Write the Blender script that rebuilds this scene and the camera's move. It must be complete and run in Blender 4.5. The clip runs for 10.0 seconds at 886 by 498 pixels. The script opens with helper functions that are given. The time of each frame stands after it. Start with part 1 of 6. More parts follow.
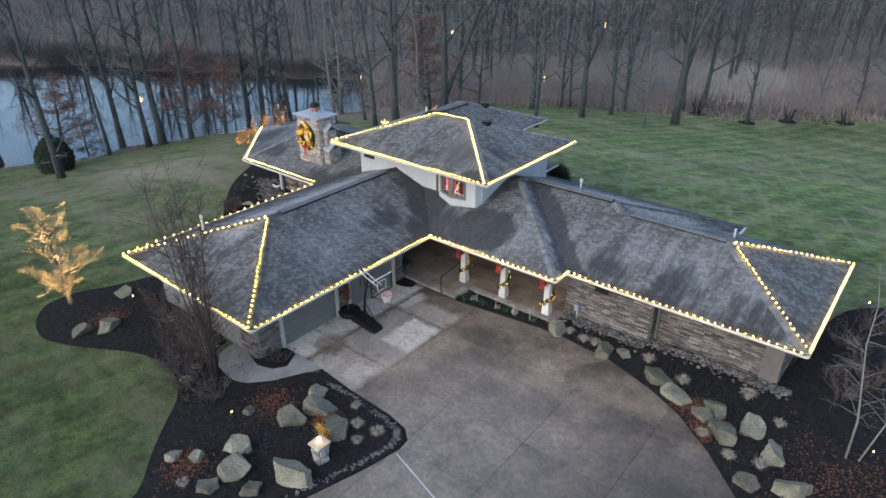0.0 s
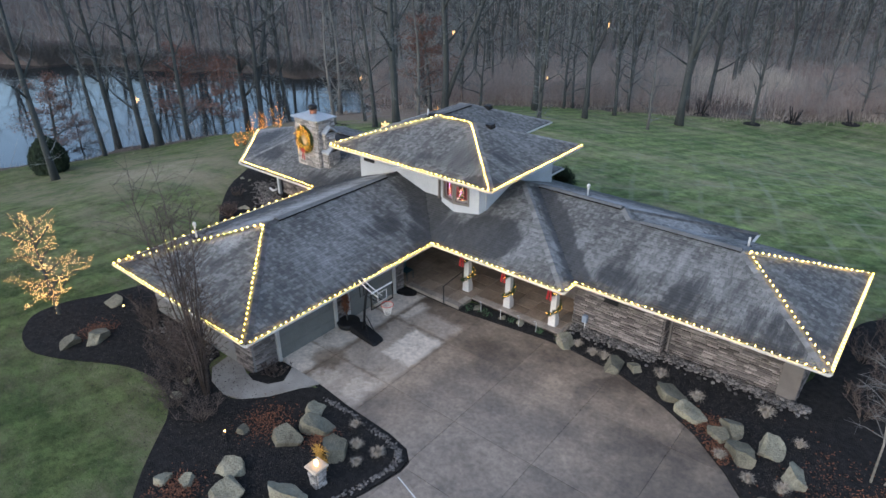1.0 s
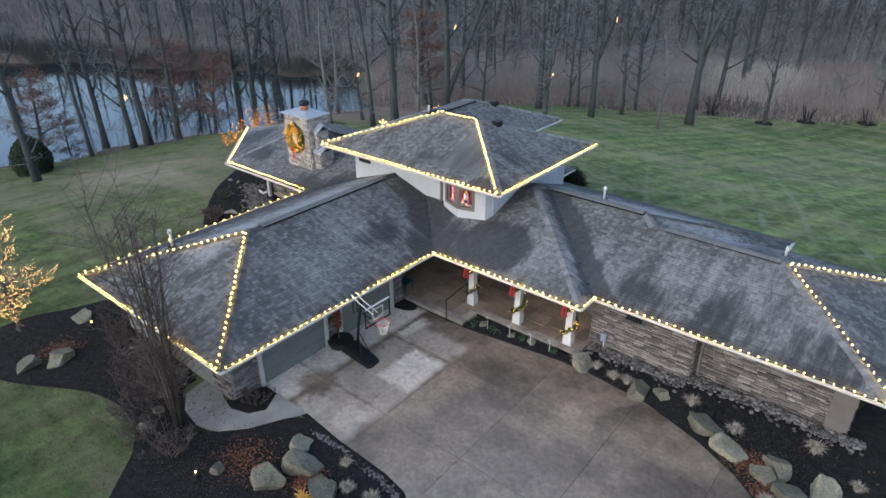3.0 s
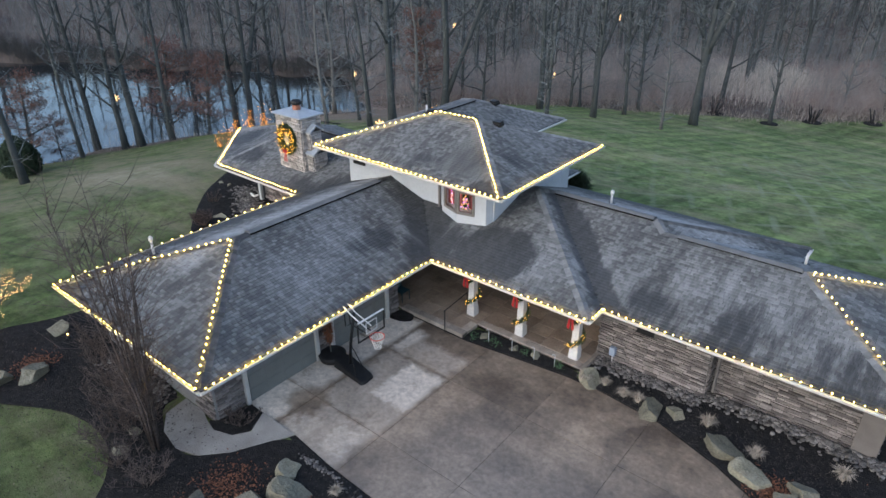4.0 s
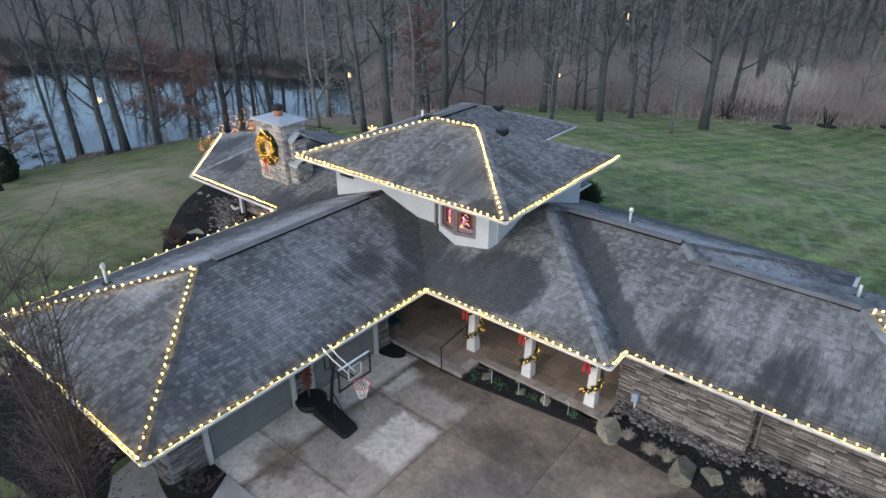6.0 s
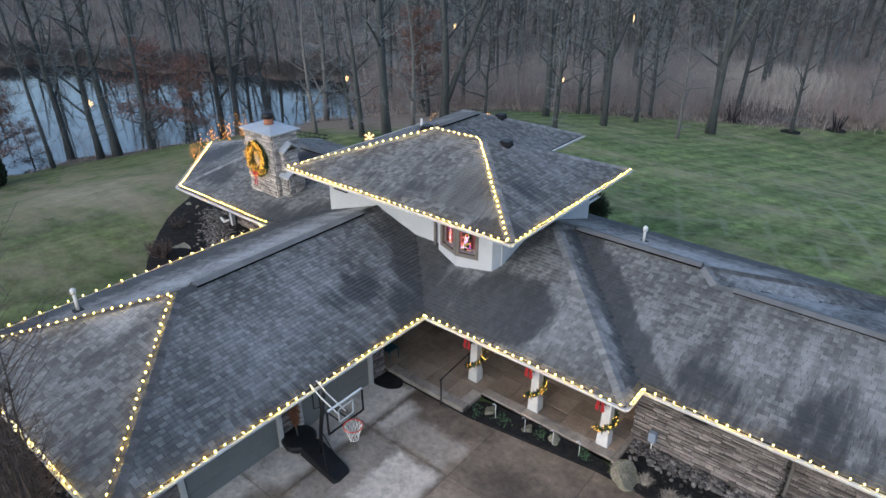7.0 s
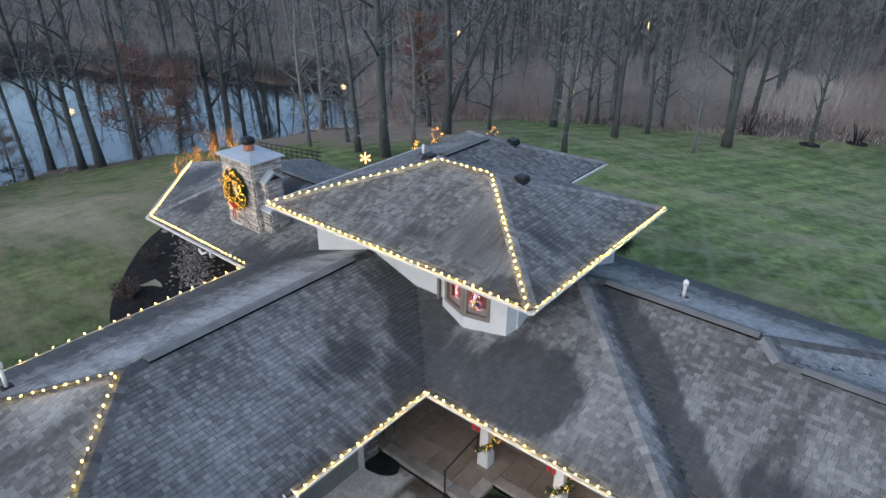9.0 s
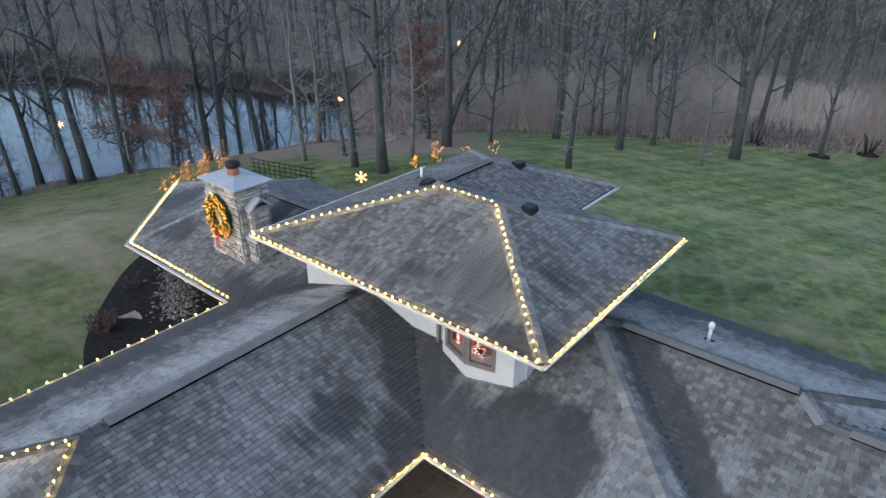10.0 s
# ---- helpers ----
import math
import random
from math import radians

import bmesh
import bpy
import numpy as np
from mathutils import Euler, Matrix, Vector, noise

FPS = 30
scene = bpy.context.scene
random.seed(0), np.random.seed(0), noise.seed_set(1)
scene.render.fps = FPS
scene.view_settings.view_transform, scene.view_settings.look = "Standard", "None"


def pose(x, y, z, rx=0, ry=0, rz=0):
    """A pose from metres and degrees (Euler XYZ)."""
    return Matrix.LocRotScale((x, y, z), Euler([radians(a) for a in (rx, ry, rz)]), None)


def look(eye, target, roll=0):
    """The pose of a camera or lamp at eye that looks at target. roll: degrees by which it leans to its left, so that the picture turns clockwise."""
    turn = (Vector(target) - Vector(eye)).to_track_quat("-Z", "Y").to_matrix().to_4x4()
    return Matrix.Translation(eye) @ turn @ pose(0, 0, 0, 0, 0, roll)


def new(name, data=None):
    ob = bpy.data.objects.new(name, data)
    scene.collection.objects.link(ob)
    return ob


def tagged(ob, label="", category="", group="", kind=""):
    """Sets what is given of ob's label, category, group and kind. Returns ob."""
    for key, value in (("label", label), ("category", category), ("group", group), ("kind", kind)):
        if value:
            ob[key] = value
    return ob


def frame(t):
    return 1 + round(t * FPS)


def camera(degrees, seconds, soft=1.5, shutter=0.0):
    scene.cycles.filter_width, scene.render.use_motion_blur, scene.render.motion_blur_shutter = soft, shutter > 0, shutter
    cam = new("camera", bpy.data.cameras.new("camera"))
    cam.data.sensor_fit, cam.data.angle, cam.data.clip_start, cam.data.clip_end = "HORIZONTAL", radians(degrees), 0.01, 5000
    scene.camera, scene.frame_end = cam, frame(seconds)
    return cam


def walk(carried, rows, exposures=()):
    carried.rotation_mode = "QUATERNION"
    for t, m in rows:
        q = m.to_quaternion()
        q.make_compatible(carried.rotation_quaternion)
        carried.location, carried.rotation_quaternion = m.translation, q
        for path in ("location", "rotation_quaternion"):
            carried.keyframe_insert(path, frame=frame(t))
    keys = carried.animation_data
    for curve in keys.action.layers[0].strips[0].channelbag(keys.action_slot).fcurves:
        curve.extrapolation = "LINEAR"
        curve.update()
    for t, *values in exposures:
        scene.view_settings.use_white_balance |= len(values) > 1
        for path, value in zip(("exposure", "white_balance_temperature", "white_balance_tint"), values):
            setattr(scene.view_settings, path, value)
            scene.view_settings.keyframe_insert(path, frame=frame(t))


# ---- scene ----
cam = camera(70.0, 10.0)
PATH = [
    (0, (0.323, 0.234, 14.642), (-0.8, 1.614, 13.729), -0.1),
    (0.5, (-0.056, 0.612, 14.59), (-1.179, 1.992, 13.677), -0.1),
    (1, (-0.449, 0.973, 14.527), (-1.57, 2.353, 13.612), -0.0),
    (1.5, (-0.836, 1.376, 14.357), (-1.958, 2.756, 13.443), -0.0),
    (2, (-1.247, 1.789, 14.107), (-2.37, 3.17, 13.194), -0.0),
    (2.5, (-1.66, 2.287, 13.879), (-2.782, 3.667, 12.965), -0.0),
    (4, (-2.881, 3.871, 13.262), (-4.002, 5.254, 12.35), 0.0),
    (4.5, (-3.279, 4.421, 13.091), (-4.4, 5.803, 12.179), 0.0),
    (5, (-3.693, 5.0, 12.938), (-4.815, 6.382, 12.027), -0.0),
    (5.5, (-4.154, 5.606, 12.796), (-5.276, 6.989, 11.886), 0.0),
    (7, (-5.68, 7.527, 12.606), (-6.803, 8.91, 11.698), 0.1),
    (7.5, (-6.245, 8.171, 12.564), (-7.368, 9.554, 11.655), 0.1),
    (8, (-6.817, 8.798, 12.503), (-7.939, 10.183, 11.597), 0.2),
    (8.5, (-7.372, 9.437, 12.524), (-8.495, 10.822, 11.618), 0.3),
    (9, (-7.972, 10.106, 12.577), (-9.095, 11.491, 11.67), 0.5),
    (9.5, (-8.546, 10.816, 12.588), (-9.672, 12.201, 11.686), 0.4),
    (10, (-9.134, 11.535, 12.57), (-10.263, 12.926, 11.68), 0.4),
]
walk(cam, [(t, look(eye, target, roll)) for t, eye, target, roll in PATH])

# ---- world, sun, exposure ----
world = bpy.data.worlds.new("dusk_sky")
scene.world = world
world.use_nodes = True
wn = world.node_tree.nodes
sky = wn.new("ShaderNodeTexSky")
sky.sky_type, sky.sun_disc = "NISHITA", False
sky.sun_elevation, sky.sun_rotation = radians(24), radians(200)
sky.air_density, sky.dust_density, sky.ozone_density = 1.0, 1.2, 2.2
wn["Background"].inputs["Strength"].default_value = 0.15
world.node_tree.links.new(sky.outputs[0], wn["Background"].inputs["Color"])
sun_data = bpy.data.lights.new("sun", "SUN")
sun_data.energy, sun_data.angle, sun_data.color = 0.5, radians(60), (1.0, 0.97, 0.94)
sun = new("sun", sun_data)
scene.view_settings.exposure = 1.1
sun.matrix_world = look((20, -55, 35), (0, 0, 0))


# ---- small builders ----
def empty(name, label, category, group="", kind="", m=None):
    ob = new(name)
    if m is not None:
        ob.matrix_world = m
    return tagged(ob, label, category, group, kind)


def mesh_of(name, bm):
    me = bpy.data.meshes.new(name)
    bm.to_mesh(me)
    bm.free()
    return me


def raw(name, verts, faces):
    me = bpy.data.meshes.new(name)
    me.from_pydata(verts, [], faces)
    me.update()
    return me


def part(name, data, material, parent, label="", kind=""):
    """Links a bmesh or mesh as one mesh object under a thing or a part."""
    me = data if isinstance(data, bpy.types.Mesh) else mesh_of(name, data)
    if material is not None and not me.materials:
        me.materials.append(material)
    ob = new(name, me)
    if parent is not None:
        ob.parent = parent
    return tagged(ob, label, kind=kind)


def single(name, data, material, label, category, group="", kind="", m=None):
    ob = part(name, data, material, None)
    if m is not None:
        ob.matrix_world = m
    return tagged(ob, label, category, group, kind)


def smooth(me):
    for p in me.polygons:
        p.use_smooth = True
    return me


def add_box(bm, lo, hi, bevel=0.0, turn=None):
    """An axis-aligned box from lo to hi, added to bm."""
    made = bmesh.ops.create_cube(bm, size=1.0)["verts"]
    size = [b - a for a, b in zip(lo, hi)]
    mid = [(a + b) / 2 for a, b in zip(lo, hi)]
    for v in made:
        v.co = Vector((v.co.x * size[0] + mid[0], v.co.y * size[1] + mid[1], v.co.z * size[2] + mid[2]))
        if turn is not None:
            v.co = turn @ v.co
    if bevel:
        edges = list({e for v in made for e in v.link_edges})
        bmesh.ops.bevel(bm, geom=edges, offset=bevel, segments=1, affect="EDGES")
    return bm


def box(lo, hi, bevel=0.0):
    return add_box(bmesh.new(), lo, hi, bevel)


def add_prism(bm, poly, z0, z1):
    """A plan polygon (counter-clockwise) drawn up from z0 to z1."""
    low = [bm.verts.new((x, y, z0)) for x, y in poly]
    top = [bm.verts.new((x, y, z1)) for x, y in poly]
    bm.faces.new(top)
    bm.faces.new(low[::-1])
    n = len(poly)
    for i in range(n):
        bm.faces.new((low[i], low[(i + 1) % n], top[(i + 1) % n], top[i]))
    return bm


def prism(poly, z0, z1):
    return add_prism(bmesh.new(), poly, z0, z1)


def add_tube(verts, faces, points, radii, sides=6):
    """A tapered tube along points, added to lists."""
    rings = []
    for i, p in enumerate(points):
        p = Vector(p)
        a = Vector(points[min(i + 1, len(points) - 1)]) - Vector(points[max(i - 1, 0)])
        a = a.normalized() if a.length > 1e-6 else Vector((0, 0, 1))
        side = a.orthogonal().normalized()
        other = a.cross(side)
        ring = []
        for k in range(sides):
            w = 2 * math.pi * k / sides
            ring.append(len(verts))
            verts.append(tuple(p + radii[i] * (math.cos(w) * side + math.sin(w) * other)))
        rings.append(ring)
    for r, s in zip(rings, rings[1:]):
        for k in range(sides):
            faces.append((r[k], r[(k + 1) % sides], s[(k + 1) % sides], s[k]))
    faces.append(tuple(rings[0][::-1]))
    faces.append(tuple(rings[-1]))


def tube(points, radii, sides=8, name="tube"):
    verts, faces = [], []
    if isinstance(radii, (int, float)):
        radii = [radii] * len(points)
    add_tube(verts, faces, points, radii, sides)
    return smooth(raw(name, verts, faces))


def ball(r, seg=8, rings=6, squash=1.0):
    bm = bmesh.new()
    bmesh.ops.create_uvsphere(bm, u_segments=seg, v_segments=rings, radius=r)
    for v in bm.verts:
        v.co.z *= squash
    return bm


def clip(poly, nx, ny, c):
    """The part of a plan polygon where nx*x + ny*y <= c."""
    out = []
    for i, a in enumerate(poly):
        b = poly[(i + 1) % len(poly)]
        da, db = nx * a[0] + ny * a[1] - c, nx * b[0] + ny * b[1] - c
        if da <= 0:
            out.append(a)
        if (da < 0 < db) or (db < 0 < da):
            k = da / (da - db)
            out.append((a[0] + k * (b[0] - a[0]), a[1] + k * (b[1] - a[1])))
    return out


def area(poly):
    return 0.5 * sum(a[0] * b[1] - b[0] * a[1] for a, b in zip(poly, poly[1:] + poly[:1]))


# ---- materials ----
class Nodes:
    """A thin wrapper that builds a node material."""

    def __init__(self, name):
        self.m = bpy.data.materials.new(name)
        self.m.use_nodes = True
        self.t = self.m.node_tree
        self.bsdf = self.t.nodes["Principled BSDF"]
        self.pos = self.t.nodes.new("ShaderNodeNewGeometry")
        self.local = self.t.nodes.new("ShaderNodeTexCoord")

    def link(self, a, b):
        self.t.links.new(a, b)

    def noise(self, scale, detail=4.0, rough=0.6, stretch=(1, 1, 1), space="world"):
        mp = self.t.nodes.new("ShaderNodeMapping")
        mp.inputs["Scale"].default_value = stretch
        self.link(self.pos.outputs["Position"] if space == "world" else self.local.outputs["Object"], mp.inputs["Vector"])
        n = self.t.nodes.new("ShaderNodeTexNoise")
        n.inputs["Scale"].default_value, n.inputs["Detail"].default_value, n.inputs["Roughness"].default_value = scale, detail, rough
        self.link(mp.outputs[0], n.inputs["Vector"])
        return n.outputs["Fac"]

    def ramp(self, fac, stops):
        r = self.t.nodes.new("ShaderNodeValToRGB")
        while len(r.color_ramp.elements) < len(stops):
            r.color_ramp.elements.new(0.5)
        for e, (p, c) in zip(r.color_ramp.elements, stops):
            e.position = p
            e.color = (*c, 1) if isinstance(c, tuple) else (c, c, c, 1)
        self.link(fac, r.inputs[0])
        return r.outputs[0]

    def mix(self, fac, a, b, how="MIX"):
        x = self.t.nodes.new("ShaderNodeMix")
        x.data_type, x.blend_type = "RGBA", how
        for value, socket in ((fac, x.inputs["Factor"]), (a, x.inputs[6]), (b, x.inputs[7])):
            if isinstance(value, (int, float)):
                socket.default_value = value if socket.name == "Factor" else (value, value, value, 1)
            elif isinstance(value, tuple):
                socket.default_value = (*value, 1)
            else:
                self.link(value, socket)
        return x.outputs[2]

    def math(self, op, a, b=0.0, c=0.0):
        x = self.t.nodes.new("ShaderNodeMath")
        x.operation = op
        for value, socket in zip((a, b, c), x.inputs):
            if isinstance(value, (int, float)):
                socket.default_value = value
            else:
                self.link(value, socket)
        return x.outputs[0]

    def axis(self, which):
        s = self.t.nodes.new("ShaderNodeSeparateXYZ")
        self.link(self.pos.outputs["Position"], s.inputs[0])
        return s.outputs[which]

    def blob(self, x, y, rx, ry, soft=0.4, wobble=0.35, scale=1.2):
        """1 inside a ragged plan ellipse, 0 outside."""
        dx = self.math("DIVIDE", self.math("SUBTRACT", self.axis(0), x), rx)
        dy = self.math("DIVIDE", self.math("SUBTRACT", self.axis(1), y), ry)
        d = self.math("SQRT", self.math("ADD", self.math("MULTIPLY", dx, dx), self.math("MULTIPLY", dy, dy)))
        d = self.math("ADD", d, self.math("MULTIPLY", self.math("SUBTRACT", self.noise(scale), 0.5), wobble * 3))
        out = self.math("DIVIDE", self.math("SUBTRACT", 1 + soft / 2, d), soft)
        x = self.t.nodes.new("ShaderNodeClamp")
        self.link(out, x.inputs[0])
        return x.outputs[0]

    def island(self):
        return self.pos.outputs["Random Per Island"]

    def each(self):
        return self.t.nodes.new("ShaderNodeObjectInfo").outputs["Random"]

    def done(self, color, rough=0.8, bump=None, height=0.01, metal=0.0, spec=None):
        for value, key in ((color, "Base Color"), (rough, "Roughness")):
            if isinstance(value, tuple):
                self.bsdf.inputs[key].default_value = (*value, 1)
            elif isinstance(value, (int, float)):
                self.bsdf.inputs[key].default_value = value
            else:
                self.link(value, self.bsdf.inputs[key])
        self.bsdf.inputs["Metallic"].default_value = metal
        if spec is not None:
            self.bsdf.inputs["Specular IOR Level"].default_value = spec
        if bump is not None:
            b = self.t.nodes.new("ShaderNodeBump")
            b.inputs["Distance"].default_value = height
            self.link(bump, b.inputs["Height"])
            self.link(b.outputs[0], self.bsdf.inputs["Normal"])
        return self.m


def mottled(name, dark, light, scale=3.0, fine=40.0, rough=0.85, height=0.006, metal=0.0, vary=0.0, stretch=(1, 1, 1), space="world", spec=None):
    """Two colours mixed at two scales, with fine relief; vary: how far pieces differ from one another."""
    n = Nodes(name)
    big, small = n.noise(scale, 5, 0.65, stretch, space), n.noise(fine, 3, 0.6, stretch, space)
    c = n.mix(n.ramp(big, [(0.3, 0.0), (0.7, 1.0)]), dark, light)
    c = n.mix(0.35, c, n.ramp(small, [(0.25, tuple(0.5 * v for v in dark)), (0.75, tuple(min(1, 1.15 * v) for v in light))]))
    if vary:
        r = n.math("ADD", n.math("MULTIPLY", n.math("FRACT", n.math("ADD", n.island(), n.each())), 2 * vary), 1 - vary)
        c = n.mix(1.0, c, r, "MULTIPLY")
    return n.done(c, rough, small, height, metal, spec)


def glow(name, color, strength):
    n = Nodes(name)
    n.bsdf.inputs["Base Color"].default_value = (*color, 1)
    n.bsdf.inputs["Emission Color"].default_value = (*color, 1)
    n.bsdf.inputs["Emission Strength"].default_value = strength
    return n.m


# damp, algae-dark stains and a darker lower east slope: plan centre, half sizes, weight
SPOTS = [(-14.2, 20.6, 1.3, 1.1, 1.5), (-5.6, 21.5, 1.3, 1.2, 0.6), (-8.4, 21.1, 1.5, 0.7, 0.7), (-3.0, 21.3, 2.0, 1.0, 0.55), (-5.0, 22.0, 3.2, 1.0, 0.42), (-17.9, 18.3, 0.7, 1.2, 0.75), (-17.3, 16.4, 0.6, 0.8, 0.45), (-19.3, 21.3, 0.8, 0.6, 0.6),
         (-33.0, 23.4, 1.5, 1.0, 0.9), (-30.2, 21.7, 1.3, 0.8, 0.8), (-27.0, 24.0, 2.5, 1.0, 0.6), (-15.4, 23.0, 0.9, 1.4, 0.4), (-18.6, 21.9, 1.0, 0.45, 0.55), (-20.8, 21.8, 0.6, 0.4, 0.5)]
# darker lines along valleys and eaves: ends, half width, weight
DARK_LINES = [((-16.15, 13.5), (-16.15, 19.0), 0.35, 0.6), ((-23.6, 21.1), (-14.6, 21.1), 0.3, 0.4), ((-8.5, 20.45), (-1.5, 20.45), 0.35, 0.6), ((-24.7, 11.0), (-24.7, 20.2), 1.15, 1.0), ((-16.0, 19.4), (-20.4, 23.8), 0.9, 1.0), ((-9.5, 20.4), (-13.95, 24.85), 0.45, 1.0),
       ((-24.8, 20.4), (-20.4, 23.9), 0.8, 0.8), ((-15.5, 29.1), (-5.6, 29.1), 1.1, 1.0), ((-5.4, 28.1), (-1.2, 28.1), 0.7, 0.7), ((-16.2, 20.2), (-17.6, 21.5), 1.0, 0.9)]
# slopes made paler below the ridges: ends, half width, weight
PALE = [((-21.5, 13.4), (-21.5, 21.4), 0.75, 0.85), ((-15.0, 25.9), (-7.5, 25.9), 0.8, 0.85), ((-18.0, 15.0), (-18.6, 17.5), 0.8, 0.3), ((-34.6, 25.3), (-32.0, 26.6), 0.8, 0.6), ((-15.0, 20.0), (-11.0, 21.4), 0.9, 0.35), ((-7.4, 22.6), (-3.5, 22.3), 0.7, 0.3), ((-21.4, 23.4), (-21.2, 24.4), 0.6, 0.3)]


def shingle_material():
    n = Nodes("asphalt_shingle")
    tone = n.ramp(n.island(), [(0.0, 0.07), (0.25, 0.094), (0.65, 0.122), (0.85, 0.165), (1.0, 0.21)])
    tone = n.mix(0.4, tone, n.ramp(n.noise(0.35, 5, 0.65), [(0.3, 0.085), (0.7, 0.19)]))
    grit = n.noise(70, 2, 0.7)
    tone = n.mix(0.5, tone, n.ramp(grit, [(0.25, 0.5), (0.75, 1.35)]), "MULTIPLY")
    c = n.mix(1.0, tone, (1.0, 1.0, 0.965), "MULTIPLY")
    # runs of damp and washed granules follow the fall of each slope
    flat = n.t.nodes.new("ShaderNodeSeparateXYZ")
    n.link(n.pos.outputs["True Normal"], flat.inputs[0])
    sideways = n.math("GREATER_THAN", n.math("ABSOLUTE", flat.outputs[0]), n.math("ABSOLUTE", flat.outputs[1]))
    runs = n.mix(sideways, n.noise(1.1, 6, 0.72, (1, 0.25, 0.25)), n.noise(1.1, 6, 0.72, (0.25, 1, 0.25)))
    fine = n.mix(sideways, n.noise(3.2, 4, 0.7, (1, 0.12, 0.12)), n.noise(3.2, 4, 0.7, (0.12, 1, 0.12)))
    runs = n.math("ADD", n.math("MULTIPLY", runs, 0.65), n.math("MULTIPLY", fine, 0.35))
    runs = n.math("ADD", runs, n.math("MULTIPLY", n.math("SUBTRACT", n.island(), 0.5), 0.1))

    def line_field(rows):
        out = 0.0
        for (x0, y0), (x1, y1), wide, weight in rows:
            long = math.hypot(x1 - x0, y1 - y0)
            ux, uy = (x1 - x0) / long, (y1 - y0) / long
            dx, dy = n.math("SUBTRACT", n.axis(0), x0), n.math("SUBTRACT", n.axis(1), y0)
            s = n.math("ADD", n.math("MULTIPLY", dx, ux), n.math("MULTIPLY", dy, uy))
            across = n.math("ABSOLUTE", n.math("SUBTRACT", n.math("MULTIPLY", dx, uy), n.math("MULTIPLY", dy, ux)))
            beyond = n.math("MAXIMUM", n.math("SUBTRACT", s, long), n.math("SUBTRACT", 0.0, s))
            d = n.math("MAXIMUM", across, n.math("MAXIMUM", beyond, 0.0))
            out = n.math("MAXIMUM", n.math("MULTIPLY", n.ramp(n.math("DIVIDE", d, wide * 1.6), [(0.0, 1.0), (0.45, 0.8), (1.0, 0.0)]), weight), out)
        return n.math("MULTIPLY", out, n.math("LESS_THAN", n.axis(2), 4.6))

    c = n.mix(n.math("MULTIPLY", n.ramp(runs, [(0.47, 0.0), (0.62, 1.0)]), 0.5), c, (0.27, 0.272, 0.27))
    c = n.mix(n.math("MULTIPLY", n.ramp(runs, [(0.36, 1.0), (0.48, 0.0)]), 0.5), c, (0.042, 0.044, 0.047))
    pale = n.math("MULTIPLY", line_field(PALE), n.ramp(runs, [(0.35, 0.35), (0.6, 1.0)]))
    c = n.mix(n.math("MULTIPLY", pale, 0.85), c, (0.4, 0.405, 0.405))
    # dark valley and eave lines, joined with the stain spots
    damp = line_field(DARK_LINES)
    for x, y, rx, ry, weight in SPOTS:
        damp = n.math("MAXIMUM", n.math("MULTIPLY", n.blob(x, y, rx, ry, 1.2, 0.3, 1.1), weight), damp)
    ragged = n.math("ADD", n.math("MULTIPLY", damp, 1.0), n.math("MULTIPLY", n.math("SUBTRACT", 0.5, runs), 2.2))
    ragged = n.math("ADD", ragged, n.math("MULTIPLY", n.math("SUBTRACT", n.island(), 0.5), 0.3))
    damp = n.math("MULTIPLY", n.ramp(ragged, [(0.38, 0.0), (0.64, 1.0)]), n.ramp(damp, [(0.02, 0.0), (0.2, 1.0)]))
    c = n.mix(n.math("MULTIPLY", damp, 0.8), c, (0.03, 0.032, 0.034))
    return n.done(c, n.math("SUBTRACT", 0.9, n.math("MULTIPLY", damp, 0.2)), grit, 0.005)


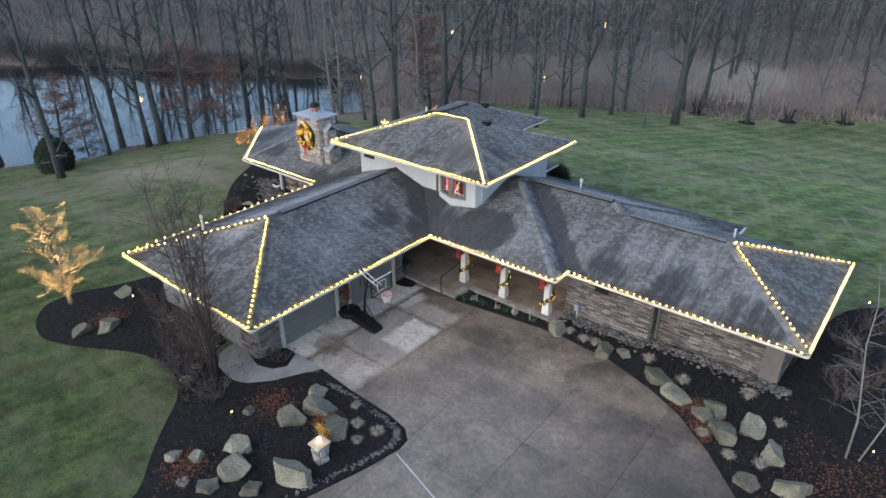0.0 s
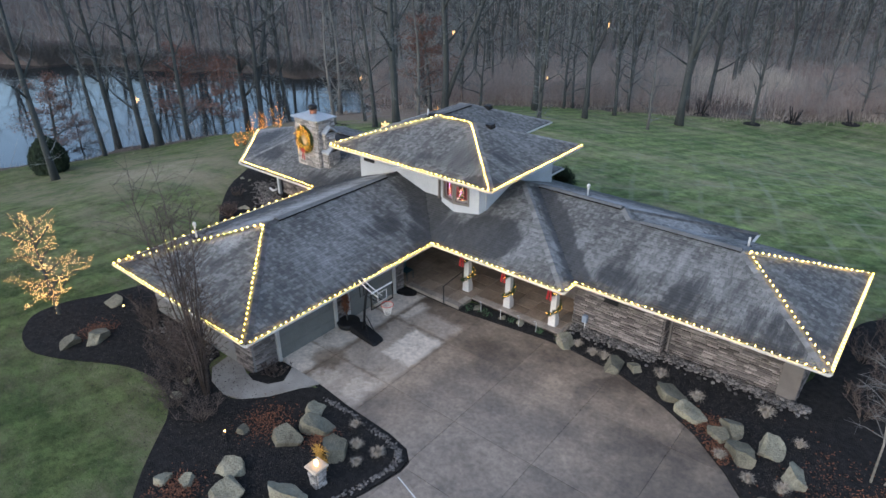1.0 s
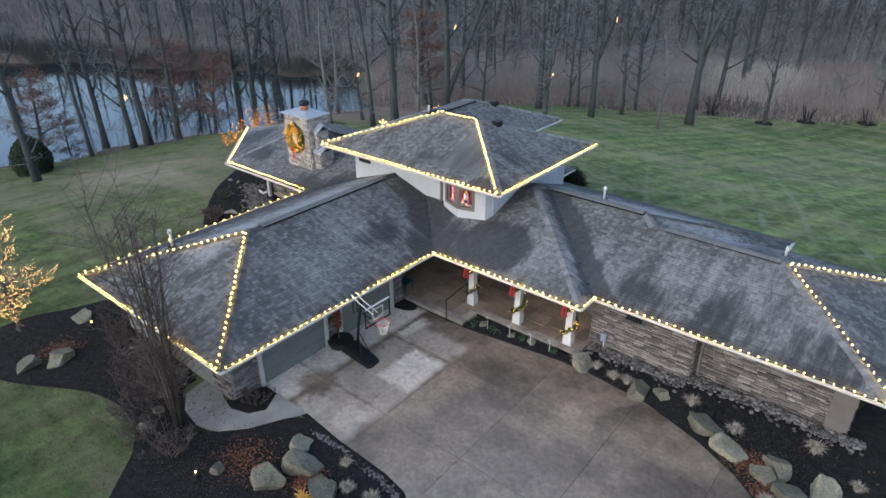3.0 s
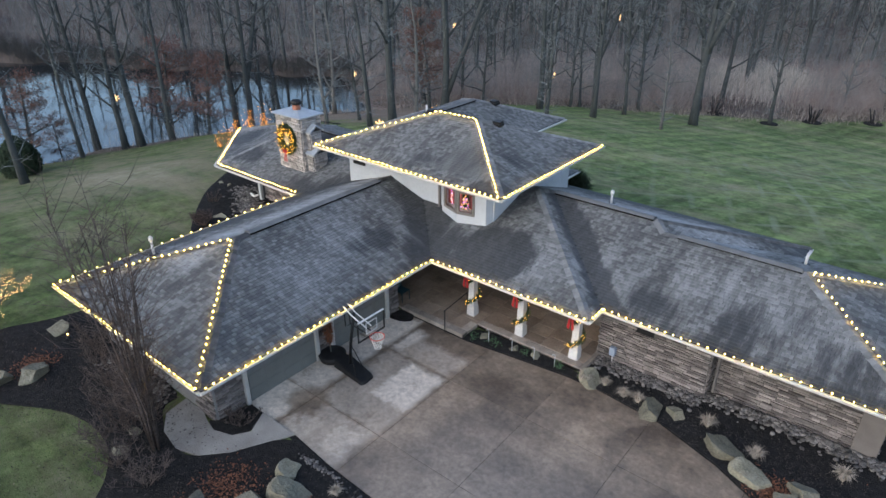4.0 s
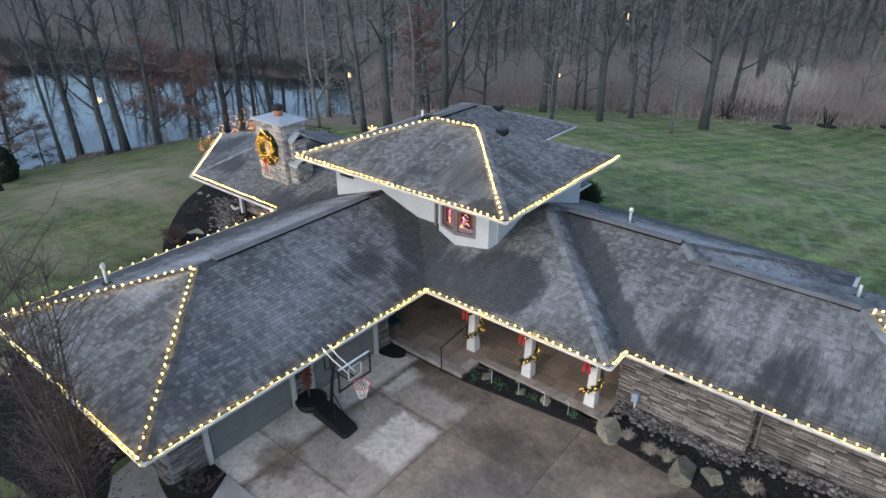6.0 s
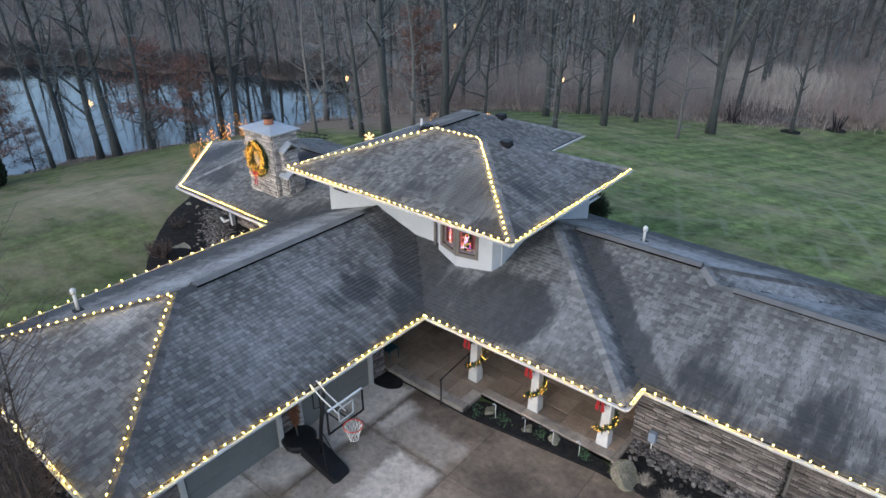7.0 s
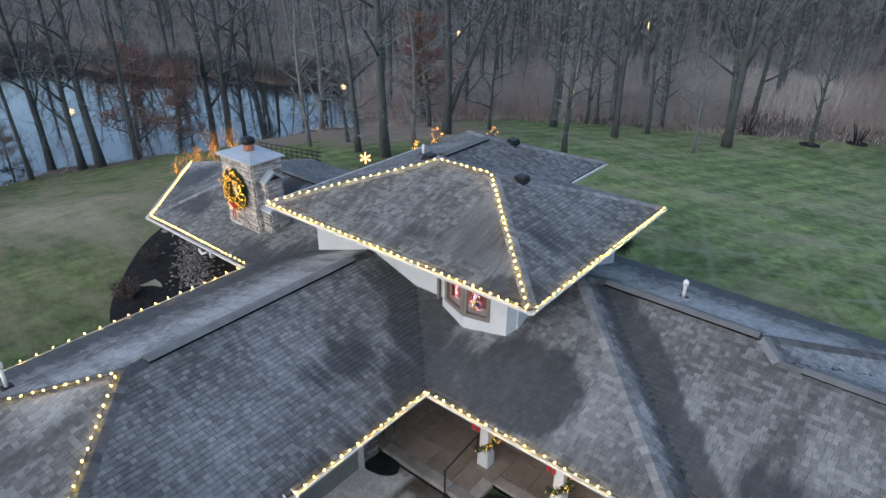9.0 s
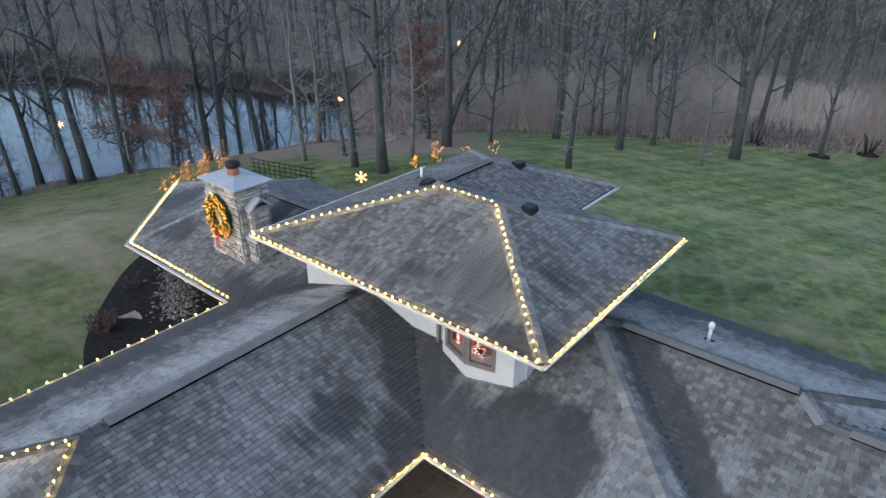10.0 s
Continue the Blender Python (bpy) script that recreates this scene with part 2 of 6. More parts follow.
def concrete_material():
    """Broom-finished concrete, damp and dark over most of the drive, dry in pale patches by the garage."""
    n = Nodes("drive_concrete")
    dry = n.mix(n.noise(1.6, 5, 0.7), (0.58, 0.5, 0.415), (0.88, 0.775, 0.66))
    wet = n.mix(n.ramp(n.noise(0.5, 6, 0.65), [(0.36, 0.0), (0.64, 1.0)]), (0.1, 0.071, 0.049), (0.35, 0.265, 0.19))
    mask = 0.0
    edge_x = n.math("ADD", n.axis(0), n.math("MULTIPLY", n.math("SUBTRACT", n.noise(1.5, 5, 0.65), 0.5), 0.7))
    edge_y = n.math("ADD", n.axis(1), n.math("MULTIPLY", n.math("SUBTRACT", n.noise(1.3, 5, 0.65), 0.5), 0.8))
    for x0, x1, y0, y1, weight in ((-18.0, -15.9, 9.5, 18.75, 1.0), (-14.75, -13.1, 14.6, 16.75, 0.95), (-15.8, -14.6, 11.5, 13.0, 0.5), (-14.4, -13.2, 12.0, 13.3, 0.55), (-15.1, -13.3, 13.8, 14.6, 0.3), (-16.0, -15.2, 16.9, 18.3, 0.8), (-16.0, -13.1, 11.5, 18.0, 0.35)):
        inside = n.math("MINIMUM", n.math("MINIMUM", n.math("SUBTRACT", edge_x, x0), n.math("SUBTRACT", x1, edge_x)), n.math("MINIMUM", n.math("SUBTRACT", edge_y, y0), n.math("SUBTRACT", y1, edge_y)))
        mask = n.math("MAXIMUM", n.math("MULTIPLY", n.ramp(n.math("ADD", inside, 0.5), [(0.42, 0.0), (0.72, 1.0)]), weight), mask)
    # damp lingers along the joints
    near = 9.0
    for which, at in ((0, -15.85), (0, -13.05), (1, 13.5), (1, 16.8)):
        near = n.math("MINIMUM", n.math("ABSOLUTE", n.math("SUBTRACT", n.axis(which), at)), near)
    near = n.math("ADD", near, n.math("MULTIPLY", n.math("SUBTRACT", n.noise(2.2, 4), 0.5), 0.5))
    mask = n.math("MULTIPLY", mask, n.ramp(near, [(0.02, 0.25), (0.12, 1.0)]))
    mask = n.math("MULTIPLY", mask, n.math("SUBTRACT", 1.0, n.math("MULTIPLY", n.blob(-15.95, 13.25, 0.7, 0.6, 0.6, 0.4, 1.6), 0.85)))
    wear = n.ramp(n.noise(0.8, 6, 0.7), [(0.31, 0.2), (0.44, 1.0)])
    wet = n.mix(n.math("MULTIPLY", n.blob(-8.5, 11.5, 4.5, 4.5, 1.0, 0.4, 0.5), 0.5), wet, n.mix(n.noise(1.0, 6, 0.7), (0.19, 0.16, 0.135), (0.47, 0.41, 0.355)))
    wet = n.mix(n.math("MULTIPLY", n.blob(-1.5, 13.5, 3.6, 6.0, 0.8, 0.3, 0.6), 0.6), wet, (0.08, 0.07, 0.062))
    c = n.mix(n.math("MULTIPLY", mask, wear), wet, dry)
    smear = n.mix(n.noise(2.6, 6, 0.75), n.noise(6, 5, 0.7), 0.4)
    c = n.mix(0.8, c, n.ramp(smear, [(0.34, 0.5), (0.5, 0.98), (0.66, 1.3)]), "MULTIPLY")
    each = n.ramp(n.each(), [(0.0, 0.86), (1.0, 1.12)])
    c = n.mix(1.0, c, each, "MULTIPLY")
    fine = n.noise(60, 3, 0.7)
    c = n.mix(0.3, c, n.ramp(fine, [(0.3, 0.6), (0.7, 1.25)]), "MULTIPLY")
    rough = n.ramp(mask, [(0.0, 0.5), (1.0, 0.9)])
    return n.done(c, n.mix(n.noise(0.7, 4), rough, 0.8), fine, 0.003)


def lawn_material():
    n = Nodes("winter_lawn")
    g = n.mix(n.ramp(n.noise(0.25, 6, 0.72), [(0.33, 0.0), (0.67, 1.0)]), (0.049, 0.08, 0.027), (0.134, 0.163, 0.06))
    wave = n.t.nodes.new("ShaderNodeTexWave")
    mp = n.t.nodes.new("ShaderNodeMapping")
    mp.inputs["Rotation"].default_value = (0, 0, radians(14))
    n.link(n.pos.outputs["Position"], mp.inputs[0])
    n.link(mp.outputs[0], wave.inputs["Vector"])
    wave.inputs["Scale"].default_value, wave.inputs["Distortion"].default_value = 0.17, 0.6
    g = n.mix(0.4, g, n.ramp(wave.outputs["Fac"], [(0.35, 0.7), (0.65, 1.3)]), "MULTIPLY")
    g = n.mix(0.85, g, n.ramp(n.noise(1.5, 8, 0.8), [(0.33, 0.3), (0.67, 1.75)]), "MULTIPLY")
    bare = n.ramp(n.noise(0.13, 7, 0.8, (1, 1.8, 1)), [(0.45, 0.0), (0.64, 1.0)])
    bare = n.math("MAXIMUM", bare, n.math("MULTIPLY", n.blob(-46, 21, 20, 9, 0.9, 0.5, 0.3), 1.0))
    streak = n.ramp(n.noise(0.45, 7, 0.75, (0.35, 1, 1)), [(0.4, 0.15), (0.58, 1.0)])
    g = n.mix(n.math("MULTIPLY", n.math("MULTIPLY", bare, streak), 0.75), g, n.mix(n.noise(2.5, 6, 0.75), (0.13, 0.115, 0.07), (0.36, 0.3, 0.2)))
    g = n.mix(n.math("MULTIPLY", n.blob(-50, 49, 13, 10, 0.5, 0.5, 0.25), n.ramp(n.noise(0.9, 5, 0.7), [(0.3, 0.5), (0.5, 0.95)])), g, n.mix(n.noise(3, 4, 0.7), (0.13, 0.1, 0.08), (0.32, 0.24, 0.19)))
    g = n.mix(n.math("MULTIPLY", n.blob(-6, 56, 34, 24, 0.8, 0.5, 0.2), 0.75), g, n.mix(1.0, g, 1.75, "MULTIPLY"))
    for turn in (52, -20):
        lines = n.t.nodes.new("ShaderNodeTexWave")
        mq = n.t.nodes.new("ShaderNodeMapping")
        mq.inputs["Rotation"].default_value = (0, 0, radians(turn))
        n.link(n.pos.outputs["Position"], mq.inputs[0])
        n.link(mq.outputs[0], lines.inputs["Vector"])
        lines.inputs["Scale"].default_value, lines.inputs["Distortion"].default_value = 0.15, 1.2
        track = n.math("MULTIPLY", n.ramp(lines.outputs["Fac"], [(0.9, 0.0), (0.99, 1.0)]), n.math("MULTIPLY", n.ramp(n.noise(0.4, 4), [(0.42, 0.0), (0.62, 0.6)]), n.blob(3, 46, 24, 22, 0.7, 0.4, 0.2)))
        g = n.mix(track, g, (0.27, 0.29, 0.19))
    worn = n.math("MULTIPLY", n.blob(-44.3, 21.2, 6.5, 2.6, 1.2, 0.5, 0.5), n.ramp(n.noise(1.1, 6, 0.75, (0.4, 1, 1)), [(0.35, 0.25), (0.6, 1.0)]))
    g = n.mix(n.math("MULTIPLY", worn, 0.8), g, n.mix(n.noise(3.5, 5, 0.75), (0.2, 0.17, 0.11), (0.48, 0.41, 0.3)))
    speck = n.ramp(n.noise(5.5, 2, 0.5), [(0.7, 0.0), (0.74, 1.0)])
    g = n.mix(n.math("MULTIPLY", speck, 0.5), g, (0.3, 0.25, 0.18))
    blades = n.noise(30, 3, 0.75)
    g = n.mix(0.6, g, n.ramp(blades, [(0.25, 0.45), (0.75, 1.5)]), "MULTIPLY")
    litter = n.mix(n.noise(0.8, 6, 0.75), (0.06, 0.048, 0.041), (0.2, 0.155, 0.13))
    litter = n.mix(0.75, litter, n.ramp(n.noise(0.09, 6, 0.7), [(0.35, 0.4), (0.65, 1.3)]), "MULTIPLY")
    litter = n.mix(0.6, litter, n.ramp(n.noise(14, 4, 0.8), [(0.3, 0.4), (0.7, 1.5)]), "MULTIPLY")
    at = n.t.nodes.new("ShaderNodeAttribute")
    at.attribute_name = "woods"
    edge = n.math("ADD", at.outputs["Fac"], n.math("MULTIPLY", n.math("SUBTRACT", n.noise(0.3, 5), 0.5), 0.9))
    c = n.mix(n.ramp(edge, [(0.4, 0.0), (0.6, 1.0)]), g, litter)
    return n.done(c, 0.95, blades, 0.03, spec=0.15)


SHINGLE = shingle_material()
CONCRETE = concrete_material()
LAWN = lawn_material()
RIDGE = mottled("ridge_shingle", (0.085, 0.085, 0.084), (0.18, 0.18, 0.178), 1.5, 80, 0.92, 0.005, vary=0.3)
CAP = mottled("ridge_cap_shingle", (0.13, 0.13, 0.128), (0.27, 0.27, 0.264), 4, 80, 0.92, 0.005, vary=0.25)
DECK = mottled("roof_deck", (0.028, 0.03, 0.033), (0.055, 0.057, 0.061), 2, 60, 0.95)
# the grey stucco again, darkened to carry the shrubs' shade on the garage
SHADED_STUCCO = mottled("shaded_grey_stucco", (0.17, 0.17, 0.165), (0.26, 0.258, 0.25), 1.5, 70, 0.9, 0.004)
FASCIA = mottled("white_fascia_paint", (0.6, 0.59, 0.56), (0.78, 0.77, 0.74), 2, 50, 0.5, 0.001)
STUCCO = mottled("grey_stucco", (0.4, 0.42, 0.44), (0.52, 0.54, 0.56), 1.5, 70, 0.9, 0.004)
STONE = mottled("ledge_stone", (0.075, 0.064, 0.059), (0.265, 0.232, 0.215), 2.2, 24, 0.88, 0.015, vary=0.55)
PALE_STONE = mottled("chimney_stone", (0.22, 0.2, 0.185), (0.52, 0.475, 0.44), 3, 30, 0.85, 0.012, vary=0.35)
MORTAR = mottled("dark_mortar", (0.06, 0.055, 0.05), (0.12, 0.11, 0.1), 4, 60, 0.95)
METAL_CAP = mottled("chimney_cap_metal", (0.35, 0.38, 0.41), (0.5, 0.53, 0.56), 2, 40, 0.55, 0.001, metal=0.3)
CLAY = mottled("clay_flue", (0.32, 0.12, 0.07), (0.45, 0.19, 0.11), 5, 50, 0.8)
BLACK = mottled("black_painted_metal", (0.008, 0.008, 0.009), (0.02, 0.02, 0.021), 6, 60, 0.5, 0.001, spec=0.25)
VOID = mottled("dark_vent_slot", (0.002, 0.002, 0.002), (0.004, 0.004, 0.004), 6, 60, 1.0, 0.0, spec=0.0)
DOOR = mottled("grey_green_door_paint", (0.13, 0.135, 0.125), (0.19, 0.195, 0.18), 1.5, 50, 0.55, 0.001)
TRIM = mottled("warm_grey_trim", (0.4, 0.385, 0.36), (0.53, 0.51, 0.48), 2, 50, 0.6, 0.001)
# taupe trim colour; on the porch walls its dark tone stands for shade
TRIM_AND_SHADE = mottled("taupe_trim_and_porch_shade", (0.12, 0.105, 0.095), (0.19, 0.17, 0.155), 2, 50, 0.55, 0.001)
FLAG = mottled("stamped_porch_concrete", (0.12, 0.085, 0.06), (0.4, 0.31, 0.235), 0.8, 25, 0.55, 0.006, vary=0.2)
MULCH = mottled("black_bark_mulch", (0.0105, 0.0102, 0.0102), (0.041, 0.038, 0.037), 5, 28, 0.97, 0.05, spec=0.1)
BOULDER = mottled("sandstone_boulder", (0.075, 0.07, 0.048), (0.34, 0.31, 0.225), 1.6, 18, 0.92, 0.04, vary=0.35)
BARK = mottled("grey_brown_bark", (0.032, 0.037, 0.037), (0.09, 0.097, 0.095), 3, 22, 0.95, 0.02, stretch=(1, 1, 0.25), space="local", spec=0.2)
TWIG = mottled("bare_twigs", (0.125, 0.138, 0.14), (0.26, 0.28, 0.28), 2, 10, 0.95, 0.0, spec=0.1)
FAR_TWIG = mottled("far_twigs", (0.045, 0.05, 0.054), (0.12, 0.125, 0.13), 0.05, 6, 0.95, 0.0, spec=0.1)
BULB = glow("warm_bulb", (1.0, 0.62, 0.08), 44.0)

# ---- ground ----
POND_A, POND_P = Vector((0.496, 0.868)), Vector((-0.868, 0.496))
WATER = -6.9


def step(a, b, x):
    k = min(1.0, max(0.0, (x - a) / (b - a)))
    return k * k * (3 - 2 * k)


def pond(x, y):
    """How far inside the pond's outline (positive) a place lies, in metres."""
    d = Vector((x + 72.7, y - 19.2))
    a, p = d.dot(POND_A), d.dot(POND_P)
    wave = 1.6 * math.sin(a * 0.31) + 1.0 * math.sin(a * 0.83 + 1)
    return min(p + wave, 54 - 0.65 * max(a, -30) + wave - p, 41 + 1.5 * math.sin(p * 0.4) - a + 0.1 * p)


def ground_z(x, y):
    dx, dy = max(-33 - x, 0, x - 5), max(-15 - y, 0, y - 28)
    d = math.hypot(1.6 * dx, dy)
    z = -6.35 * step(0, 58, d)
    r = math.hypot(x, y)
    z += 0.11 * max(0, r - 128) ** 1.0 if r > 128 else 0
    z += 0.25 * noise.noise((x * 0.06, y * 0.06, 0)) * step(4, 30, d)
    w = pond(x, y)
    return z + (-8.8 - z) * step(-3, 7, w) if w > -3 else z


def woods_at(x, y):
    """1 in the woods and by the water, 0 on the lawn."""
    # the lawn ends along a line behind the house and along the pond's bank
    back = y - (75 + 0.75 * (x + 27)) if x > -38 else y - (66.5 + 1.1 * (x + 38))
    d = Vector((x + 72.7, y - 19.2))
    bank = d.dot(POND_P) + 3.0
    east = x - 26 - 0.1 * y
    side = min(-x - 38, 8 - 0.3 * (x + 40) - y) if y < 0 else -9
    return max(step(-4, 4, back), step(-3, 3, bank), step(-4, 4, east), step(-4, 4, side), step(-4, 4, -60 - y))


def axis_steps(stops):
    out = []
    for (a, b, s) in stops:
        k = a
        while k < b - 1e-6:
            out.append(k)
            k += s
    return out + [stops[-1][1]]


def build_ground():
    xs = axis_steps([(-600, -160, 40), (-160, -100, 6), (-100, 30, 1.6), (30, 120, 6), (120, 600, 40)])
    ys = axis_steps([(-400, -60, 40), (-60, -10, 6), (-10, 110, 1.6), (110, 180, 6), (180, 700, 40)])
    verts = [(x, y, ground_z(x, y)) for y in ys for x in xs]
    n = len(xs)
    faces = [(j * n + i, j * n + i + 1, (j + 1) * n + i + 1, (j + 1) * n + i) for j in range(len(ys) - 1) for i in range(n - 1)]
    me = smooth(raw("ground", verts, faces))
    at = me.attributes.new("woods", "FLOAT", "POINT")
    at.data.foreach_set("value", [woods_at(x, y) for x, y, z in verts])
    me.materials.append(LAWN)
    tagged(new("ground", me), "dormant green lawn fading to brown leaf litter", "ground", kind="structure")


build_ground()


def water_material():
    n = Nodes("still_water")
    rip = n.noise(1.4, 3, 0.6, (1, 1, 1))
    n.bsdf.inputs["IOR"].default_value = 1.6
    return n.done((0.014, 0.018, 0.02), 0.02, rip, 0.004, spec=1.0)


WATER_MAT = water_material()
single("water", prism([(-175, -40), (-40, -40), (-40, 95), (-175, 95)], WATER - 0.5, WATER), WATER_MAT, "still dark pond reflecting the pale sky", "pond", kind="structure")

# ---- drive ----
DRIVE = [(-17.25, 12.0), (-15.0, 12.0), (-13.4, 11.84), (-11.4, 11.77), (-10.55, 11.62), (-10.1, 11.25), (-10.05, 10.8), (-10.3, 9.6), (-10.83, 7.8), (-11.9, 4.0), (-12.6, -4), (-12.6, -20),
         (3.5, -20), (4.2, 4), (2.6, 9.5), (0.6, 13.0), (-1.33, 15.5), (-2.57, 16.8), (-3.87, 17.85), (-5.13, 18.5), (-6.95, 19.13), (-9.0, 19.35), (-10.2, 19.33), (-14.0, 18.85), (-17.25, 18.85)]
JOINTS_X = [-17.25, -15.85, -13.05, -10.15, -7.2, -4.2, -1.2, 1.8, 5.0]
JOINTS_Y = [-20, -16, -13, -10, -7, -4, -1, 2.0, 5.0, 8.0, 11.0, 13.5, 16.8, 19.6]


def build_drive():
    drive = empty("driveway", "damp jointed concrete driveway with pale dry patches", "driveway", kind="structure")
    wide = []
    for i, p in enumerate(DRIVE):
        a, b = DRIVE[i - 1], DRIVE[(i + 1) % len(DRIVE)]
        n = math.dist(a, b)
        wide.append((p[0] + 0.18 * (b[1] - a[1]) / n, p[1] - 0.18 * (b[0] - a[0]) / n))
    part("bed", prism(wide, -0.3, 0.012), MULCH, drive)
    for x0, x1 in zip(JOINTS_X, JOINTS_X[1:]):
        for y0, y1 in zip(JOINTS_Y, JOINTS_Y[1:]):
            p = DRIVE
            g = 0.007
            for nx, ny, c in ((-1, 0, -x0 - g), (1, 0, x1 - g), (0, -1, -y0 - g), (0, 1, y1 - g)):
                p = clip(p, nx, ny, c) if p else p
            q = []
            for a in p:
                if not q or math.dist(a, q[-1]) > 0.02:
                    q.append(a)
            if len(q) > 2 and math.dist(q[0], q[-1]) < 0.02:
                q.pop()
            if len(q) > 2 and area(q) > 0.05:
                part("slab", prism(q, -0.1, 0.03), CONCRETE, drive)


build_drive()

# ---- house ----
house = empty("house", "low stone and stucco house with hipped grey shingle roofs", "house")
K = 1 / 3          # roof pitch
EAVE, UPPER = 2.395, 4.79
VOLUMES = {
    "garage": ([(-24.77, 10.0), (-16.04, 10.0), (-16.04, 27.0), (-24.77, 27.0)], EAVE),
    "porch": ([(-23.0, 19.42), (-9.7, 19.42), (-9.7, 29.17), (-23.0, 29.17)], EAVE - 0.004),
    "east": ([(-21.0, 20.3), (-5.5, 20.3), (-5.5, 29.17), (-21.0, 29.17)], EAVE - 0.008),
    "east_end": ([(-20.5, 20.3), (-1.05, 20.3), (-1.05, 28.12), (-20.5, 28.12)], EAVE - 0.004),
    "west": ([(-31.15, 20.4), (-20.0, 20.4), (-20.0, 29.0), (-31.6, 29.0), (-35.7, 24.95)], EAVE - 0.002),
    "rear": ([(-21.0, 24.0), (-16.4, 24.0), (-16.4, 31.2), (-21.0, 31.2)], EAVE - 0.006),
    "upper": ([(-23.84, 20.93), (-14.13, 20.93), (-14.13, 28.67), (-23.84, 28.67)], UPPER),
    "upper_back": ([(-23.82, 22.5), (-17.5, 22.5), (-17.5, 31.4), (-23.82, 31.4)], UPPER - 0.004),
}


def edges_of(poly):
    """Edges of a counter-clockwise polygon: start, unit direction, length, inward normal."""
    for a, b in zip(poly, poly[1:] + poly[:1]):
        n = math.dist(a, b)
        u = ((b[0] - a[0]) / n, (b[1] - a[1]) / n)
        yield a, u, n, (-u[1], u[0])


def height(name, x, y):
    poly, z = VOLUMES[name]
    d = min((x - a[0]) * w[0] + (y - a[1]) * w[1] for a, u, n, w in edges_of(poly))
    return z + K * d if d > 0 else -99


def covered(name, x, y, z, slack=0.0):
    return any(height(other, x, y) > z + slack for other in VOLUMES if other != name and abs(VOLUMES[other][1] - VOLUMES[name][1]) < 1)


def facets_of(poly):
    rows = list(edges_of(poly))
    for i, (a, u, n, w) in enumerate(rows):
        p = list(poly)
        for j, (b, _, _, v) in enumerate(rows):
            if j != i and len(p) > 2:
                p = clip(p, w[0] - v[0], w[1] - v[1], w[0] * a[0] + w[1] * a[1] - v[0] * b[0] - v[1] * b[1])
        yield a, u, n, w, p


COURSE, TAB = 0.122, 0.14
CHOSEN = []       # single shingles of the upper roof's near corner


def shingles(name, parent):
    """Overlapping tabs in courses over every facet of a roof; hidden ones are left out."""
    poly, z0 = VOLUMES[name]
    rng = random.Random(name)
    verts, faces = [], []
    for a, u, n, w, facet in facets_of(poly):
        if len(facet) < 3:
            continue
        reach = max((p[0] - a[0]) * w[0] + (p[1] - a[1]) * w[1] for p in facet)
        s, row = 0.0, 0
        while s < reach:
            x = -rng.random() * 1.2
            while x < n:
                wide = TAB * rng.uniform(0.75, 1.3)
                low = s + rng.choice((0, 0, 0, 0.006))
                quad = []
                for du, ds in ((x + 0.0015, low), (x + wide - 0.0015, low), (x + wide - 0.0015, s + COURSE), (x + 0.0015, s + COURSE)):
                    quad.append((a[0] + u[0] * du + w[0] * ds, a[1] + u[1] * du + w[1] * ds))
                x += wide + rng.choice((0.0, 0.0, 0.003, 0.008))
                cx, cy = sum(p[0] for p in quad) / 4, sum(p[1] for p in quad) / 4
                if covered(name, cx, cy, z0 + K * (s + COURSE / 2)):
                    continue
                q = quad
                for b, _, _, v in edges_of(facet):
                    q = clip(q, -v[0], -v[1], -(v[0] * b[0] + v[1] * b[1])) if len(q) > 2 else []
                if len(q) < 3 or area(q) < 0.002:
                    continue
                thick = rng.uniform(0.01, 0.02)
                top, low_edge = [], []
                for px, py in q:
                    d = (px - a[0]) * w[0] + (py - a[1]) * w[1]
                    lift = 0.004 + thick * max(0.0, 1 - (d - s) / COURSE)
                    top.append((px, py, z0 + K * d + lift))
                    if d < low + 1e-4:
                        low_edge.append((px, py, z0 + K * d - 0.004))
                mine = (verts, faces) if not (name == "upper" and w[1] > 0.9 and cx > -17.6 and 0.5 < s and len(CHOSEN) < 300) else ([], [])
                vs, fs = mine
                k = len(vs)
                vs += top
                fs.append(tuple(range(k, k + len(top))))
                if len(low_edge) == 2:
                    i0 = [i for i, p in enumerate(top) if abs(p[0] - low_edge[0][0]) + abs(p[1] - low_edge[0][1]) < 1e-6][0]
                    i1 = [i for i, p in enumerate(top) if abs(p[0] - low_edge[1][0]) + abs(p[1] - low_edge[1][1]) < 1e-6][0]
                    m = len(vs)
                    vs += low_edge
                    fs.append((k + i0, m, m + 1, k + i1))
                if vs is not verts:
                    CHOSEN.append((parent, vs, fs))
            s += COURSE
            row += 1
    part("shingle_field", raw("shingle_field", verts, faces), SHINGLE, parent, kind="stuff")


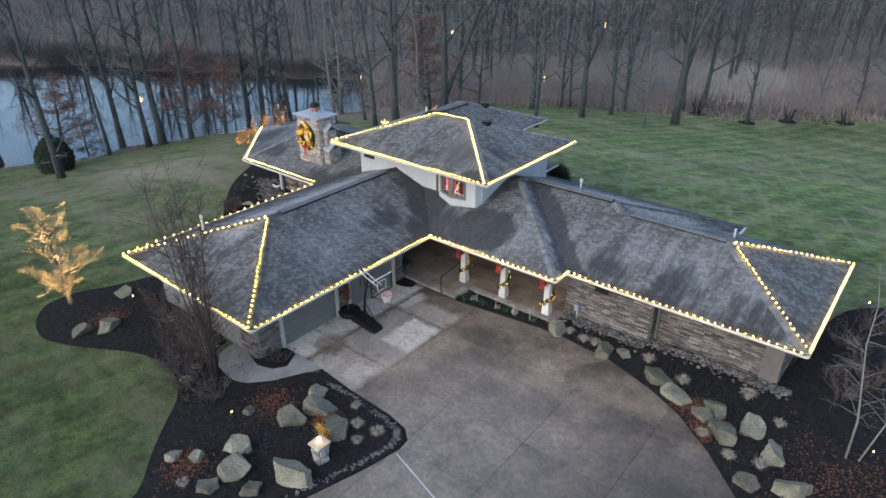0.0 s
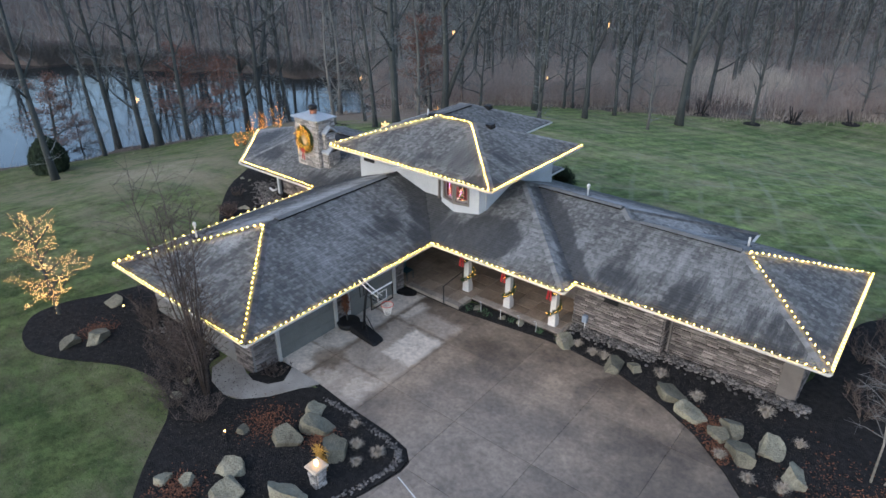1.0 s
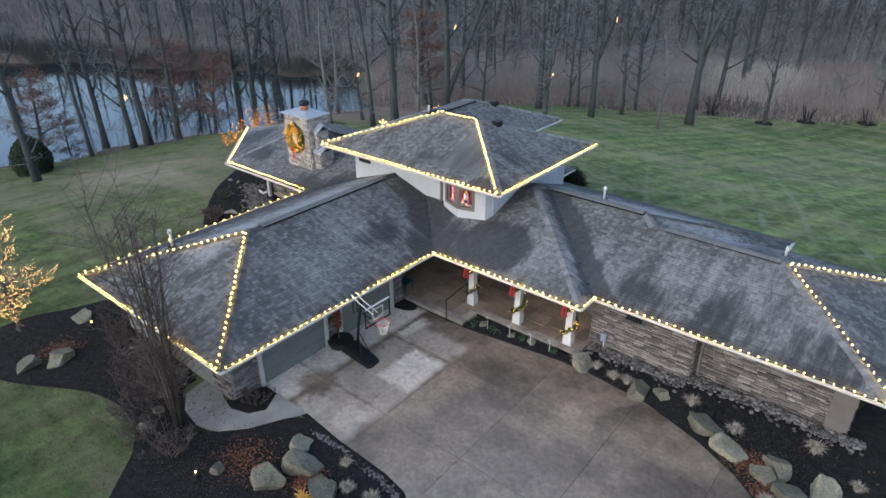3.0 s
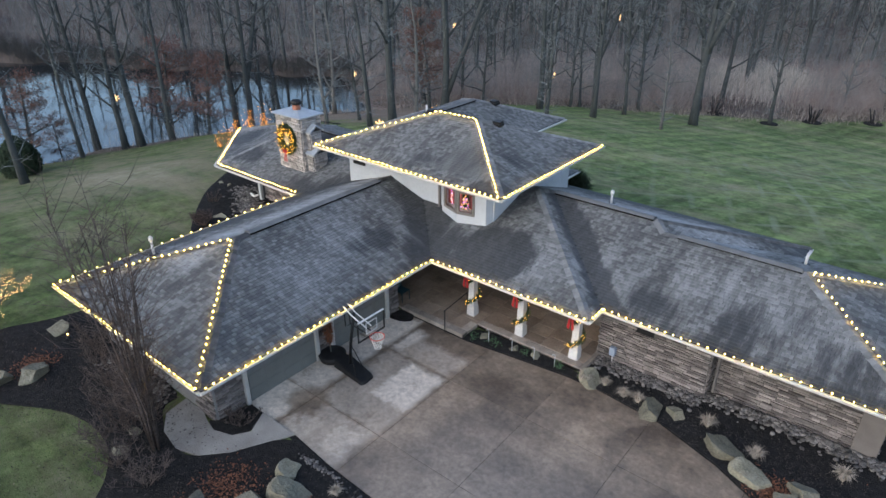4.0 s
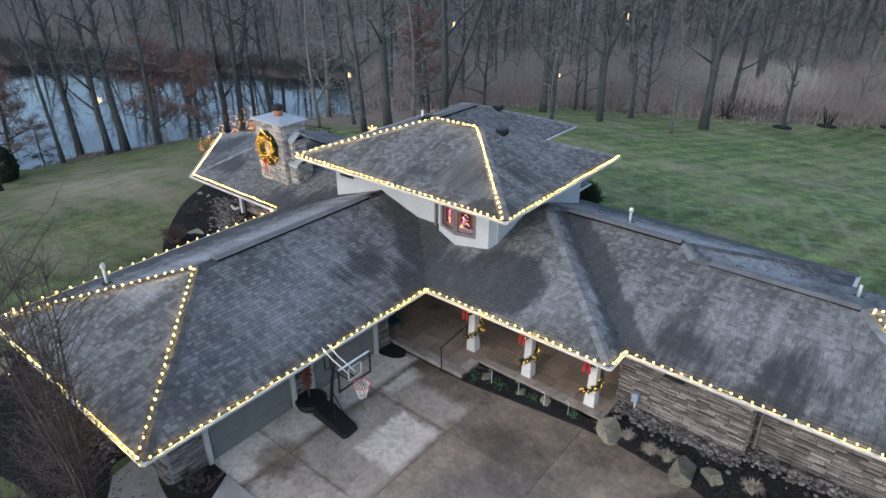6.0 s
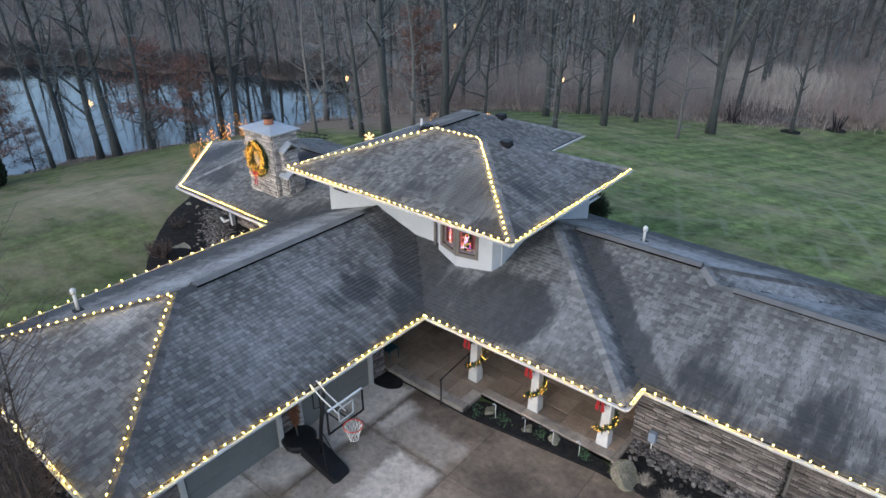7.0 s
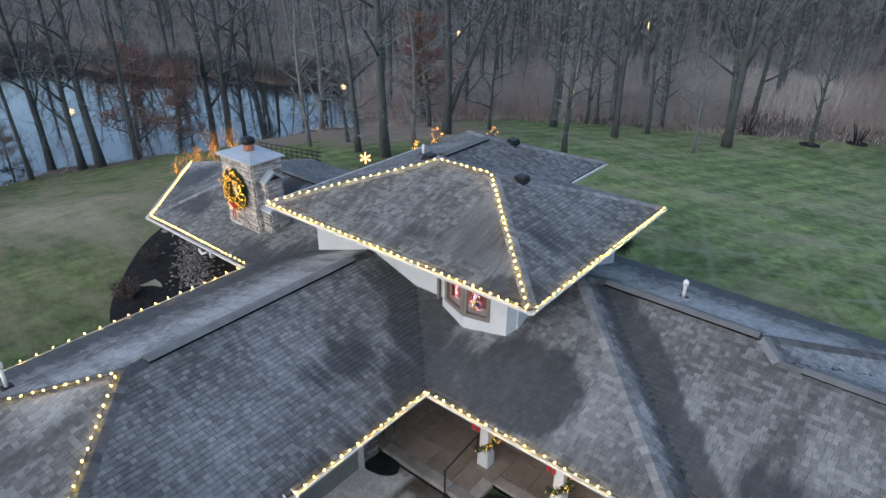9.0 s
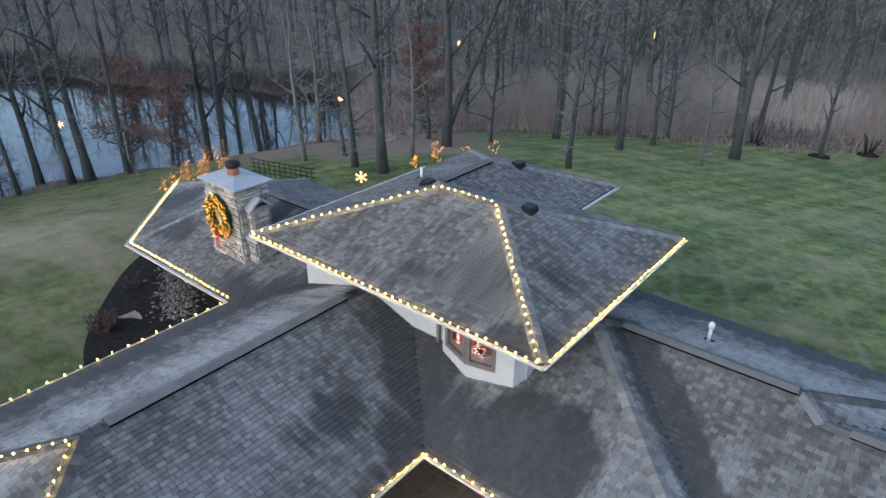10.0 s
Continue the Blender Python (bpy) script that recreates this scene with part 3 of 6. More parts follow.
def cap_line(name, p, q, parent, width=0.17):
    """Overlapping cap shingles along a hip or ridge from p up to q."""
    p, q = Vector(p), Vector(q)
    along = (q - p).normalized()
    side = along.cross(Vector((0, 0, 1))).normalized()
    count = max(1, int((q - p).length / 0.2))
    verts, faces = [], []
    for i in range(count):
        a, b = p + (q - p) * (i / count), p + (q - p) * min(1.0, (i + 1.25) / count)
        mid = (a + b) / 2
        if name and covered(name, mid.x, mid.y, mid.z, -0.03):
            continue
        k = len(verts)
        drop = 0.052 if abs(along.z) > 0.05 else width * K
        for c, lift in ((a, 0.04), (b, 0.022)):
            verts += [tuple(c - side * width + Vector((0, 0, lift - drop))), tuple(c + Vector((0, 0, lift + 0.008))), tuple(c + side * width + Vector((0, 0, lift - drop)))]
        for d in range(3):
            v = verts[k + d]
            verts.append((v[0], v[1], v[2] - 0.03))
        faces += [(k, k + 1, k + 4, k + 3), (k + 1, k + 2, k + 5, k + 4), (k, k + 6, k + 7, k + 1), (k + 1, k + 7, k + 8, k + 2)]
    if verts:
        me = raw("hip_cap", verts, faces)
        part("hip_cap", me, CAP if abs(along.z) > 0.05 else RIDGE, parent, "overlapping cap shingles", kind="stuff")


def build_roof(name):
    poly, z0 = VOLUMES[name]
    bm = bmesh.new()
    made, caps = {}, {}

    def vert(x, y, z):
        key = (round(x, 3), round(y, 3), round(z, 3))
        if key not in made:
            made[key] = bm.verts.new(key)
        return made[key]

    for a, u, n, w, facet in facets_of(poly):
        if len(facet) < 3:
            continue
        pts = []
        for x, y in facet:
            if not pts or math.dist((x, y), pts[-1][:2]) > 0.01:
                pts.append((x, y, z0 - 0.012 + K * ((x - a[0]) * w[0] + (y - a[1]) * w[1])))
        if math.dist(pts[0][:2], pts[-1][:2]) < 0.01:
            pts.pop()
        if len(pts) < 3:
            continue
        bm.faces.new([vert(*p) for p in pts])
        for p, q in zip(pts, pts[1:] + pts[:1]):
            if max(p[2], q[2]) > z0 + 0.05:
                lo, hi = sorted((p, q), key=lambda v: (round(v[2], 3), v[0], v[1]))
                caps[tuple(round(c, 2) for c in lo + hi)] = (lo, hi)
    low = [vert(x, y, z0 - 0.15) for x, y in poly]
    top = [vert(x, y, z0 - 0.012) for x, y in poly]
    bm.faces.new(low[::-1])
    for i in range(len(poly)):
        j = (i + 1) % len(poly)
        bm.faces.new((low[i], low[j], top[j], top[i]))
    roof = part("roof", bm, DECK, house, "hipped roof of weathered grey asphalt shingles")
    shingles(name, roof)
    for lo, hi in caps.values():
        cap_line(name, (lo[0], lo[1], lo[2] + 0.012), (hi[0], hi[1], hi[2] + 0.012), roof)
    return roof


ROOFS = {name: build_roof(name) for name in VOLUMES}


def gutter(p, q, roof):
    """A white fascia and gutter along an eave from p to q, its outer side on the right."""
    a, b = Vector((*p, 0)), Vector((*q, 0))
    u = (b - a).normalized()
    o = Vector((u.y, -u.x, 0))
    bm = bmesh.new()
    profile = [(0.0, -0.14), (0.075, -0.12), (0.12, -0.05), (0.12, -0.012), (0.105, -0.012), (0.1, -0.045), (0.0, -0.045)]
    z = VOLUMES[roof][1]
    rings = [[bm.verts.new((c.x + o.x * d + u.x * e, c.y + o.y * d + u.y * e, z + h)) for d, h in profile] for c, e in ((a, -0.03), (b, 0.03))]
    m = len(profile)
    for i in range(m):
        bm.faces.new((rings[0][i], rings[1][i], rings[1][(i + 1) % m], rings[0][(i + 1) % m]))
    bm.faces.new(rings[0][::-1])
    bm.faces.new(rings[1])
    part("gutter", bm, FASCIA, ROOFS[roof], "white painted gutter")


for roof, p, q in (("garage", (-24.77, 10.0), (-16.04, 10.0)), ("garage", (-16.04, 10.0), (-16.04, 19.42)), ("porch", (-16.04, 19.42), (-9.7, 19.42)), ("porch", (-9.7, 19.42), (-9.7, 20.3)),
                   ("east", (-9.7, 20.3), (-5.5, 20.3)), ("east_end", (-5.5, 20.3), (-1.05, 20.3)), ("east_end", (-1.05, 20.3), (-1.05, 28.12)), ("garage", (-24.77, 20.4), (-24.77, 10.0)),
                   ("west", (-31.15, 20.4), (-24.77, 20.4)), ("west", (-35.7, 24.95), (-31.15, 20.4)), ("upper", (-23.84, 20.93), (-14.13, 20.93)), ("upper", (-14.13, 20.93), (-14.13, 28.67)),
                   ("upper", (-23.84, 28.67), (-23.84, 20.93)), ("upper_back", (-17.5, 28.9), (-17.5, 31.4)), ("rear", (-16.4, 29.5), (-16.4, 31.2)), ("east", (-5.5, 28.12), (-5.5, 29.17))):
    gutter(p, q, roof)


def ridge_vent(p, q, roof):
    """A raised ridge vent with a dark open edge."""
    p, q = Vector(p), Vector(q)
    u = (q - p).normalized()
    s = Vector((u.y, -u.x, 0))
    verts, faces = [], []
    for c in (p, q):
        for d, h in ((-0.17, -0.035), (-0.17, 0.0), (0, 0.055), (0.17, 0.0), (0.17, -0.035)):
            verts.append(tuple(c + s * d + Vector((0, 0, h + 0.035))))
    faces = [(i, i + 1, i + 6, i + 5) for i in range(4)] + [(0, 1, 2, 3, 4), (9, 8, 7, 6, 5)]
    vent = part("ridge_vent", raw("ridge_vent", verts, faces), RIDGE, ROOFS[roof], "capped ridge vent with a dark slot")
    verts = []
    for c in (p, q):
        for d, h in ((0.174, -0.03), (0.174, 0.012), (-0.174, 0.012), (-0.174, -0.03)):
            verts.append(tuple(c + s * d + Vector((0, 0, h + 0.012))))
    part("vent_slot", raw("vent_slot", verts, [(0, 1, 5, 4), (2, 3, 7, 6), (0, 3, 2, 1), (4, 5, 6, 7)]), VOID, vent)


zr = EAVE + K * 4.365
ridge_vent((-20.405, 14.85, zr), (-20.405, 21.2, zr), "garage")
ridge_vent((-14.0, 24.735, EAVE + K * 4.435), (-10.0, 24.735, EAVE + K * 4.435), "east")
ridge_vent((-8.9, 24.24, EAVE + K * 3.88), (-5.0, 24.24, EAVE + K * 3.88), "east_end")
ridge_vent((-28.2, 24.7, EAVE + K * 4.3), (-25.3, 24.7, EAVE + K * 4.3), "west")
ridge_vent((-20.66, 25.7, UPPER + K * 3.16), (-20.66, 28.1, UPPER + K * 3.16), "upper_back")


# ---- walls ----
def wall(name, lo, hi, material, label=""):
    return part(name, box(lo, hi), material, house, label)


gw = wall("wall", (-23.9, 10.9, -0.3), (-17.25, 18.85, 2.25), SHADED_STUCCO, "grey stucco garage wall, coloured dark for shade")
# porch shade is put into the dark colour of these two walls
wall("wall", (-23.9, 18.85, -0.3), (-19.2, 22.6, 2.24), TRIM_AND_SHADE, "wall at the porch end, coloured dark for shade")
pw = wall("wall", (-19.2, 22.6, -0.3), (-9.9, 26.0, 2.25), TRIM_AND_SHADE, "wall behind the porch, coloured dark for shade")
ew = wall("wall", (-9.95, 21.05, -0.3), (-6.35, 28.3, 2.25), MORTAR, "stone-faced wall")
ee = wall("wall", (-6.35, 21.55, -0.3), (-1.75, 27.4, 2.25), MORTAR, "stone-faced wall")
ww = part("wall", prism([(-30.4, 22.6), (-21, 22.6), (-21, 28.2), (-31.3, 28.2), (-33.5, 25.7)], -1.5, 2.25), MORTAR, house, "stone-faced wall of the far wing")
uw = wall("wall", (-22.9, 22.0, 2.0), (-15.1, 27.7, 4.66), STUCCO, "pale grey stucco upper wall")
ub = wall("wall", (-23.0, 27.0, 2.0), (-18.3, 30.6, 4.66), STUCCO, "pale grey stucco upper wall")


def ledge_stones(parent, origin, u, out, length, tall, material, holes=(), seed=1, course=(0.05, 0.12), wide=(0.18, 0.55), keep=0):
    """Courses of split ledge stone on a wall face; the first `keep` are objects of their own, the rest is one mesh."""
    rng = random.Random(seed)
    u, out, origin = Vector(u), Vector(out), Vector(origin)
    verts, faces, z, single_count = [], [], 0.0, 0
    while z < tall - 0.02:
        h = min(rng.uniform(*course), tall - z)
        x = 0.0
        while x < length - 0.02:
            w = min(rng.uniform(*wide), length - x)
            if length - x - w < 0.08:
                w = length - x
            if not any(a < x + w / 2 < b and c < z + h / 2 < d for a, b, c, d in holes):
                depth = rng.uniform(0.02, 0.075)
                g = 0.007
                vs = []
                for d, e in ((-0.02, 0), (depth, 0.012)):
                    for dx, dz in ((x + g + e, z + g + e * 0.5), (x + w - g - e, z + g + e * 0.5), (x + w - g - e * rng.random(), z + h - g - e * 0.5), (x + g + e * rng.random(), z + h - g - e * 0.5)):
                        vs.append(tuple(origin + u * dx + out * d + Vector((0, 0, dz))))
                fs = [(4, 5, 6, 7), (0, 1, 5, 4), (1, 2, 6, 5), (2, 3, 7, 6), (3, 0, 4, 7)]
                if u.cross(Vector((0, 0, 1))).dot(out) < 0:
                    fs = [f[::-1] for f in fs]
                if single_count < keep:
                    single_count += 1
                    part("stone", raw("stone", vs, fs), material, parent)
                else:
                    k = len(verts)
                    verts += vs
                    faces += [tuple(i + k for i in f) for f in fs]
            x += w
        z += h
    if verts:
        part("stone_veneer", raw("stone_veneer", verts, faces), material, parent, kind="stuff")


ledge_stones(ew, (-9.95, 21.05, 0), (1, 0, 0), (0, -1, 0), 3.6, 2.25, STONE, [(1.15, 1.85, 1.5, 2.3)], 2, keep=150)
ledge_stones(ew, (-9.95, 22.6, 0), (0, -1, 0), (-1, 0, 0), 1.55, 2.25, STONE, (), 3)
ledge_stones(ew, (-6.35, 21.05, 0), (0, 1, 0), (1, 0, 0), 0.5, 2.25, STONE, (), 4)
ledge_stones(ee, (-6.3, 21.55, 0), (1, 0, 0), (0, -1, 0), 4.0, 2.25, STONE, (), 5, keep=150)
ledge_stones(ee, (-1.75, 21.55, 0), (0, 1, 0), (1, 0, 0), 5.8, 2.25, STONE, (), 6)
ledge_stones(gw, (-17.25, 10.95, 0), (0, 1, 0), (1, 0, 0), 0.95, 2.25, STONE, (), 7)
ledge_stones(gw, (-17.25, 14.85, 0), (0, 1, 0), (1, 0, 0), 0.55, 2.25, STONE, (), 8)
ledge_stones(gw, (-17.25, 18.25, 0), (0, 1, 0), (1, 0, 0), 0.6, 2.25, STONE, (), 9)
ledge_stones(gw, (-18.3, 10.9, 0), (1, 0, 0), (0, -1, 0), 1.05, 2.25, STONE, (), 10)
ledge_stones(ww, (-30.4, 22.6, -0.4), (1, 0, 0), (0, -1, 0), 6.5, 2.65, STONE, (), 11)
ledge_stones(ww, (-33.5, 25.7, -0.4), (0.707, -0.707, 0), (-0.707, -0.707, 0), 4.38, 2.65, STONE, (), 12)
for x, y in ((-30.45, 22.35),):
    part("post", box((x - 0.09, y - 0.09, -0.3), (x + 0.09, y + 0.09, 2.24), 0.01), STUCCO, ww, "pale square post under the eave")
part("corner_post", box((-2.35, 21.42, 0), (-1.72, 21.56, 2.24), 0.01), TRIM_AND_SHADE, ee, "brown-grey corner board")
part("downspout", box((-6.22, 21.4, 0.1), (-6.14, 21.5, 2.2), 0.01), TRIM_AND_SHADE, ee, "brown downspout")


def garage_door(y0, y1):
    door = part("garage_door", box((-17.3, y0, 0.0), (-17.22, y1, 2.13)), DOOR, house, "grey-green panelled garage door, shut")
    rows, cols = 4, 4
    for r in range(rows):
        for c in range(cols):
            w, h = (y1 - y0) / cols, 2.13 / rows
            part("panel", box((-17.23, y0 + c * w + 0.06, r * h + 0.06), (-17.2, y0 + (c + 1) * w - 0.06, (r + 1) * h - 0.06), 0.012), DOOR, door)
    for a, b in ((y0 - 0.13, y0), (y1, y1 + 0.13)):
        part("jamb", box((-17.3, a, 0.0), (-17.12, b, 2.2), 0.008), TRIM, door, "pale door jamb")
    part("lintel", box((-17.3, y0 - 0.13, 2.13), (-17.12, y1 + 0.13, 2.25), 0.008), TRIM, door)


garage_door(12.03, 14.72)
garage_door(15.53, 18.12)


def strip_bulbs(name, runs, label, spacing=0.25, lift=0.05, aside=(0, 0)):
    """A string of warm bulbs along a polyline."""
    string = empty(name, label, "string lights", "roofline lights")
    wire = []
    bulb = smooth(mesh_of("bulb", ball(0.014, 8, 6, 1.3)))
    bulb.materials.append(BULB)
    for p, q in runs:
        p, q = Vector(p) + Vector((*aside, 0)), Vector(q) + Vector((*aside, 0))
        count = max(1, round((q - p).length / spacing))
        for i in range(count):
            c = p + (q - p) * ((i + 0.5) / count) + Vector((0, 0, lift))
            ob = new("bulb", bulb)
            ob.parent = string
            ob.location = c + Vector((random.uniform(-0.012, 0.012), random.uniform(-0.012, 0.012), random.uniform(-0.008, 0.008)))
        wire.append((p, q))
    verts, faces = [], []
    for p, q in wire:
        add_tube(verts, faces, [p + Vector((0, 0, lift - 0.04)), q + Vector((0, 0, lift - 0.04))], [0.006, 0.006], 4)
    part("wire", raw("wire", verts, faces), BLACK, string)


def eave(pts, z):
    runs = []
    for a, b in zip(pts, pts[1:]):
        u = (Vector(b) - Vector(a)).normalized() * 0.07
        runs.append(((a[0] + u.y, a[1] - u.x, z), (b[0] + u.y, b[1] - u.x, z)))
    return runs


GP, GZ = (-20.405, 14.365), EAVE + K * 4.365
EP, EZ = (-4.93, 24.24), EAVE + K * 3.88
P1, P2, UZ = (-19.97, 24.8), (-18.0, 24.8), UPPER + K * 3.87
strip_bulbs("string_lights", eave([(-24.77, 20.3), (-24.77, 10.0)], EAVE), "widely spaced warm bulbs along the garage back eave", spacing=0.42)
strip_bulbs("string_lights", eave([(-24.77, 10.0), (-16.04, 10.0), (-16.04, 19.42)], EAVE), "warm white bulbs along the garage eaves")
strip_bulbs("string_lights", [((-24.77, 10.0, EAVE), (*GP, GZ)), ((-16.04, 10.0, EAVE), (*GP, GZ))], "warm white bulbs along the garage roof hips", lift=0.06, aside=(0, -0.16))
strip_bulbs("string_lights", eave([(-16.04, 19.42), (-9.7, 19.42), (-9.7, 20.3)], EAVE), "warm white bulbs along the porch eave")
strip_bulbs("string_lights", eave([(-9.7, 20.3), (-1.05, 20.3), (-1.05, 28.12)], EAVE), "warm white bulbs along the side wing eaves")
strip_bulbs("string_lights", [((-1.05, 20.3, EAVE), (*EP, EZ)), ((-1.05, 28.12, EAVE), (*EP, EZ))], "warm white bulbs along the side wing hips", lift=0.06, aside=(0.16, 0))
strip_bulbs("string_lights", eave([(-24.9, 20.4), (-31.15, 20.4), (-35.7, 24.95)], EAVE), "warm white bulbs along the far wing eaves")
strip_bulbs("string_lights", eave([(-23.84, 20.93), (-14.13, 20.93), (-14.13, 28.67)], UPPER), "warm white bulbs along the upper eaves")
strip_bulbs("string_lights", [((-23.84, 20.93, UPPER), (*P1, UZ)), ((*P1, UZ), (*P2, UZ)), ((-14.13, 20.93, UPPER), (*P2, UZ))], "warm white bulbs along the upper ridge and hips", lift=0.07, aside=(0, -0.14))

# chimney
chimney = part("chimney", box((-27.5, 21.75, 2.2), (-25.75, 22.9, 5.4)), MORTAR, house, "pale ledge-stone chimney with a metal cap")
CH = dict(course=(0.06, 0.15), wide=(0.15, 0.5))
ledge_stones(chimney, (-27.5, 21.75, 2.6), (1, 0, 0), (0, -1, 0), 1.75, 2.8, PALE_STONE, (), 21, keep=120, **CH)
ledge_stones(chimney, (-25.75, 21.75, 2.6), (0, 1, 0), (1, 0, 0), 1.15, 2.8, PALE_STONE, (), 22, **CH)
ledge_stones(chimney, (-27.5, 22.9, 2.6), (0, -1, 0), (-1, 0, 0), 1.15, 2.8, PALE_STONE, (), 23, **CH)
ledge_stones(chimney, (-25.75, 22.9, 2.6), (-1, 0, 0), (0, 1, 0), 1.75, 2.8, PALE_STONE, (), 24, **CH)

# porch
porch = empty("porch", "low porch paved in brown stamped concrete", "porch", kind="structure")
part("base", prism([(-17.2, 18.95), (-14.2, 18.95), (-14.2, 19.85), (-10.0, 19.85), (-10.0, 22.6), (-17.2, 22.6)], -0.2, 0.1), MORTAR, porch)

# ---- porch, columns, bay window, chimney details ----
def split_rects(x0, y0, x1, y1, rng, least=0.45, most=1.1):
    """Random ashlar rectangles that fill a plan rectangle."""
    w, h = x1 - x0, y1 - y0
    if w > most or (w > 2 * least and w > h and rng.random() < 0.6):
        k = x0 + w * rng.uniform(0.38, 0.62)
        return split_rects(x0, y0, k, y1, rng, least, most) + split_rects(k, y0, x1, y1, rng, least, most)
    if h > most or (h > 2 * least and rng.random() < 0.6):
        k = y0 + h * rng.uniform(0.38, 0.62)
        return split_rects(x0, y0, x1, k, rng, least, most) + split_rects(x0, k, x1, y1, rng, least, most)
    return [(x0, y0, x1, y1)]


rng = random.Random(5)
for rect in ((-19.15, 18.95, -17.15, 22.55), (-17.15, 19.25, -14.2, 22.55), (-14.2, 20.2, -10.0, 22.55)):
    for x0, y0, x1, y1 in split_rects(*rect, rng):
        part("paver", box((x0 + 0.006, y0 + 0.006, 0.08), (x1 - 0.006, y1 - 0.006, 0.145 + rng.uniform(0, 0.004)), 0.008), FLAG, porch)
KERB = mottled("pale_stone_kerb", (0.17, 0.14, 0.115), (0.42, 0.36, 0.3), 2.5, 30, 0.75, 0.006, vary=0.18)
for x0, x1, y in ((-17.15, -14.2, 18.93), (-14.2, -10.0, 19.85)):
    k, n = x0, max(1, round((x1 - x0) / 0.75))
    for i in range(n):
        a, b = x0 + (x1 - x0) * i / n, x0 + (x1 - x0) * (i + 1) / n
        part("kerb_stone", box((a + 0.005, y, -0.1), (b - 0.005, y + 0.32, 0.16), 0.015), KERB, porch, "pale edging stone")
part("kerb_stone", box((-14.5, 19.25, -0.1), (-14.18, 19.85, 0.162), 0.015), KERB, porch, "pale edging stone")
part("kerb_stone", box((-10.0, 19.85, -0.1), (-9.85, 21.0, 0.155), 0.015), KERB, porch, "pale edging stone")

COLUMN = mottled("white_column_stone", (0.52, 0.5, 0.47), (0.72, 0.7, 0.67), 2.0, 40, 0.8, 0.004)
PINE = mottled("evergreen_needles", (0.012, 0.03, 0.012), (0.035, 0.06, 0.025), 8, 40, 0.9, 0.0, vary=0.3)
RED = mottled("red_velvet_ribbon", (0.24, 0.008, 0.01), (0.42, 0.02, 0.022), 5, 60, 0.75, 0.001)
MINI = glow("mini_bulb", (1.0, 0.47, 0.07), 9.0)


def needles(path, r, count, rng, length=0.09):
    """Tufts of flat needles round a path of points: vertices and faces."""
    verts, faces = [], []
    for _ in range(count):
        k = rng.random() * (len(path) - 1.001)
        a, b = Vector(path[int(k)]), Vector(path[int(k) + 1])
        c = a.lerp(b, k - int(k))
        way = Vector((rng.gauss(0, 1), rng.gauss(0, 1), rng.gauss(0, 1))).normalized()
        side = way.orthogonal().normalized() * 0.012
        base, tip = c + way * r * 0.2, c + way * (r + length * rng.random())
        n = len(verts)
        verts += [tuple(base - side), tuple(base + side), tuple(tip + side * 0.6), tuple(tip - side * 0.6)]
        faces.append((n, n + 1, n + 2, n + 3))
    return verts, faces


def spots(points, r, name="mini_bulbs"):
    """Many tiny eight-sided bulbs in one mesh."""
    verts, faces = [], []
    for p in points:
        k = len(verts)
        for d in ((1, 0, 0), (0, 1, 0), (-1, 0, 0), (0, -1, 0), (0, 0, 1), (0, 0, -1)):
            verts.append((p[0] + r * d[0], p[1] + r * d[1], p[2] + r * d[2]))
        for a, b in ((0, 1), (1, 2), (2, 3), (3, 0)):
            faces += [(k + a, k + b, k + 4), (k + b, k + a, k + 5)]
    return raw(name, verts, faces)


def bow(parent, at, s=1.0, face=(0, -1, 0)):
    """A ribbon bow with two loops, a knot and two tails, one mesh."""
    verts, faces = [], []
    f = Vector(face)
    u = Vector((0, 0, 1)).cross(f).normalized()
    for sign in (-1, 1):
        pts = [(0, 0, 0.02), (0.09, 0.06, 0.05), (0.17, 0.05, 0.04), (0.16, -0.03, 0.03), (0.08, -0.04, 0.03), (0, 0, 0.02)]
        for (a, b, c), (d, e, g) in zip(pts, pts[1:]):
            k = len(verts)
            for (x, z, o), w in (((a, b, c), -0.045), ((a, b, c), 0.045), ((d, e, g), 0.045), ((d, e, g), -0.045)):
                p = Vector(at) + s * (u * x * sign + Vector((0, 0, z + w)) + f * o)
                verts.append(tuple(p))
            faces.append((k, k + 1, k + 2, k + 3))
        k = len(verts)
        for x, z, o in ((0.0, 0.0, 0.03), (0.06, 0.0, 0.03), (0.12, -0.45, 0.05), (0.03, -0.5, 0.05)):
            verts.append(tuple(Vector(at) + s * (u * x * sign + Vector((0, 0, z)) + f * o)))
        faces.append((k, k + 1, k + 2, k + 3))
    add_tube(verts, faces, [Vector(at) + f * 0.0, Vector(at) + f * 0.08 * s], [0.05 * s, 0.035 * s], 6)
    part("bow", raw("bow", verts, faces), RED, parent, "red ribbon bow")


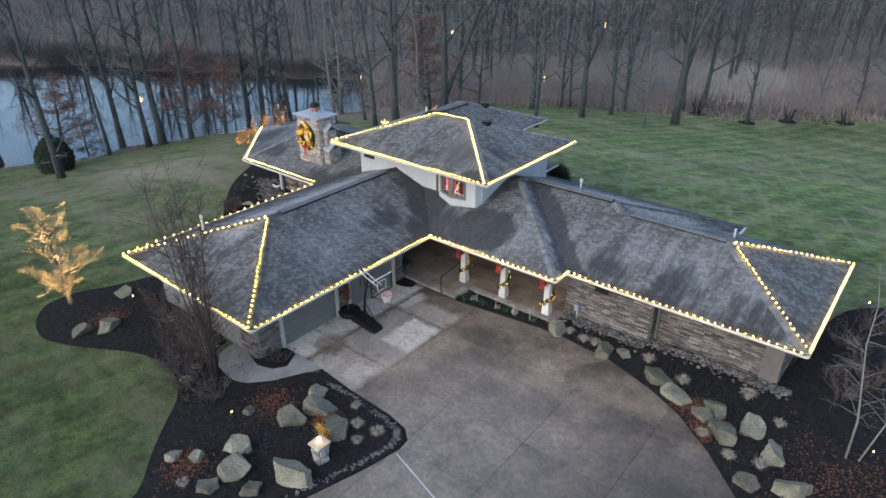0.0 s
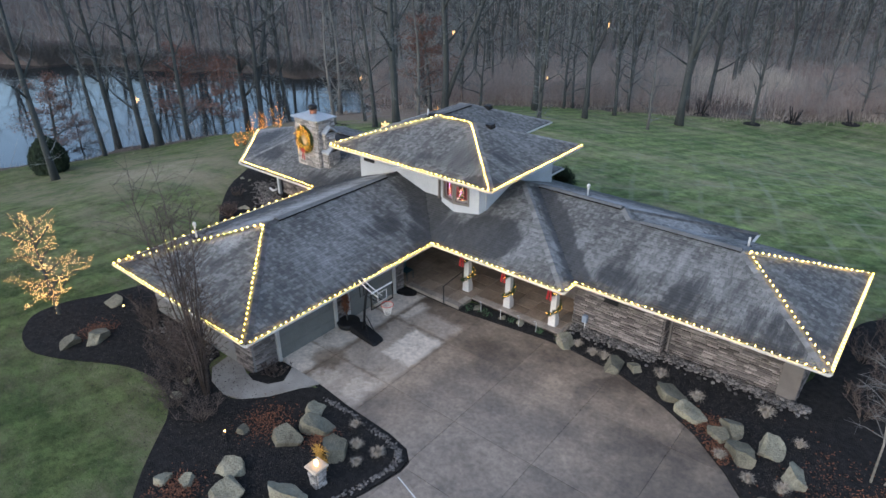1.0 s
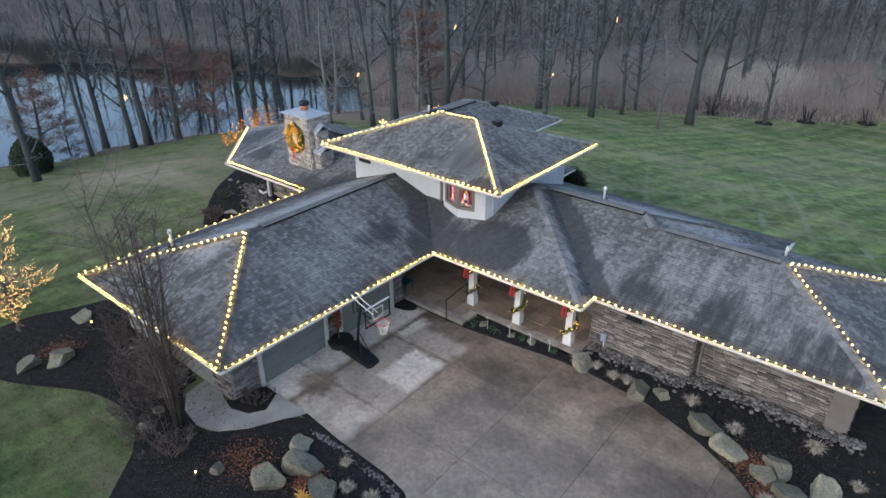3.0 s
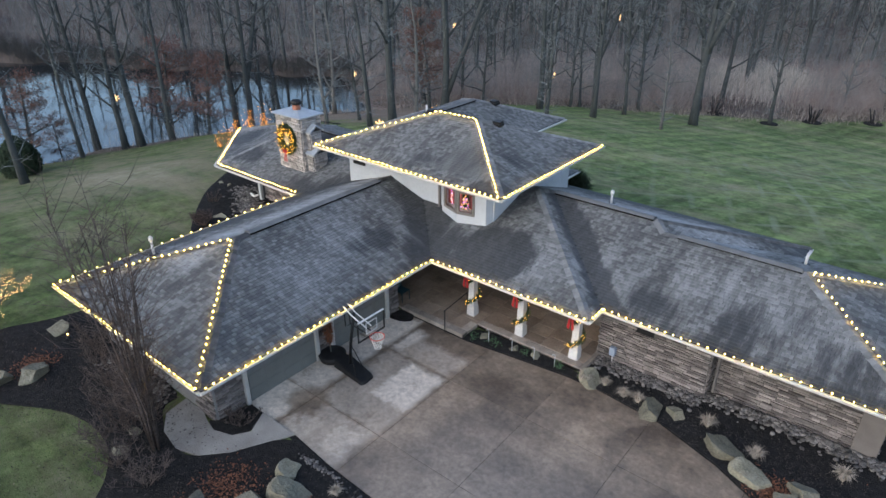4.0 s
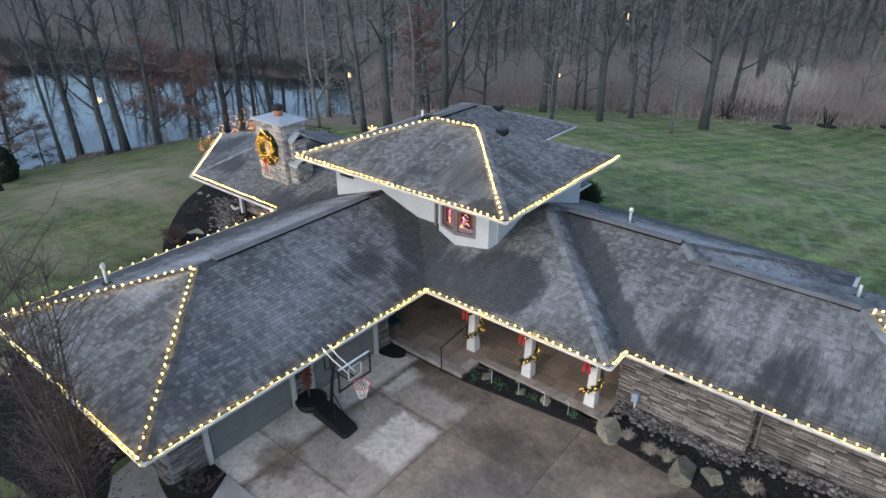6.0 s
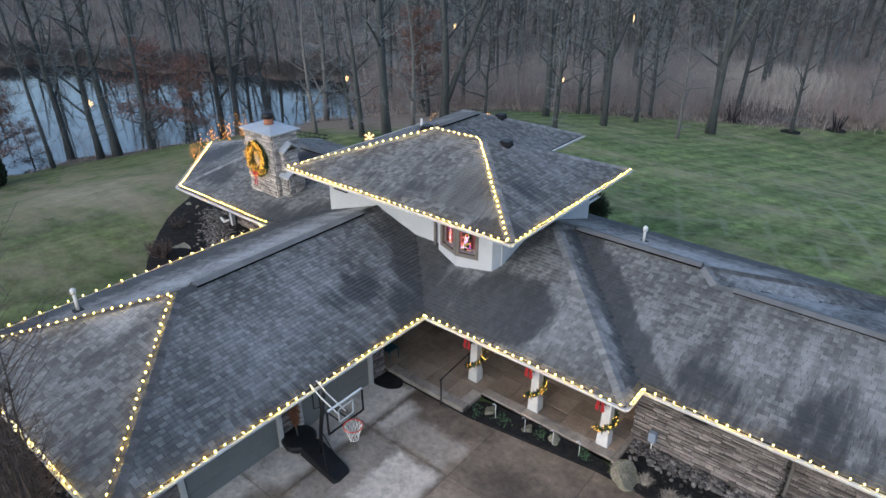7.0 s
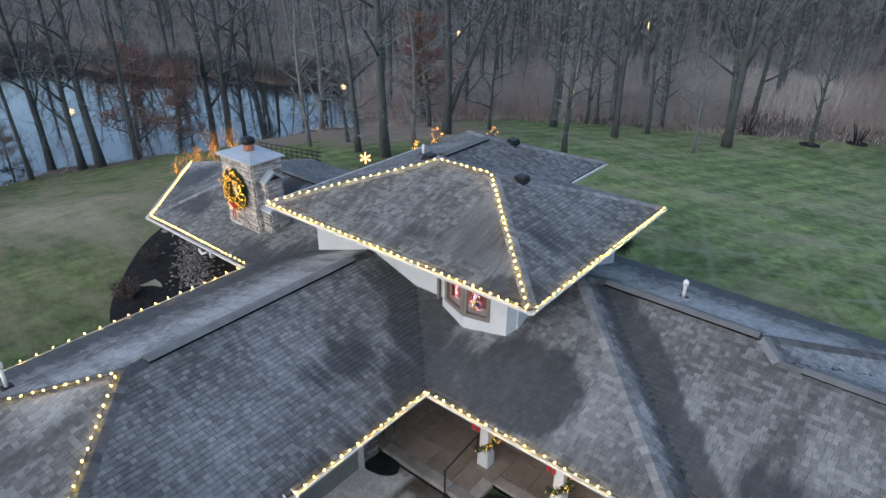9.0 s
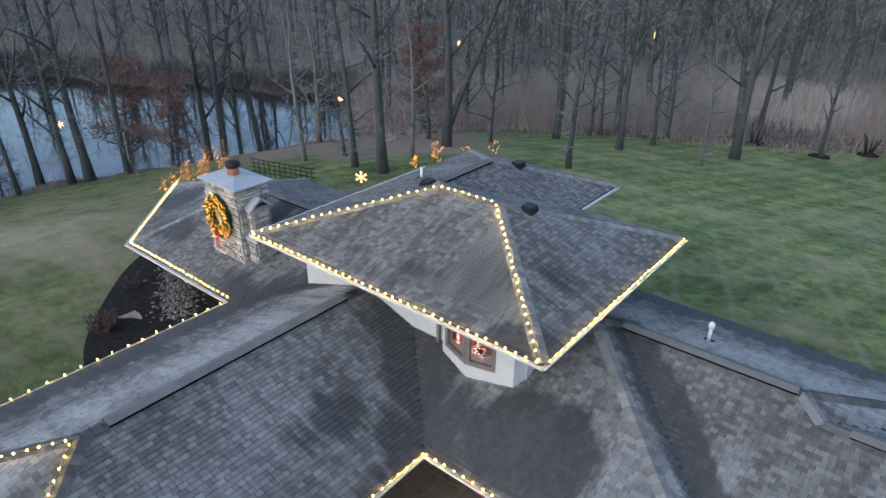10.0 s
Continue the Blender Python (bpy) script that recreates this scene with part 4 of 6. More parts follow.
def porch_column(x, y, turn):
    col = empty("porch_column", "tapered white porch column on a square base", "column", "porch columns")
    bm = bmesh.new()
    rows = [(0.17, 0.15), (0.16, 0.5), (0.135, 0.56), (0.12, 1.2), (0.105, 2.1), (0.18, 2.14), (0.18, 2.25)]
    rings = [[bm.verts.new((x + sx * r, y + sy * r, z)) for sx, sy in ((-1, -1), (1, -1), (1, 1), (-1, 1))] for r, z in rows]
    for a, b in zip(rings, rings[1:]):
        for i in range(4):
            bm.faces.new((a[i], a[(i + 1) % 4], b[(i + 1) % 4], b[i]))
    bm.faces.new(rings[-1])
    bmesh.ops.bevel(bm, geom=[e for e in bm.edges if abs(e.verts[0].co.z - e.verts[1].co.z) > 0.3], offset=0.02, segments=1, affect="EDGES")
    part("shaft", bm, COLUMN, col)
    gar = empty("garland", "lit evergreen garland wound down a porch column with red bow", "garland", "column garlands")
    path = []
    for i in range(40):
        k = i / 39
        w = turn + k * 3.4 * math.pi
        r = 0.235 - 0.02 * k
        path.append((x + r * math.cos(w), y + r * math.sin(w), 0.62 + 1.55 * k))
    rg = random.Random(int(x * 10))
    part("greenery", raw("greenery", *needles(path, 0.06, 900, rg)), PINE, gar)
    pts = [tuple(Vector(path[int(rg.random() * 39)]) + Vector((rg.gauss(0, 0.045), rg.gauss(0, 0.045), rg.gauss(0, 0.035)))) for _ in range(110)]
    part("light_string", spots(pts, 0.0085), MINI, gar, "warm pin lights", kind="stuff")
    bow(gar, (x - 0.12, y - 0.27, 1.95), 1.15)


for i, x in enumerate((-14.75, -12.6, -10.43)):
    porch_column(x, 20.3, 3.6)

# bay window on the upper storey
BAY = [(-17.55, 22.05), (-17.42, 21.76), (-16.42, 21.4), (-15.25, 21.68), (-15.12, 22.05)]
ROSE = mottled("rose_room_wall", (0.3, 0.07, 0.075), (0.42, 0.12, 0.12), 2, 30, 0.8)


def glass_material():
    n = Nodes("window_glass")
    n.bsdf.inputs["Transmission Weight"].default_value = 1.0
    n.bsdf.inputs["IOR"].default_value = 1.1
    return n.done((0.9, 0.92, 0.93), 0.02)


GLASS = glass_material()
bay = part("bay", prism(BAY, 2.4, 3.48), STUCCO, house, "white-grey stucco bay under the eave")
part("header", prism(BAY, 4.4, 4.64), STUCCO, bay)


def along(a, b, k):
    return (a[0] + (b[0] - a[0]) * k, a[1] + (b[1] - a[1]) * k)


def facing(a, b, out=0.0, deep=0.12):
    """A thin plan strip behind the line a-b, moved outwards by out."""
    n = math.dist(a, b)
    o = ((b[1] - a[1]) / n, -(b[0] - a[0]) / n)
    return [(a[0] + o[0] * out, a[1] + o[1] * out), (b[0] + o[0] * out, b[1] + o[1] * out), (b[0] + o[0] * (out - deep), b[1] + o[1] * (out - deep)), (a[0] + o[0] * (out - deep), a[1] + o[1] * (out - deep))]


part("pier", prism(facing(along(BAY[2], BAY[3], 0.62), BAY[3], 0.0, 0.3), 3.48, 4.4), STUCCO, bay)
part("pier", prism(facing(BAY[1], along(BAY[1], BAY[2], 0.14), 0.0, 0.2), 3.48, 4.4), STUCCO, bay)
part("room_wall", box((-17.5, 21.99, 3.48), (-15.2, 22.04, 4.6)), ROSE, bay, "rose-red room seen through the glass")
part("side_wall", prism([BAY[3], BAY[4], (-15.3, 22.05), (-15.4, 21.7)], 3.48, 4.4), STUCCO, bay)
for a, b in ((along(BAY[1], BAY[2], 0.14), BAY[2]), (BAY[2], along(BAY[2], BAY[3], 0.62))):
    win = part("window", prism(facing(a, b, 0.03, 0.1), 3.44, 3.56), TRIM_AND_SHADE, bay, "taupe-framed bay window")
    part("head", prism(facing(a, b, 0.03, 0.1), 4.3, 4.42), TRIM_AND_SHADE, win)
    for k0, k1 in ((0.0, 0.13), (0.87, 1.0)):
        part("stile", prism(facing(along(a, b, k0), along(a, b, k1), 0.028, 0.09), 3.56, 4.3), TRIM_AND_SHADE, win)
    pane = part("pane", prism(facing(a, b, -0.02, 0.008), 3.56, 4.3), GLASS, win, "clear pane")
    pane.visible_shadow = False
xmas = empty("christmas_tree", "small indoor christmas tree with coloured lights", "christmas tree")
rg = random.Random(8)
path = [(-16.3, 21.8, 3.5 + 0.9 * k / 10) for k in range(11)]
part("greenery", raw("greenery", *needles(path, 0.1, 500, rg, 0.1)), PINE, xmas)
for hue, color in (("red", (1, 0.06, 0.08)), ("gold", (1, 0.55, 0.08)), ("violet", (0.45, 0.12, 1.0)), ("white", (1, 0.8, 0.6))):
    pts = []
    for _ in range(60):
        z = rg.uniform(3.55, 4.35)
        w = rg.uniform(math.pi, 2 * math.pi)
        r = 0.2 * (4.55 - z)
        pts.append((-16.3 + r * math.cos(w) * rg.choice((1, 1, 0.5)), 21.8 + 0.6 * r * math.sin(w), z))
    for _ in range(22):
        pts.append((-16.95 + rg.uniform(-0.04, 0.04), 21.75 + rg.uniform(0, 0.05), rg.uniform(3.6, 4.3)))
    part("light_string", spots(pts, 0.009), glow("mini_" + hue, color, 2.6), xmas, hue + " pin lights", kind="stuff")

# upper wall details
part("window", box((-22.6, 21.94, 3.95), (-21.9, 22.02, 4.5), 0.01), BLACK, uw, "dark small window under the eave")
part("downspout", box((-17.75, 21.9, 2.9), (-17.66, 21.99, 4.6), 0.01), TRIM_AND_SHADE, uw, "brown downspout")
part("window", box((-8.75, 20.98, 1.55), (-8.15, 21.03, 2.2), 0.01), BLACK, ew, "small dark window in the stone wall")

# chimney cap, flue, buttress and wreath
part("cap", box((-27.68, 21.6, 5.4), (-25.6, 23.05, 5.46), 0.01), METAL_CAP, chimney, "grey metal chimney cap")
bm = bmesh.new()
lo = [bm.verts.new(p) for p in ((-27.66, 21.62, 5.46), (-25.62, 21.62, 5.46), (-25.62, 23.03, 5.46), (-27.66, 23.03, 5.46))]
hi = [bm.verts.new(p) for p in ((-26.9, 22.15, 5.6), (-26.38, 22.15, 5.6), (-26.38, 22.5, 5.6), (-26.9, 22.5, 5.6))]
bm.faces.new(hi)
for i in range(4):
    bm.faces.new((lo[i], lo[(i + 1) % 4], hi[(i + 1) % 4], hi[i]))
part("cap_slope", bm, METAL_CAP, chimney)
part("flue", tube([(-26.64, 22.32, 5.55), (-26.64, 22.32, 5.85)], 0.19, 14), CLAY, chimney, "orange clay flue")
part("rain_cap", tube([(-26.64, 22.32, 5.84), (-26.64, 22.32, 5.88), (-26.64, 22.32, 6.0), (-26.64, 22.32, 6.06)], [0.24, 0.26, 0.24, 0.14], 14), BLACK, chimney, "black rain cap")
for x1, z1, y0, y1 in ((-25.28, 3.75, 21.95, 22.75), (-25.5, 4.75, 22.05, 22.65)):
    butt = part("buttress", box((-25.8, y0, 2.4), (x1, y1, z1)), MORTAR, chimney, "stone buttress with a sloped cap")
    ledge_stones(butt, (-25.8, y0, 2.6), (1, 0, 0), (0, -1, 0), x1 + 25.8, z1 - 2.6, PALE_STONE, (), 31, **CH)
    ledge_stones(butt, (x1, y0, 2.6), (0, 1, 0), (1, 0, 0), y1 - y0, z1 - 2.6, PALE_STONE, (), 32, **CH)
    mid = (y0 + y1) / 2
    for ya, yb in ((y0 - 0.1, mid), (y1 + 0.1, mid)):
        bm = bmesh.new()
        pts = [(x, y, z) for x in (-25.78, x1 + 0.14) for y, z in ((ya, z1 - 0.05), (yb, z1 + 0.25), (yb, z1 + 0.33), (ya, z1 + 0.03))]
        vs = [bm.verts.new(p) for p in pts]
        for f in ((0, 1, 2, 3), (7, 6, 5, 4), (0, 4, 5, 1), (1, 5, 6, 2), (2, 6, 7, 3), (3, 7, 4, 0)):
            bm.faces.new([vs[i] for i in f])
        bmesh.ops.recalc_face_normals(bm, faces=bm.faces)
        part("cap_stone", bm, METAL_CAP, butt, "grey sloped cap slab")

wreath = empty("wreath", "large lit evergreen wreath with red bow on the chimney", "wreath")
ring = [(-26.68 + 0.47 * math.cos(2 * math.pi * i / 48), 21.6, 4.33 + 0.55 * math.sin(2 * math.pi * i / 48)) for i in range(49)]
rg = random.Random(4)
part("greenery", raw("greenery", *needles(ring, 0.15, 4200, rg, 0.1)), PINE, wreath)
pts = []
for _ in range(430):
    p = Vector(ring[rg.randrange(48)])
    pts.append(tuple(p + Vector((rg.gauss(0, 0.12), rg.uniform(-0.19, -0.04), rg.gauss(0, 0.12)))))
part("light_string", spots(pts, 0.0075), MINI, wreath, "warm pin lights", kind="stuff")
bow(wreath, (-26.62, 21.42, 3.8), 1.05)


# roof fittings
def vent_pipe(x, y, z, label, tall=0.42, hood=True):
    pipe = empty("vent_pipe", label, "vent pipe")
    part("flashing", box((x - 0.13, y - 0.13, z - 0.06), (x + 0.13, y + 0.13, z + 0.02), 0.01), BLACK, pipe)
    part("pipe", tube([(x, y, z - 0.05), (x, y, z + tall)], 0.045, 10), FASCIA, pipe)
    if hood:
        part("hood", tube([(x, y, z + tall - 0.02), (x, y, z + tall + 0.1), (x, y, z + tall + 0.16)], [0.075, 0.08, 0.025], 10), FASCIA, pipe)


def roof_at(x, y):
    return max(height(n, x, y) for n in VOLUMES)


vent_pipe(-12.3, 26.1, roof_at(-12.3, 26.1), "short white vent pipe with a hood on the back slope")
vent_pipe(-23.1, 12.75, roof_at(-23.1, 12.75) + 0.05, "short white vent pipe on the garage roof", 0.55)
vent_pipe(-5.2, 26.2, roof_at(-5.2, 26.2), "short white plastic vent pipe on the roof", 0.4, False)
vent_pipe(-22.3, 26.6, roof_at(-22.3, 26.6), "short white plastic vent pipe behind the ridge", 0.35, False)


def box_vent(x, y, label):
    z = roof_at(x, y)
    vent = empty("roof_vent", label, "roof vent")
    part("base", box((x - 0.2, y - 0.2, z - 0.1), (x + 0.2, y + 0.2, z + 0.06), 0.01), BLACK, vent)
    part("hood", box((x - 0.17, y - 0.19, z + 0.06), (x + 0.19, y + 0.19, z + 0.16), 0.03), BLACK, vent)


box_vent(-17.35, 25.35, "square black roof vent near the upper ridge")
box_vent(-20.9, 25.3, "square black roof vent behind the upper ridge")
box_vent(-20.0, 28.9, "square black roof vent on the back roof")

# ---- beds and paving ----
def rounded(poly, rounds=2):
    """A polygon with its corners cut to a curve."""
    for _ in range(rounds):
        poly = [p for a, b in zip(poly, poly[1:] + poly[:1]) for p in ((0.8 * a[0] + 0.2 * b[0], 0.8 * a[1] + 0.2 * b[1]), (0.2 * a[0] + 0.8 * b[0], 0.2 * a[1] + 0.8 * b[1]))]
    return poly


def bed(poly, z=0.05, label="dark bark mulch bed", material=None, low=-0.6):
    bm = prism(rounded(poly), low, z)
    bm.normal_update()
    bmesh.ops.triangulate(bm, faces=[f for f in bm.faces if len(f.verts) > 4])
    return single("planting_bed", bm, material or MULCH, label, "planting bed", kind="structure")


bed([(-15.0, 11.93), (-16.05, 10.25), (-16.6, 9.6), (-17.1, 9.5), (-18.2, 9.7), (-19.2, 10.2), (-19.2, 10.95), (-24.3, 10.95), (-25.4, 13), (-26.4, 11.8), (-27.0, 10.0), (-27.7, 8.8), (-27.75, 7.4), (-26.5, 6.5), (-25.15, 6.25),
     (-23.7, 6.8), (-21.4, 8.2), (-19.9, 8.5), (-18.6, 8.3), (-17.6, 7.7), (-17.0, 7.0), (-16.0, 5.9), (-14.6, 4.7), (-14.2, 2.0), (-12.2, 2.2), (-11.95, 4.0), (-10.9, 7.75), (-10.36, 9.6), (-10.12, 10.8), (-10.17, 11.2), (-10.6, 11.56), (-11.4, 11.71), (-13.4, 11.78)])
bed([(0.65, 13.05), (2.7, 9.6), (7.5, 11), (8.5, 20), (7, 30), (2.5, 31.5), (-0.6, 29.0), (-1.2, 27), (-1.7, 21.5), (-6.3, 21.4), (-9.9, 20.9), (-9.8, 19.4), (-9.0, 19.4), (-6.93, 19.18), (-5.1, 18.55), (-3.84, 17.9), (-2.53, 16.85), (-1.28, 15.55)], 0.06)
bed([(-13.95, 18.9), (-10.2, 19.38), (-9.9, 19.4), (-9.98, 19.82), (-14.15, 19.82), (-14.15, 18.95)], 0.07, "dark mulch strip bed beside the porch")
bed([(-17.24, 18.2), (-16.6, 18.3), (-16.3, 18.6), (-16.5, 18.95), (-17.24, 18.95)], 0.06, "small dark mulch bed by the garage corner")
bed([(-36.3, 24.9), (-35.4, 23.3), (-34.0, 21.2), (-32.2, 19.5), (-29.8, 17.6), (-27.2, 16.6), (-24.5, 16.5), (-24.0, 22.5), (-30.4, 22.5), (-33.5, 25.6)], 0.05, "dark mulch bed below the far wing", low=-2.0)
WALK = mottled("walk_concrete", (0.17, 0.15, 0.132), (0.42, 0.395, 0.36), 0.9, 30, 0.75, 0.003)
path_bm = prism([(-18.9, 10.85), (-18.75, 10.1), (-18.1, 9.65), (-17.2, 9.5), (-16.45, 9.75), (-15.85, 10.4), (-15.02, 11.98), (-16.5, 11.98), (-16.1, 11.25), (-16.4, 10.8), (-17.0, 10.6), (-17.5, 10.7), (-17.9, 10.85)], -0.2, 0.065)
path_bm.normal_update()
bmesh.ops.triangulate(path_bm, faces=[f for f in path_bm.faces if len(f.verts) > 4])
single("walkway", path_bm, WALK, "curved pale concrete walk round the garage corner", "walkway", kind="structure")
bed([(-17.5, 10.72), (-17.0, 10.62), (-16.42, 10.82), (-16.13, 11.25), (-16.5, 11.96), (-17.15, 11.96), (-17.2, 10.9)], 0.075, "small round mulch bed at the garage corner")


# ---- stones ----
def rock_mesh(seed, flat=0.55, sharp=0.35):
    """An angular boulder about one metre across: a cut and roughened ball."""
    rg = random.Random(seed)
    bm = bmesh.new()
    bmesh.ops.create_icosphere(bm, subdivisions=4, radius=0.5)
    cuts, w = [], rg.random() * 6.28
    for k in range(5):
        w += rg.uniform(0.8, 1.75)
        cuts.append((Vector((math.cos(w), math.sin(w), rg.gauss(0.1, 0.2))).normalized(), rg.uniform(0.22, 0.44)))
    cuts += [(Vector((rg.gauss(0, 0.22), rg.gauss(0, 0.22), 1)).normalized(), rg.uniform(0.14, 0.24)), (Vector((rg.gauss(0, 0.6), rg.gauss(0, 0.6), 1)).normalized(), 0.3)]
    for v in bm.verts:
        for n, d in cuts:
            over = v.co.dot(n) - d
            if over > 0:
                v.co -= n * over
        v.co += v.co.normalized() * (0.04 * noise.noise(v.co * 3.5 + Vector((seed, 0, 0))) + 0.022 * noise.noise(v.co * 11) + 0.01 * noise.noise(v.co * 26))
        v.co.z *= flat / 0.5
    me = mesh_of("boulder", bm)
    me.materials.append(BOULDER)
    return me


ROCKS = [rock_mesh(s) for s in range(1, 9)]
rg = random.Random(11)
BOULDERS = [(-14.0, 11.0, 0.75, 0.7), (-13.35, 10.5, 1.2, 0.8), (-13.65, 9.6, 1.15, 0.8), (-12.2, 10.15, 1.35, 0.9), (-14.0, 7.7, 1.0, 0.85), (-13.2, 7.05, 1.35, 0.85), (-13.3, 6.15, 0.85, 0.7), (-12.3, 6.95, 0.8, 0.65), (-11.85, 8.1, 1.5, 0.95),
            (-15.3, 6.2, 0.6, 0.5), (-14.6, 6.6, 0.6, 0.45), (-23.85, 8.4, 1.35, 0.7), (-24.3, 7.45, 0.95, 0.7), (-25.85, 10.0, 1.0, 0.6), (-7.4, 19.45, 1.1, 0.75), (-6.75, 19.75, 0.75, 0.5), (-5.1, 19.2, 1.25, 0.8), (-4.25, 18.65, 1.1, 0.75),
            (-3.25, 18.2, 0.8, 0.65), (-3.0, 18.85, 1.15, 0.75), (-2.5, 17.8, 1.2, 0.85), (-1.75, 18.6, 1.3, 0.85), (-0.95, 17.85, 1.2, 0.75), (-1.25, 16.1, 0.95, 0.7), (-0.2, 16.75, 1.25, 0.8), (-9.4, 19.6, 0.9, 0.7), (-15.2, 8.9, 0.5, 0.4),
            (-30.2, 19.45, 1.2, 0.95), (-34.35, 22.5, 0.75, 0.6), (-33.75, 22.35, 0.85, 0.6), (-27.6, 18.8, 0.8, 0.6), (-13.6, 19.45, 0.5, 0.4), (-12.4, 19.5, 0.4, 0.35), (-11.5, 19.62, 0.42, 0.35)]
for i, (x, y, s, w) in enumerate(BOULDERS):
    ob = single("boulder", ROCKS[i % 8], None, "greenish-grey sandstone boulder set in dark mulch", "boulder", "landscape boulders")
    ob.matrix_world = pose(x, y, 0.02 + 0.2 * s * 0.5 if x > -26 else -0.1, rg.uniform(-16, 16), rg.uniform(-16, 16), rg.uniform(0, 360)) @ Matrix.Diagonal((1.1 * s, 1.15 * w, 0.72 * s, 1))

RIVER = mottled("river_rock", (0.032, 0.029, 0.027), (0.21, 0.19, 0.173), 4, 30, 0.75, 0.004, vary=0.7)


def cobbles(name, place, count, size, label, seed):
    """Many small rounded stones in one mesh; place(rng) gives a spot on the ground."""
    rg = random.Random(seed)
    bm = bmesh.new()
    bmesh.ops.create_icosphere(bm, subdivisions=1, radius=1)
    shape = np.array([v.co[:] for v in bm.verts])
    tri = np.array([[v.index for v in f.verts] for f in bm.faces])
    bm.free()
    verts, faces = [], []
    for i in range(count):
        x, y, z = place(rg)
        s = size * rg.uniform(0.55, 1.3)
        w = rg.random() * 6.28
        p = shape * np.array([s, s * rg.uniform(0.6, 0.9), s * rg.uniform(0.4, 0.65)]) * np.array([[rg.uniform(0.85, 1.1)] for _ in shape])
        p = np.stack([p[:, 0] * math.cos(w) - p[:, 1] * math.sin(w) + x, p[:, 0] * math.sin(w) + p[:, 1] * math.cos(w) + y, p[:, 2] + z + s * 0.2], 1)
        faces += (tri + len(verts)).tolist()
        verts += p.tolist()
    single(name, smooth(raw(name, verts, faces)), RIVER, label, "river rock", kind="stuff")


def by_wall(rg):
    x = rg.uniform(-9.85, -1.2)
    return (x, (21.0 if x < -6.3 else 21.45) - abs(rg.gauss(0, 0.25)) - 0.05, 0.07 + rg.random() * 0.05)


def by_line(points, spread, z=0.06):
    def place(rg):
        k = rg.random() * (len(points) - 1.0001)
        a = along(points[int(k)], points[int(k) + 1], k - int(k))
        return (a[0] + rg.gauss(0, spread), a[1] + rg.gauss(0, spread), z)
    return place


cobbles("river_rock", by_wall, 1250, 0.085, "grey river rocks heaped along the stone wall", 1)
cobbles("edging_pebbles", by_line([(-14.2, 11.55), (-13.3, 11.6), (-11.5, 11.5), (-10.7, 11.35), (-10.4, 11.1), (-10.35, 10.6), (-10.6, 9.6), (-11.0, 8.2), (-11.7, 6.0), (-12.1, 4.4)], 0.055), 560, 0.05, "pale pebbles edging the mulch bed", 2)
cobbles("river_rock", by_line([(-29.0, 20.8), (-30.7, 21.6), (-32.6, 22.7)], 0.34, 0.03), 900, 0.085, "grey river rocks under the far eave", 3)
cobbles("pebbles", by_line([(-19.6, 10.5), (-21, 10.4), (-23, 10.4)], 0.25), 260, 0.07, "pale pebbles under the garage eave", 4)

# ---- dried grasses ----
STRAW = mottled("dry_straw", (0.26, 0.21, 0.155), (0.48, 0.41, 0.33), 8, 40, 0.9, 0.0, vary=0.3)
RUST = mottled("rust_brown_leaves", (0.1, 0.04, 0.022), (0.22, 0.09, 0.045), 6, 40, 0.9, 0.0, vary=0.4)


def tuft_mesh(seed, blades=260, r=0.34, tall=0.34):
    rg = random.Random(seed)
    verts, faces = [], []
    for _ in range(blades):
        w, lean = rg.random() * 6.283, rg.uniform(0.1, 1.0)
        d = Vector((math.cos(w), math.sin(w), 0))
        s = Vector((-d.y, d.x, 0)) * 0.007
        b = d * rg.uniform(0, 0.06)
        m = b + d * lean * r * 0.45 + Vector((0, 0, tall * rg.uniform(0.6, 0.9)))
        t = b + d * lean * r + Vector((0, 0, tall * rg.uniform(0.35, 1.0)))
        k = len(verts)
        verts += [tuple(b - s), tuple(b + s), tuple(m + s), tuple(m - s), tuple(t)]
        faces += [(k, k + 1, k + 2, k + 3), (k + 3, k + 2, k + 4)]
    me = raw("tuft", verts, faces)
    me.materials.append(STRAW)
    return me


TUFTS = [tuft_mesh(s) for s in (1, 2, 3)]
for i, (x, y, s) in enumerate(((-12.45, 11.25, 0.8), (-11.75, 10.65, 0.95), (-11.0, 10.8, 1.0), (-11.25, 10.15, 0.8), (-13.95, 5.75, 0.8), (-8.3, 19.55, 1.0), (-9.0, 19.7, 0.9), (-7.85, 19.6, 1.0), (-5.8, 19.9, 1.1), (-2.3, 20.1, 1.25), (-4.35, 19.45, 1.1),
                               (-1.95, 16.85, 0.9), (-1.1, 17.05, 1.0), (-1.1, 19.3, 0.9), (-9.6, 19.5, 1.1), (-2.9, 17.3, 0.9))):
    single("ornamental_grass", TUFTS[i % 3], None, "clump of cut straw-coloured ornamental grass", "ornamental grass", "dried grass clumps", m=pose(x, y, 0.05, 0, 0, 57 * i) @ Matrix.Scale(0.9 * s, 4))


def on_drive(x, y):
    """Whether a place lies on the driveway."""
    inside = False
    for (ax, ay), (bx, by) in zip(DRIVE, DRIVE[1:] + DRIVE[:1]):
        if (ay > y) != (by > y) and x < ax + (y - ay) / (by - ay) * (bx - ax):
            inside = not inside
    return inside


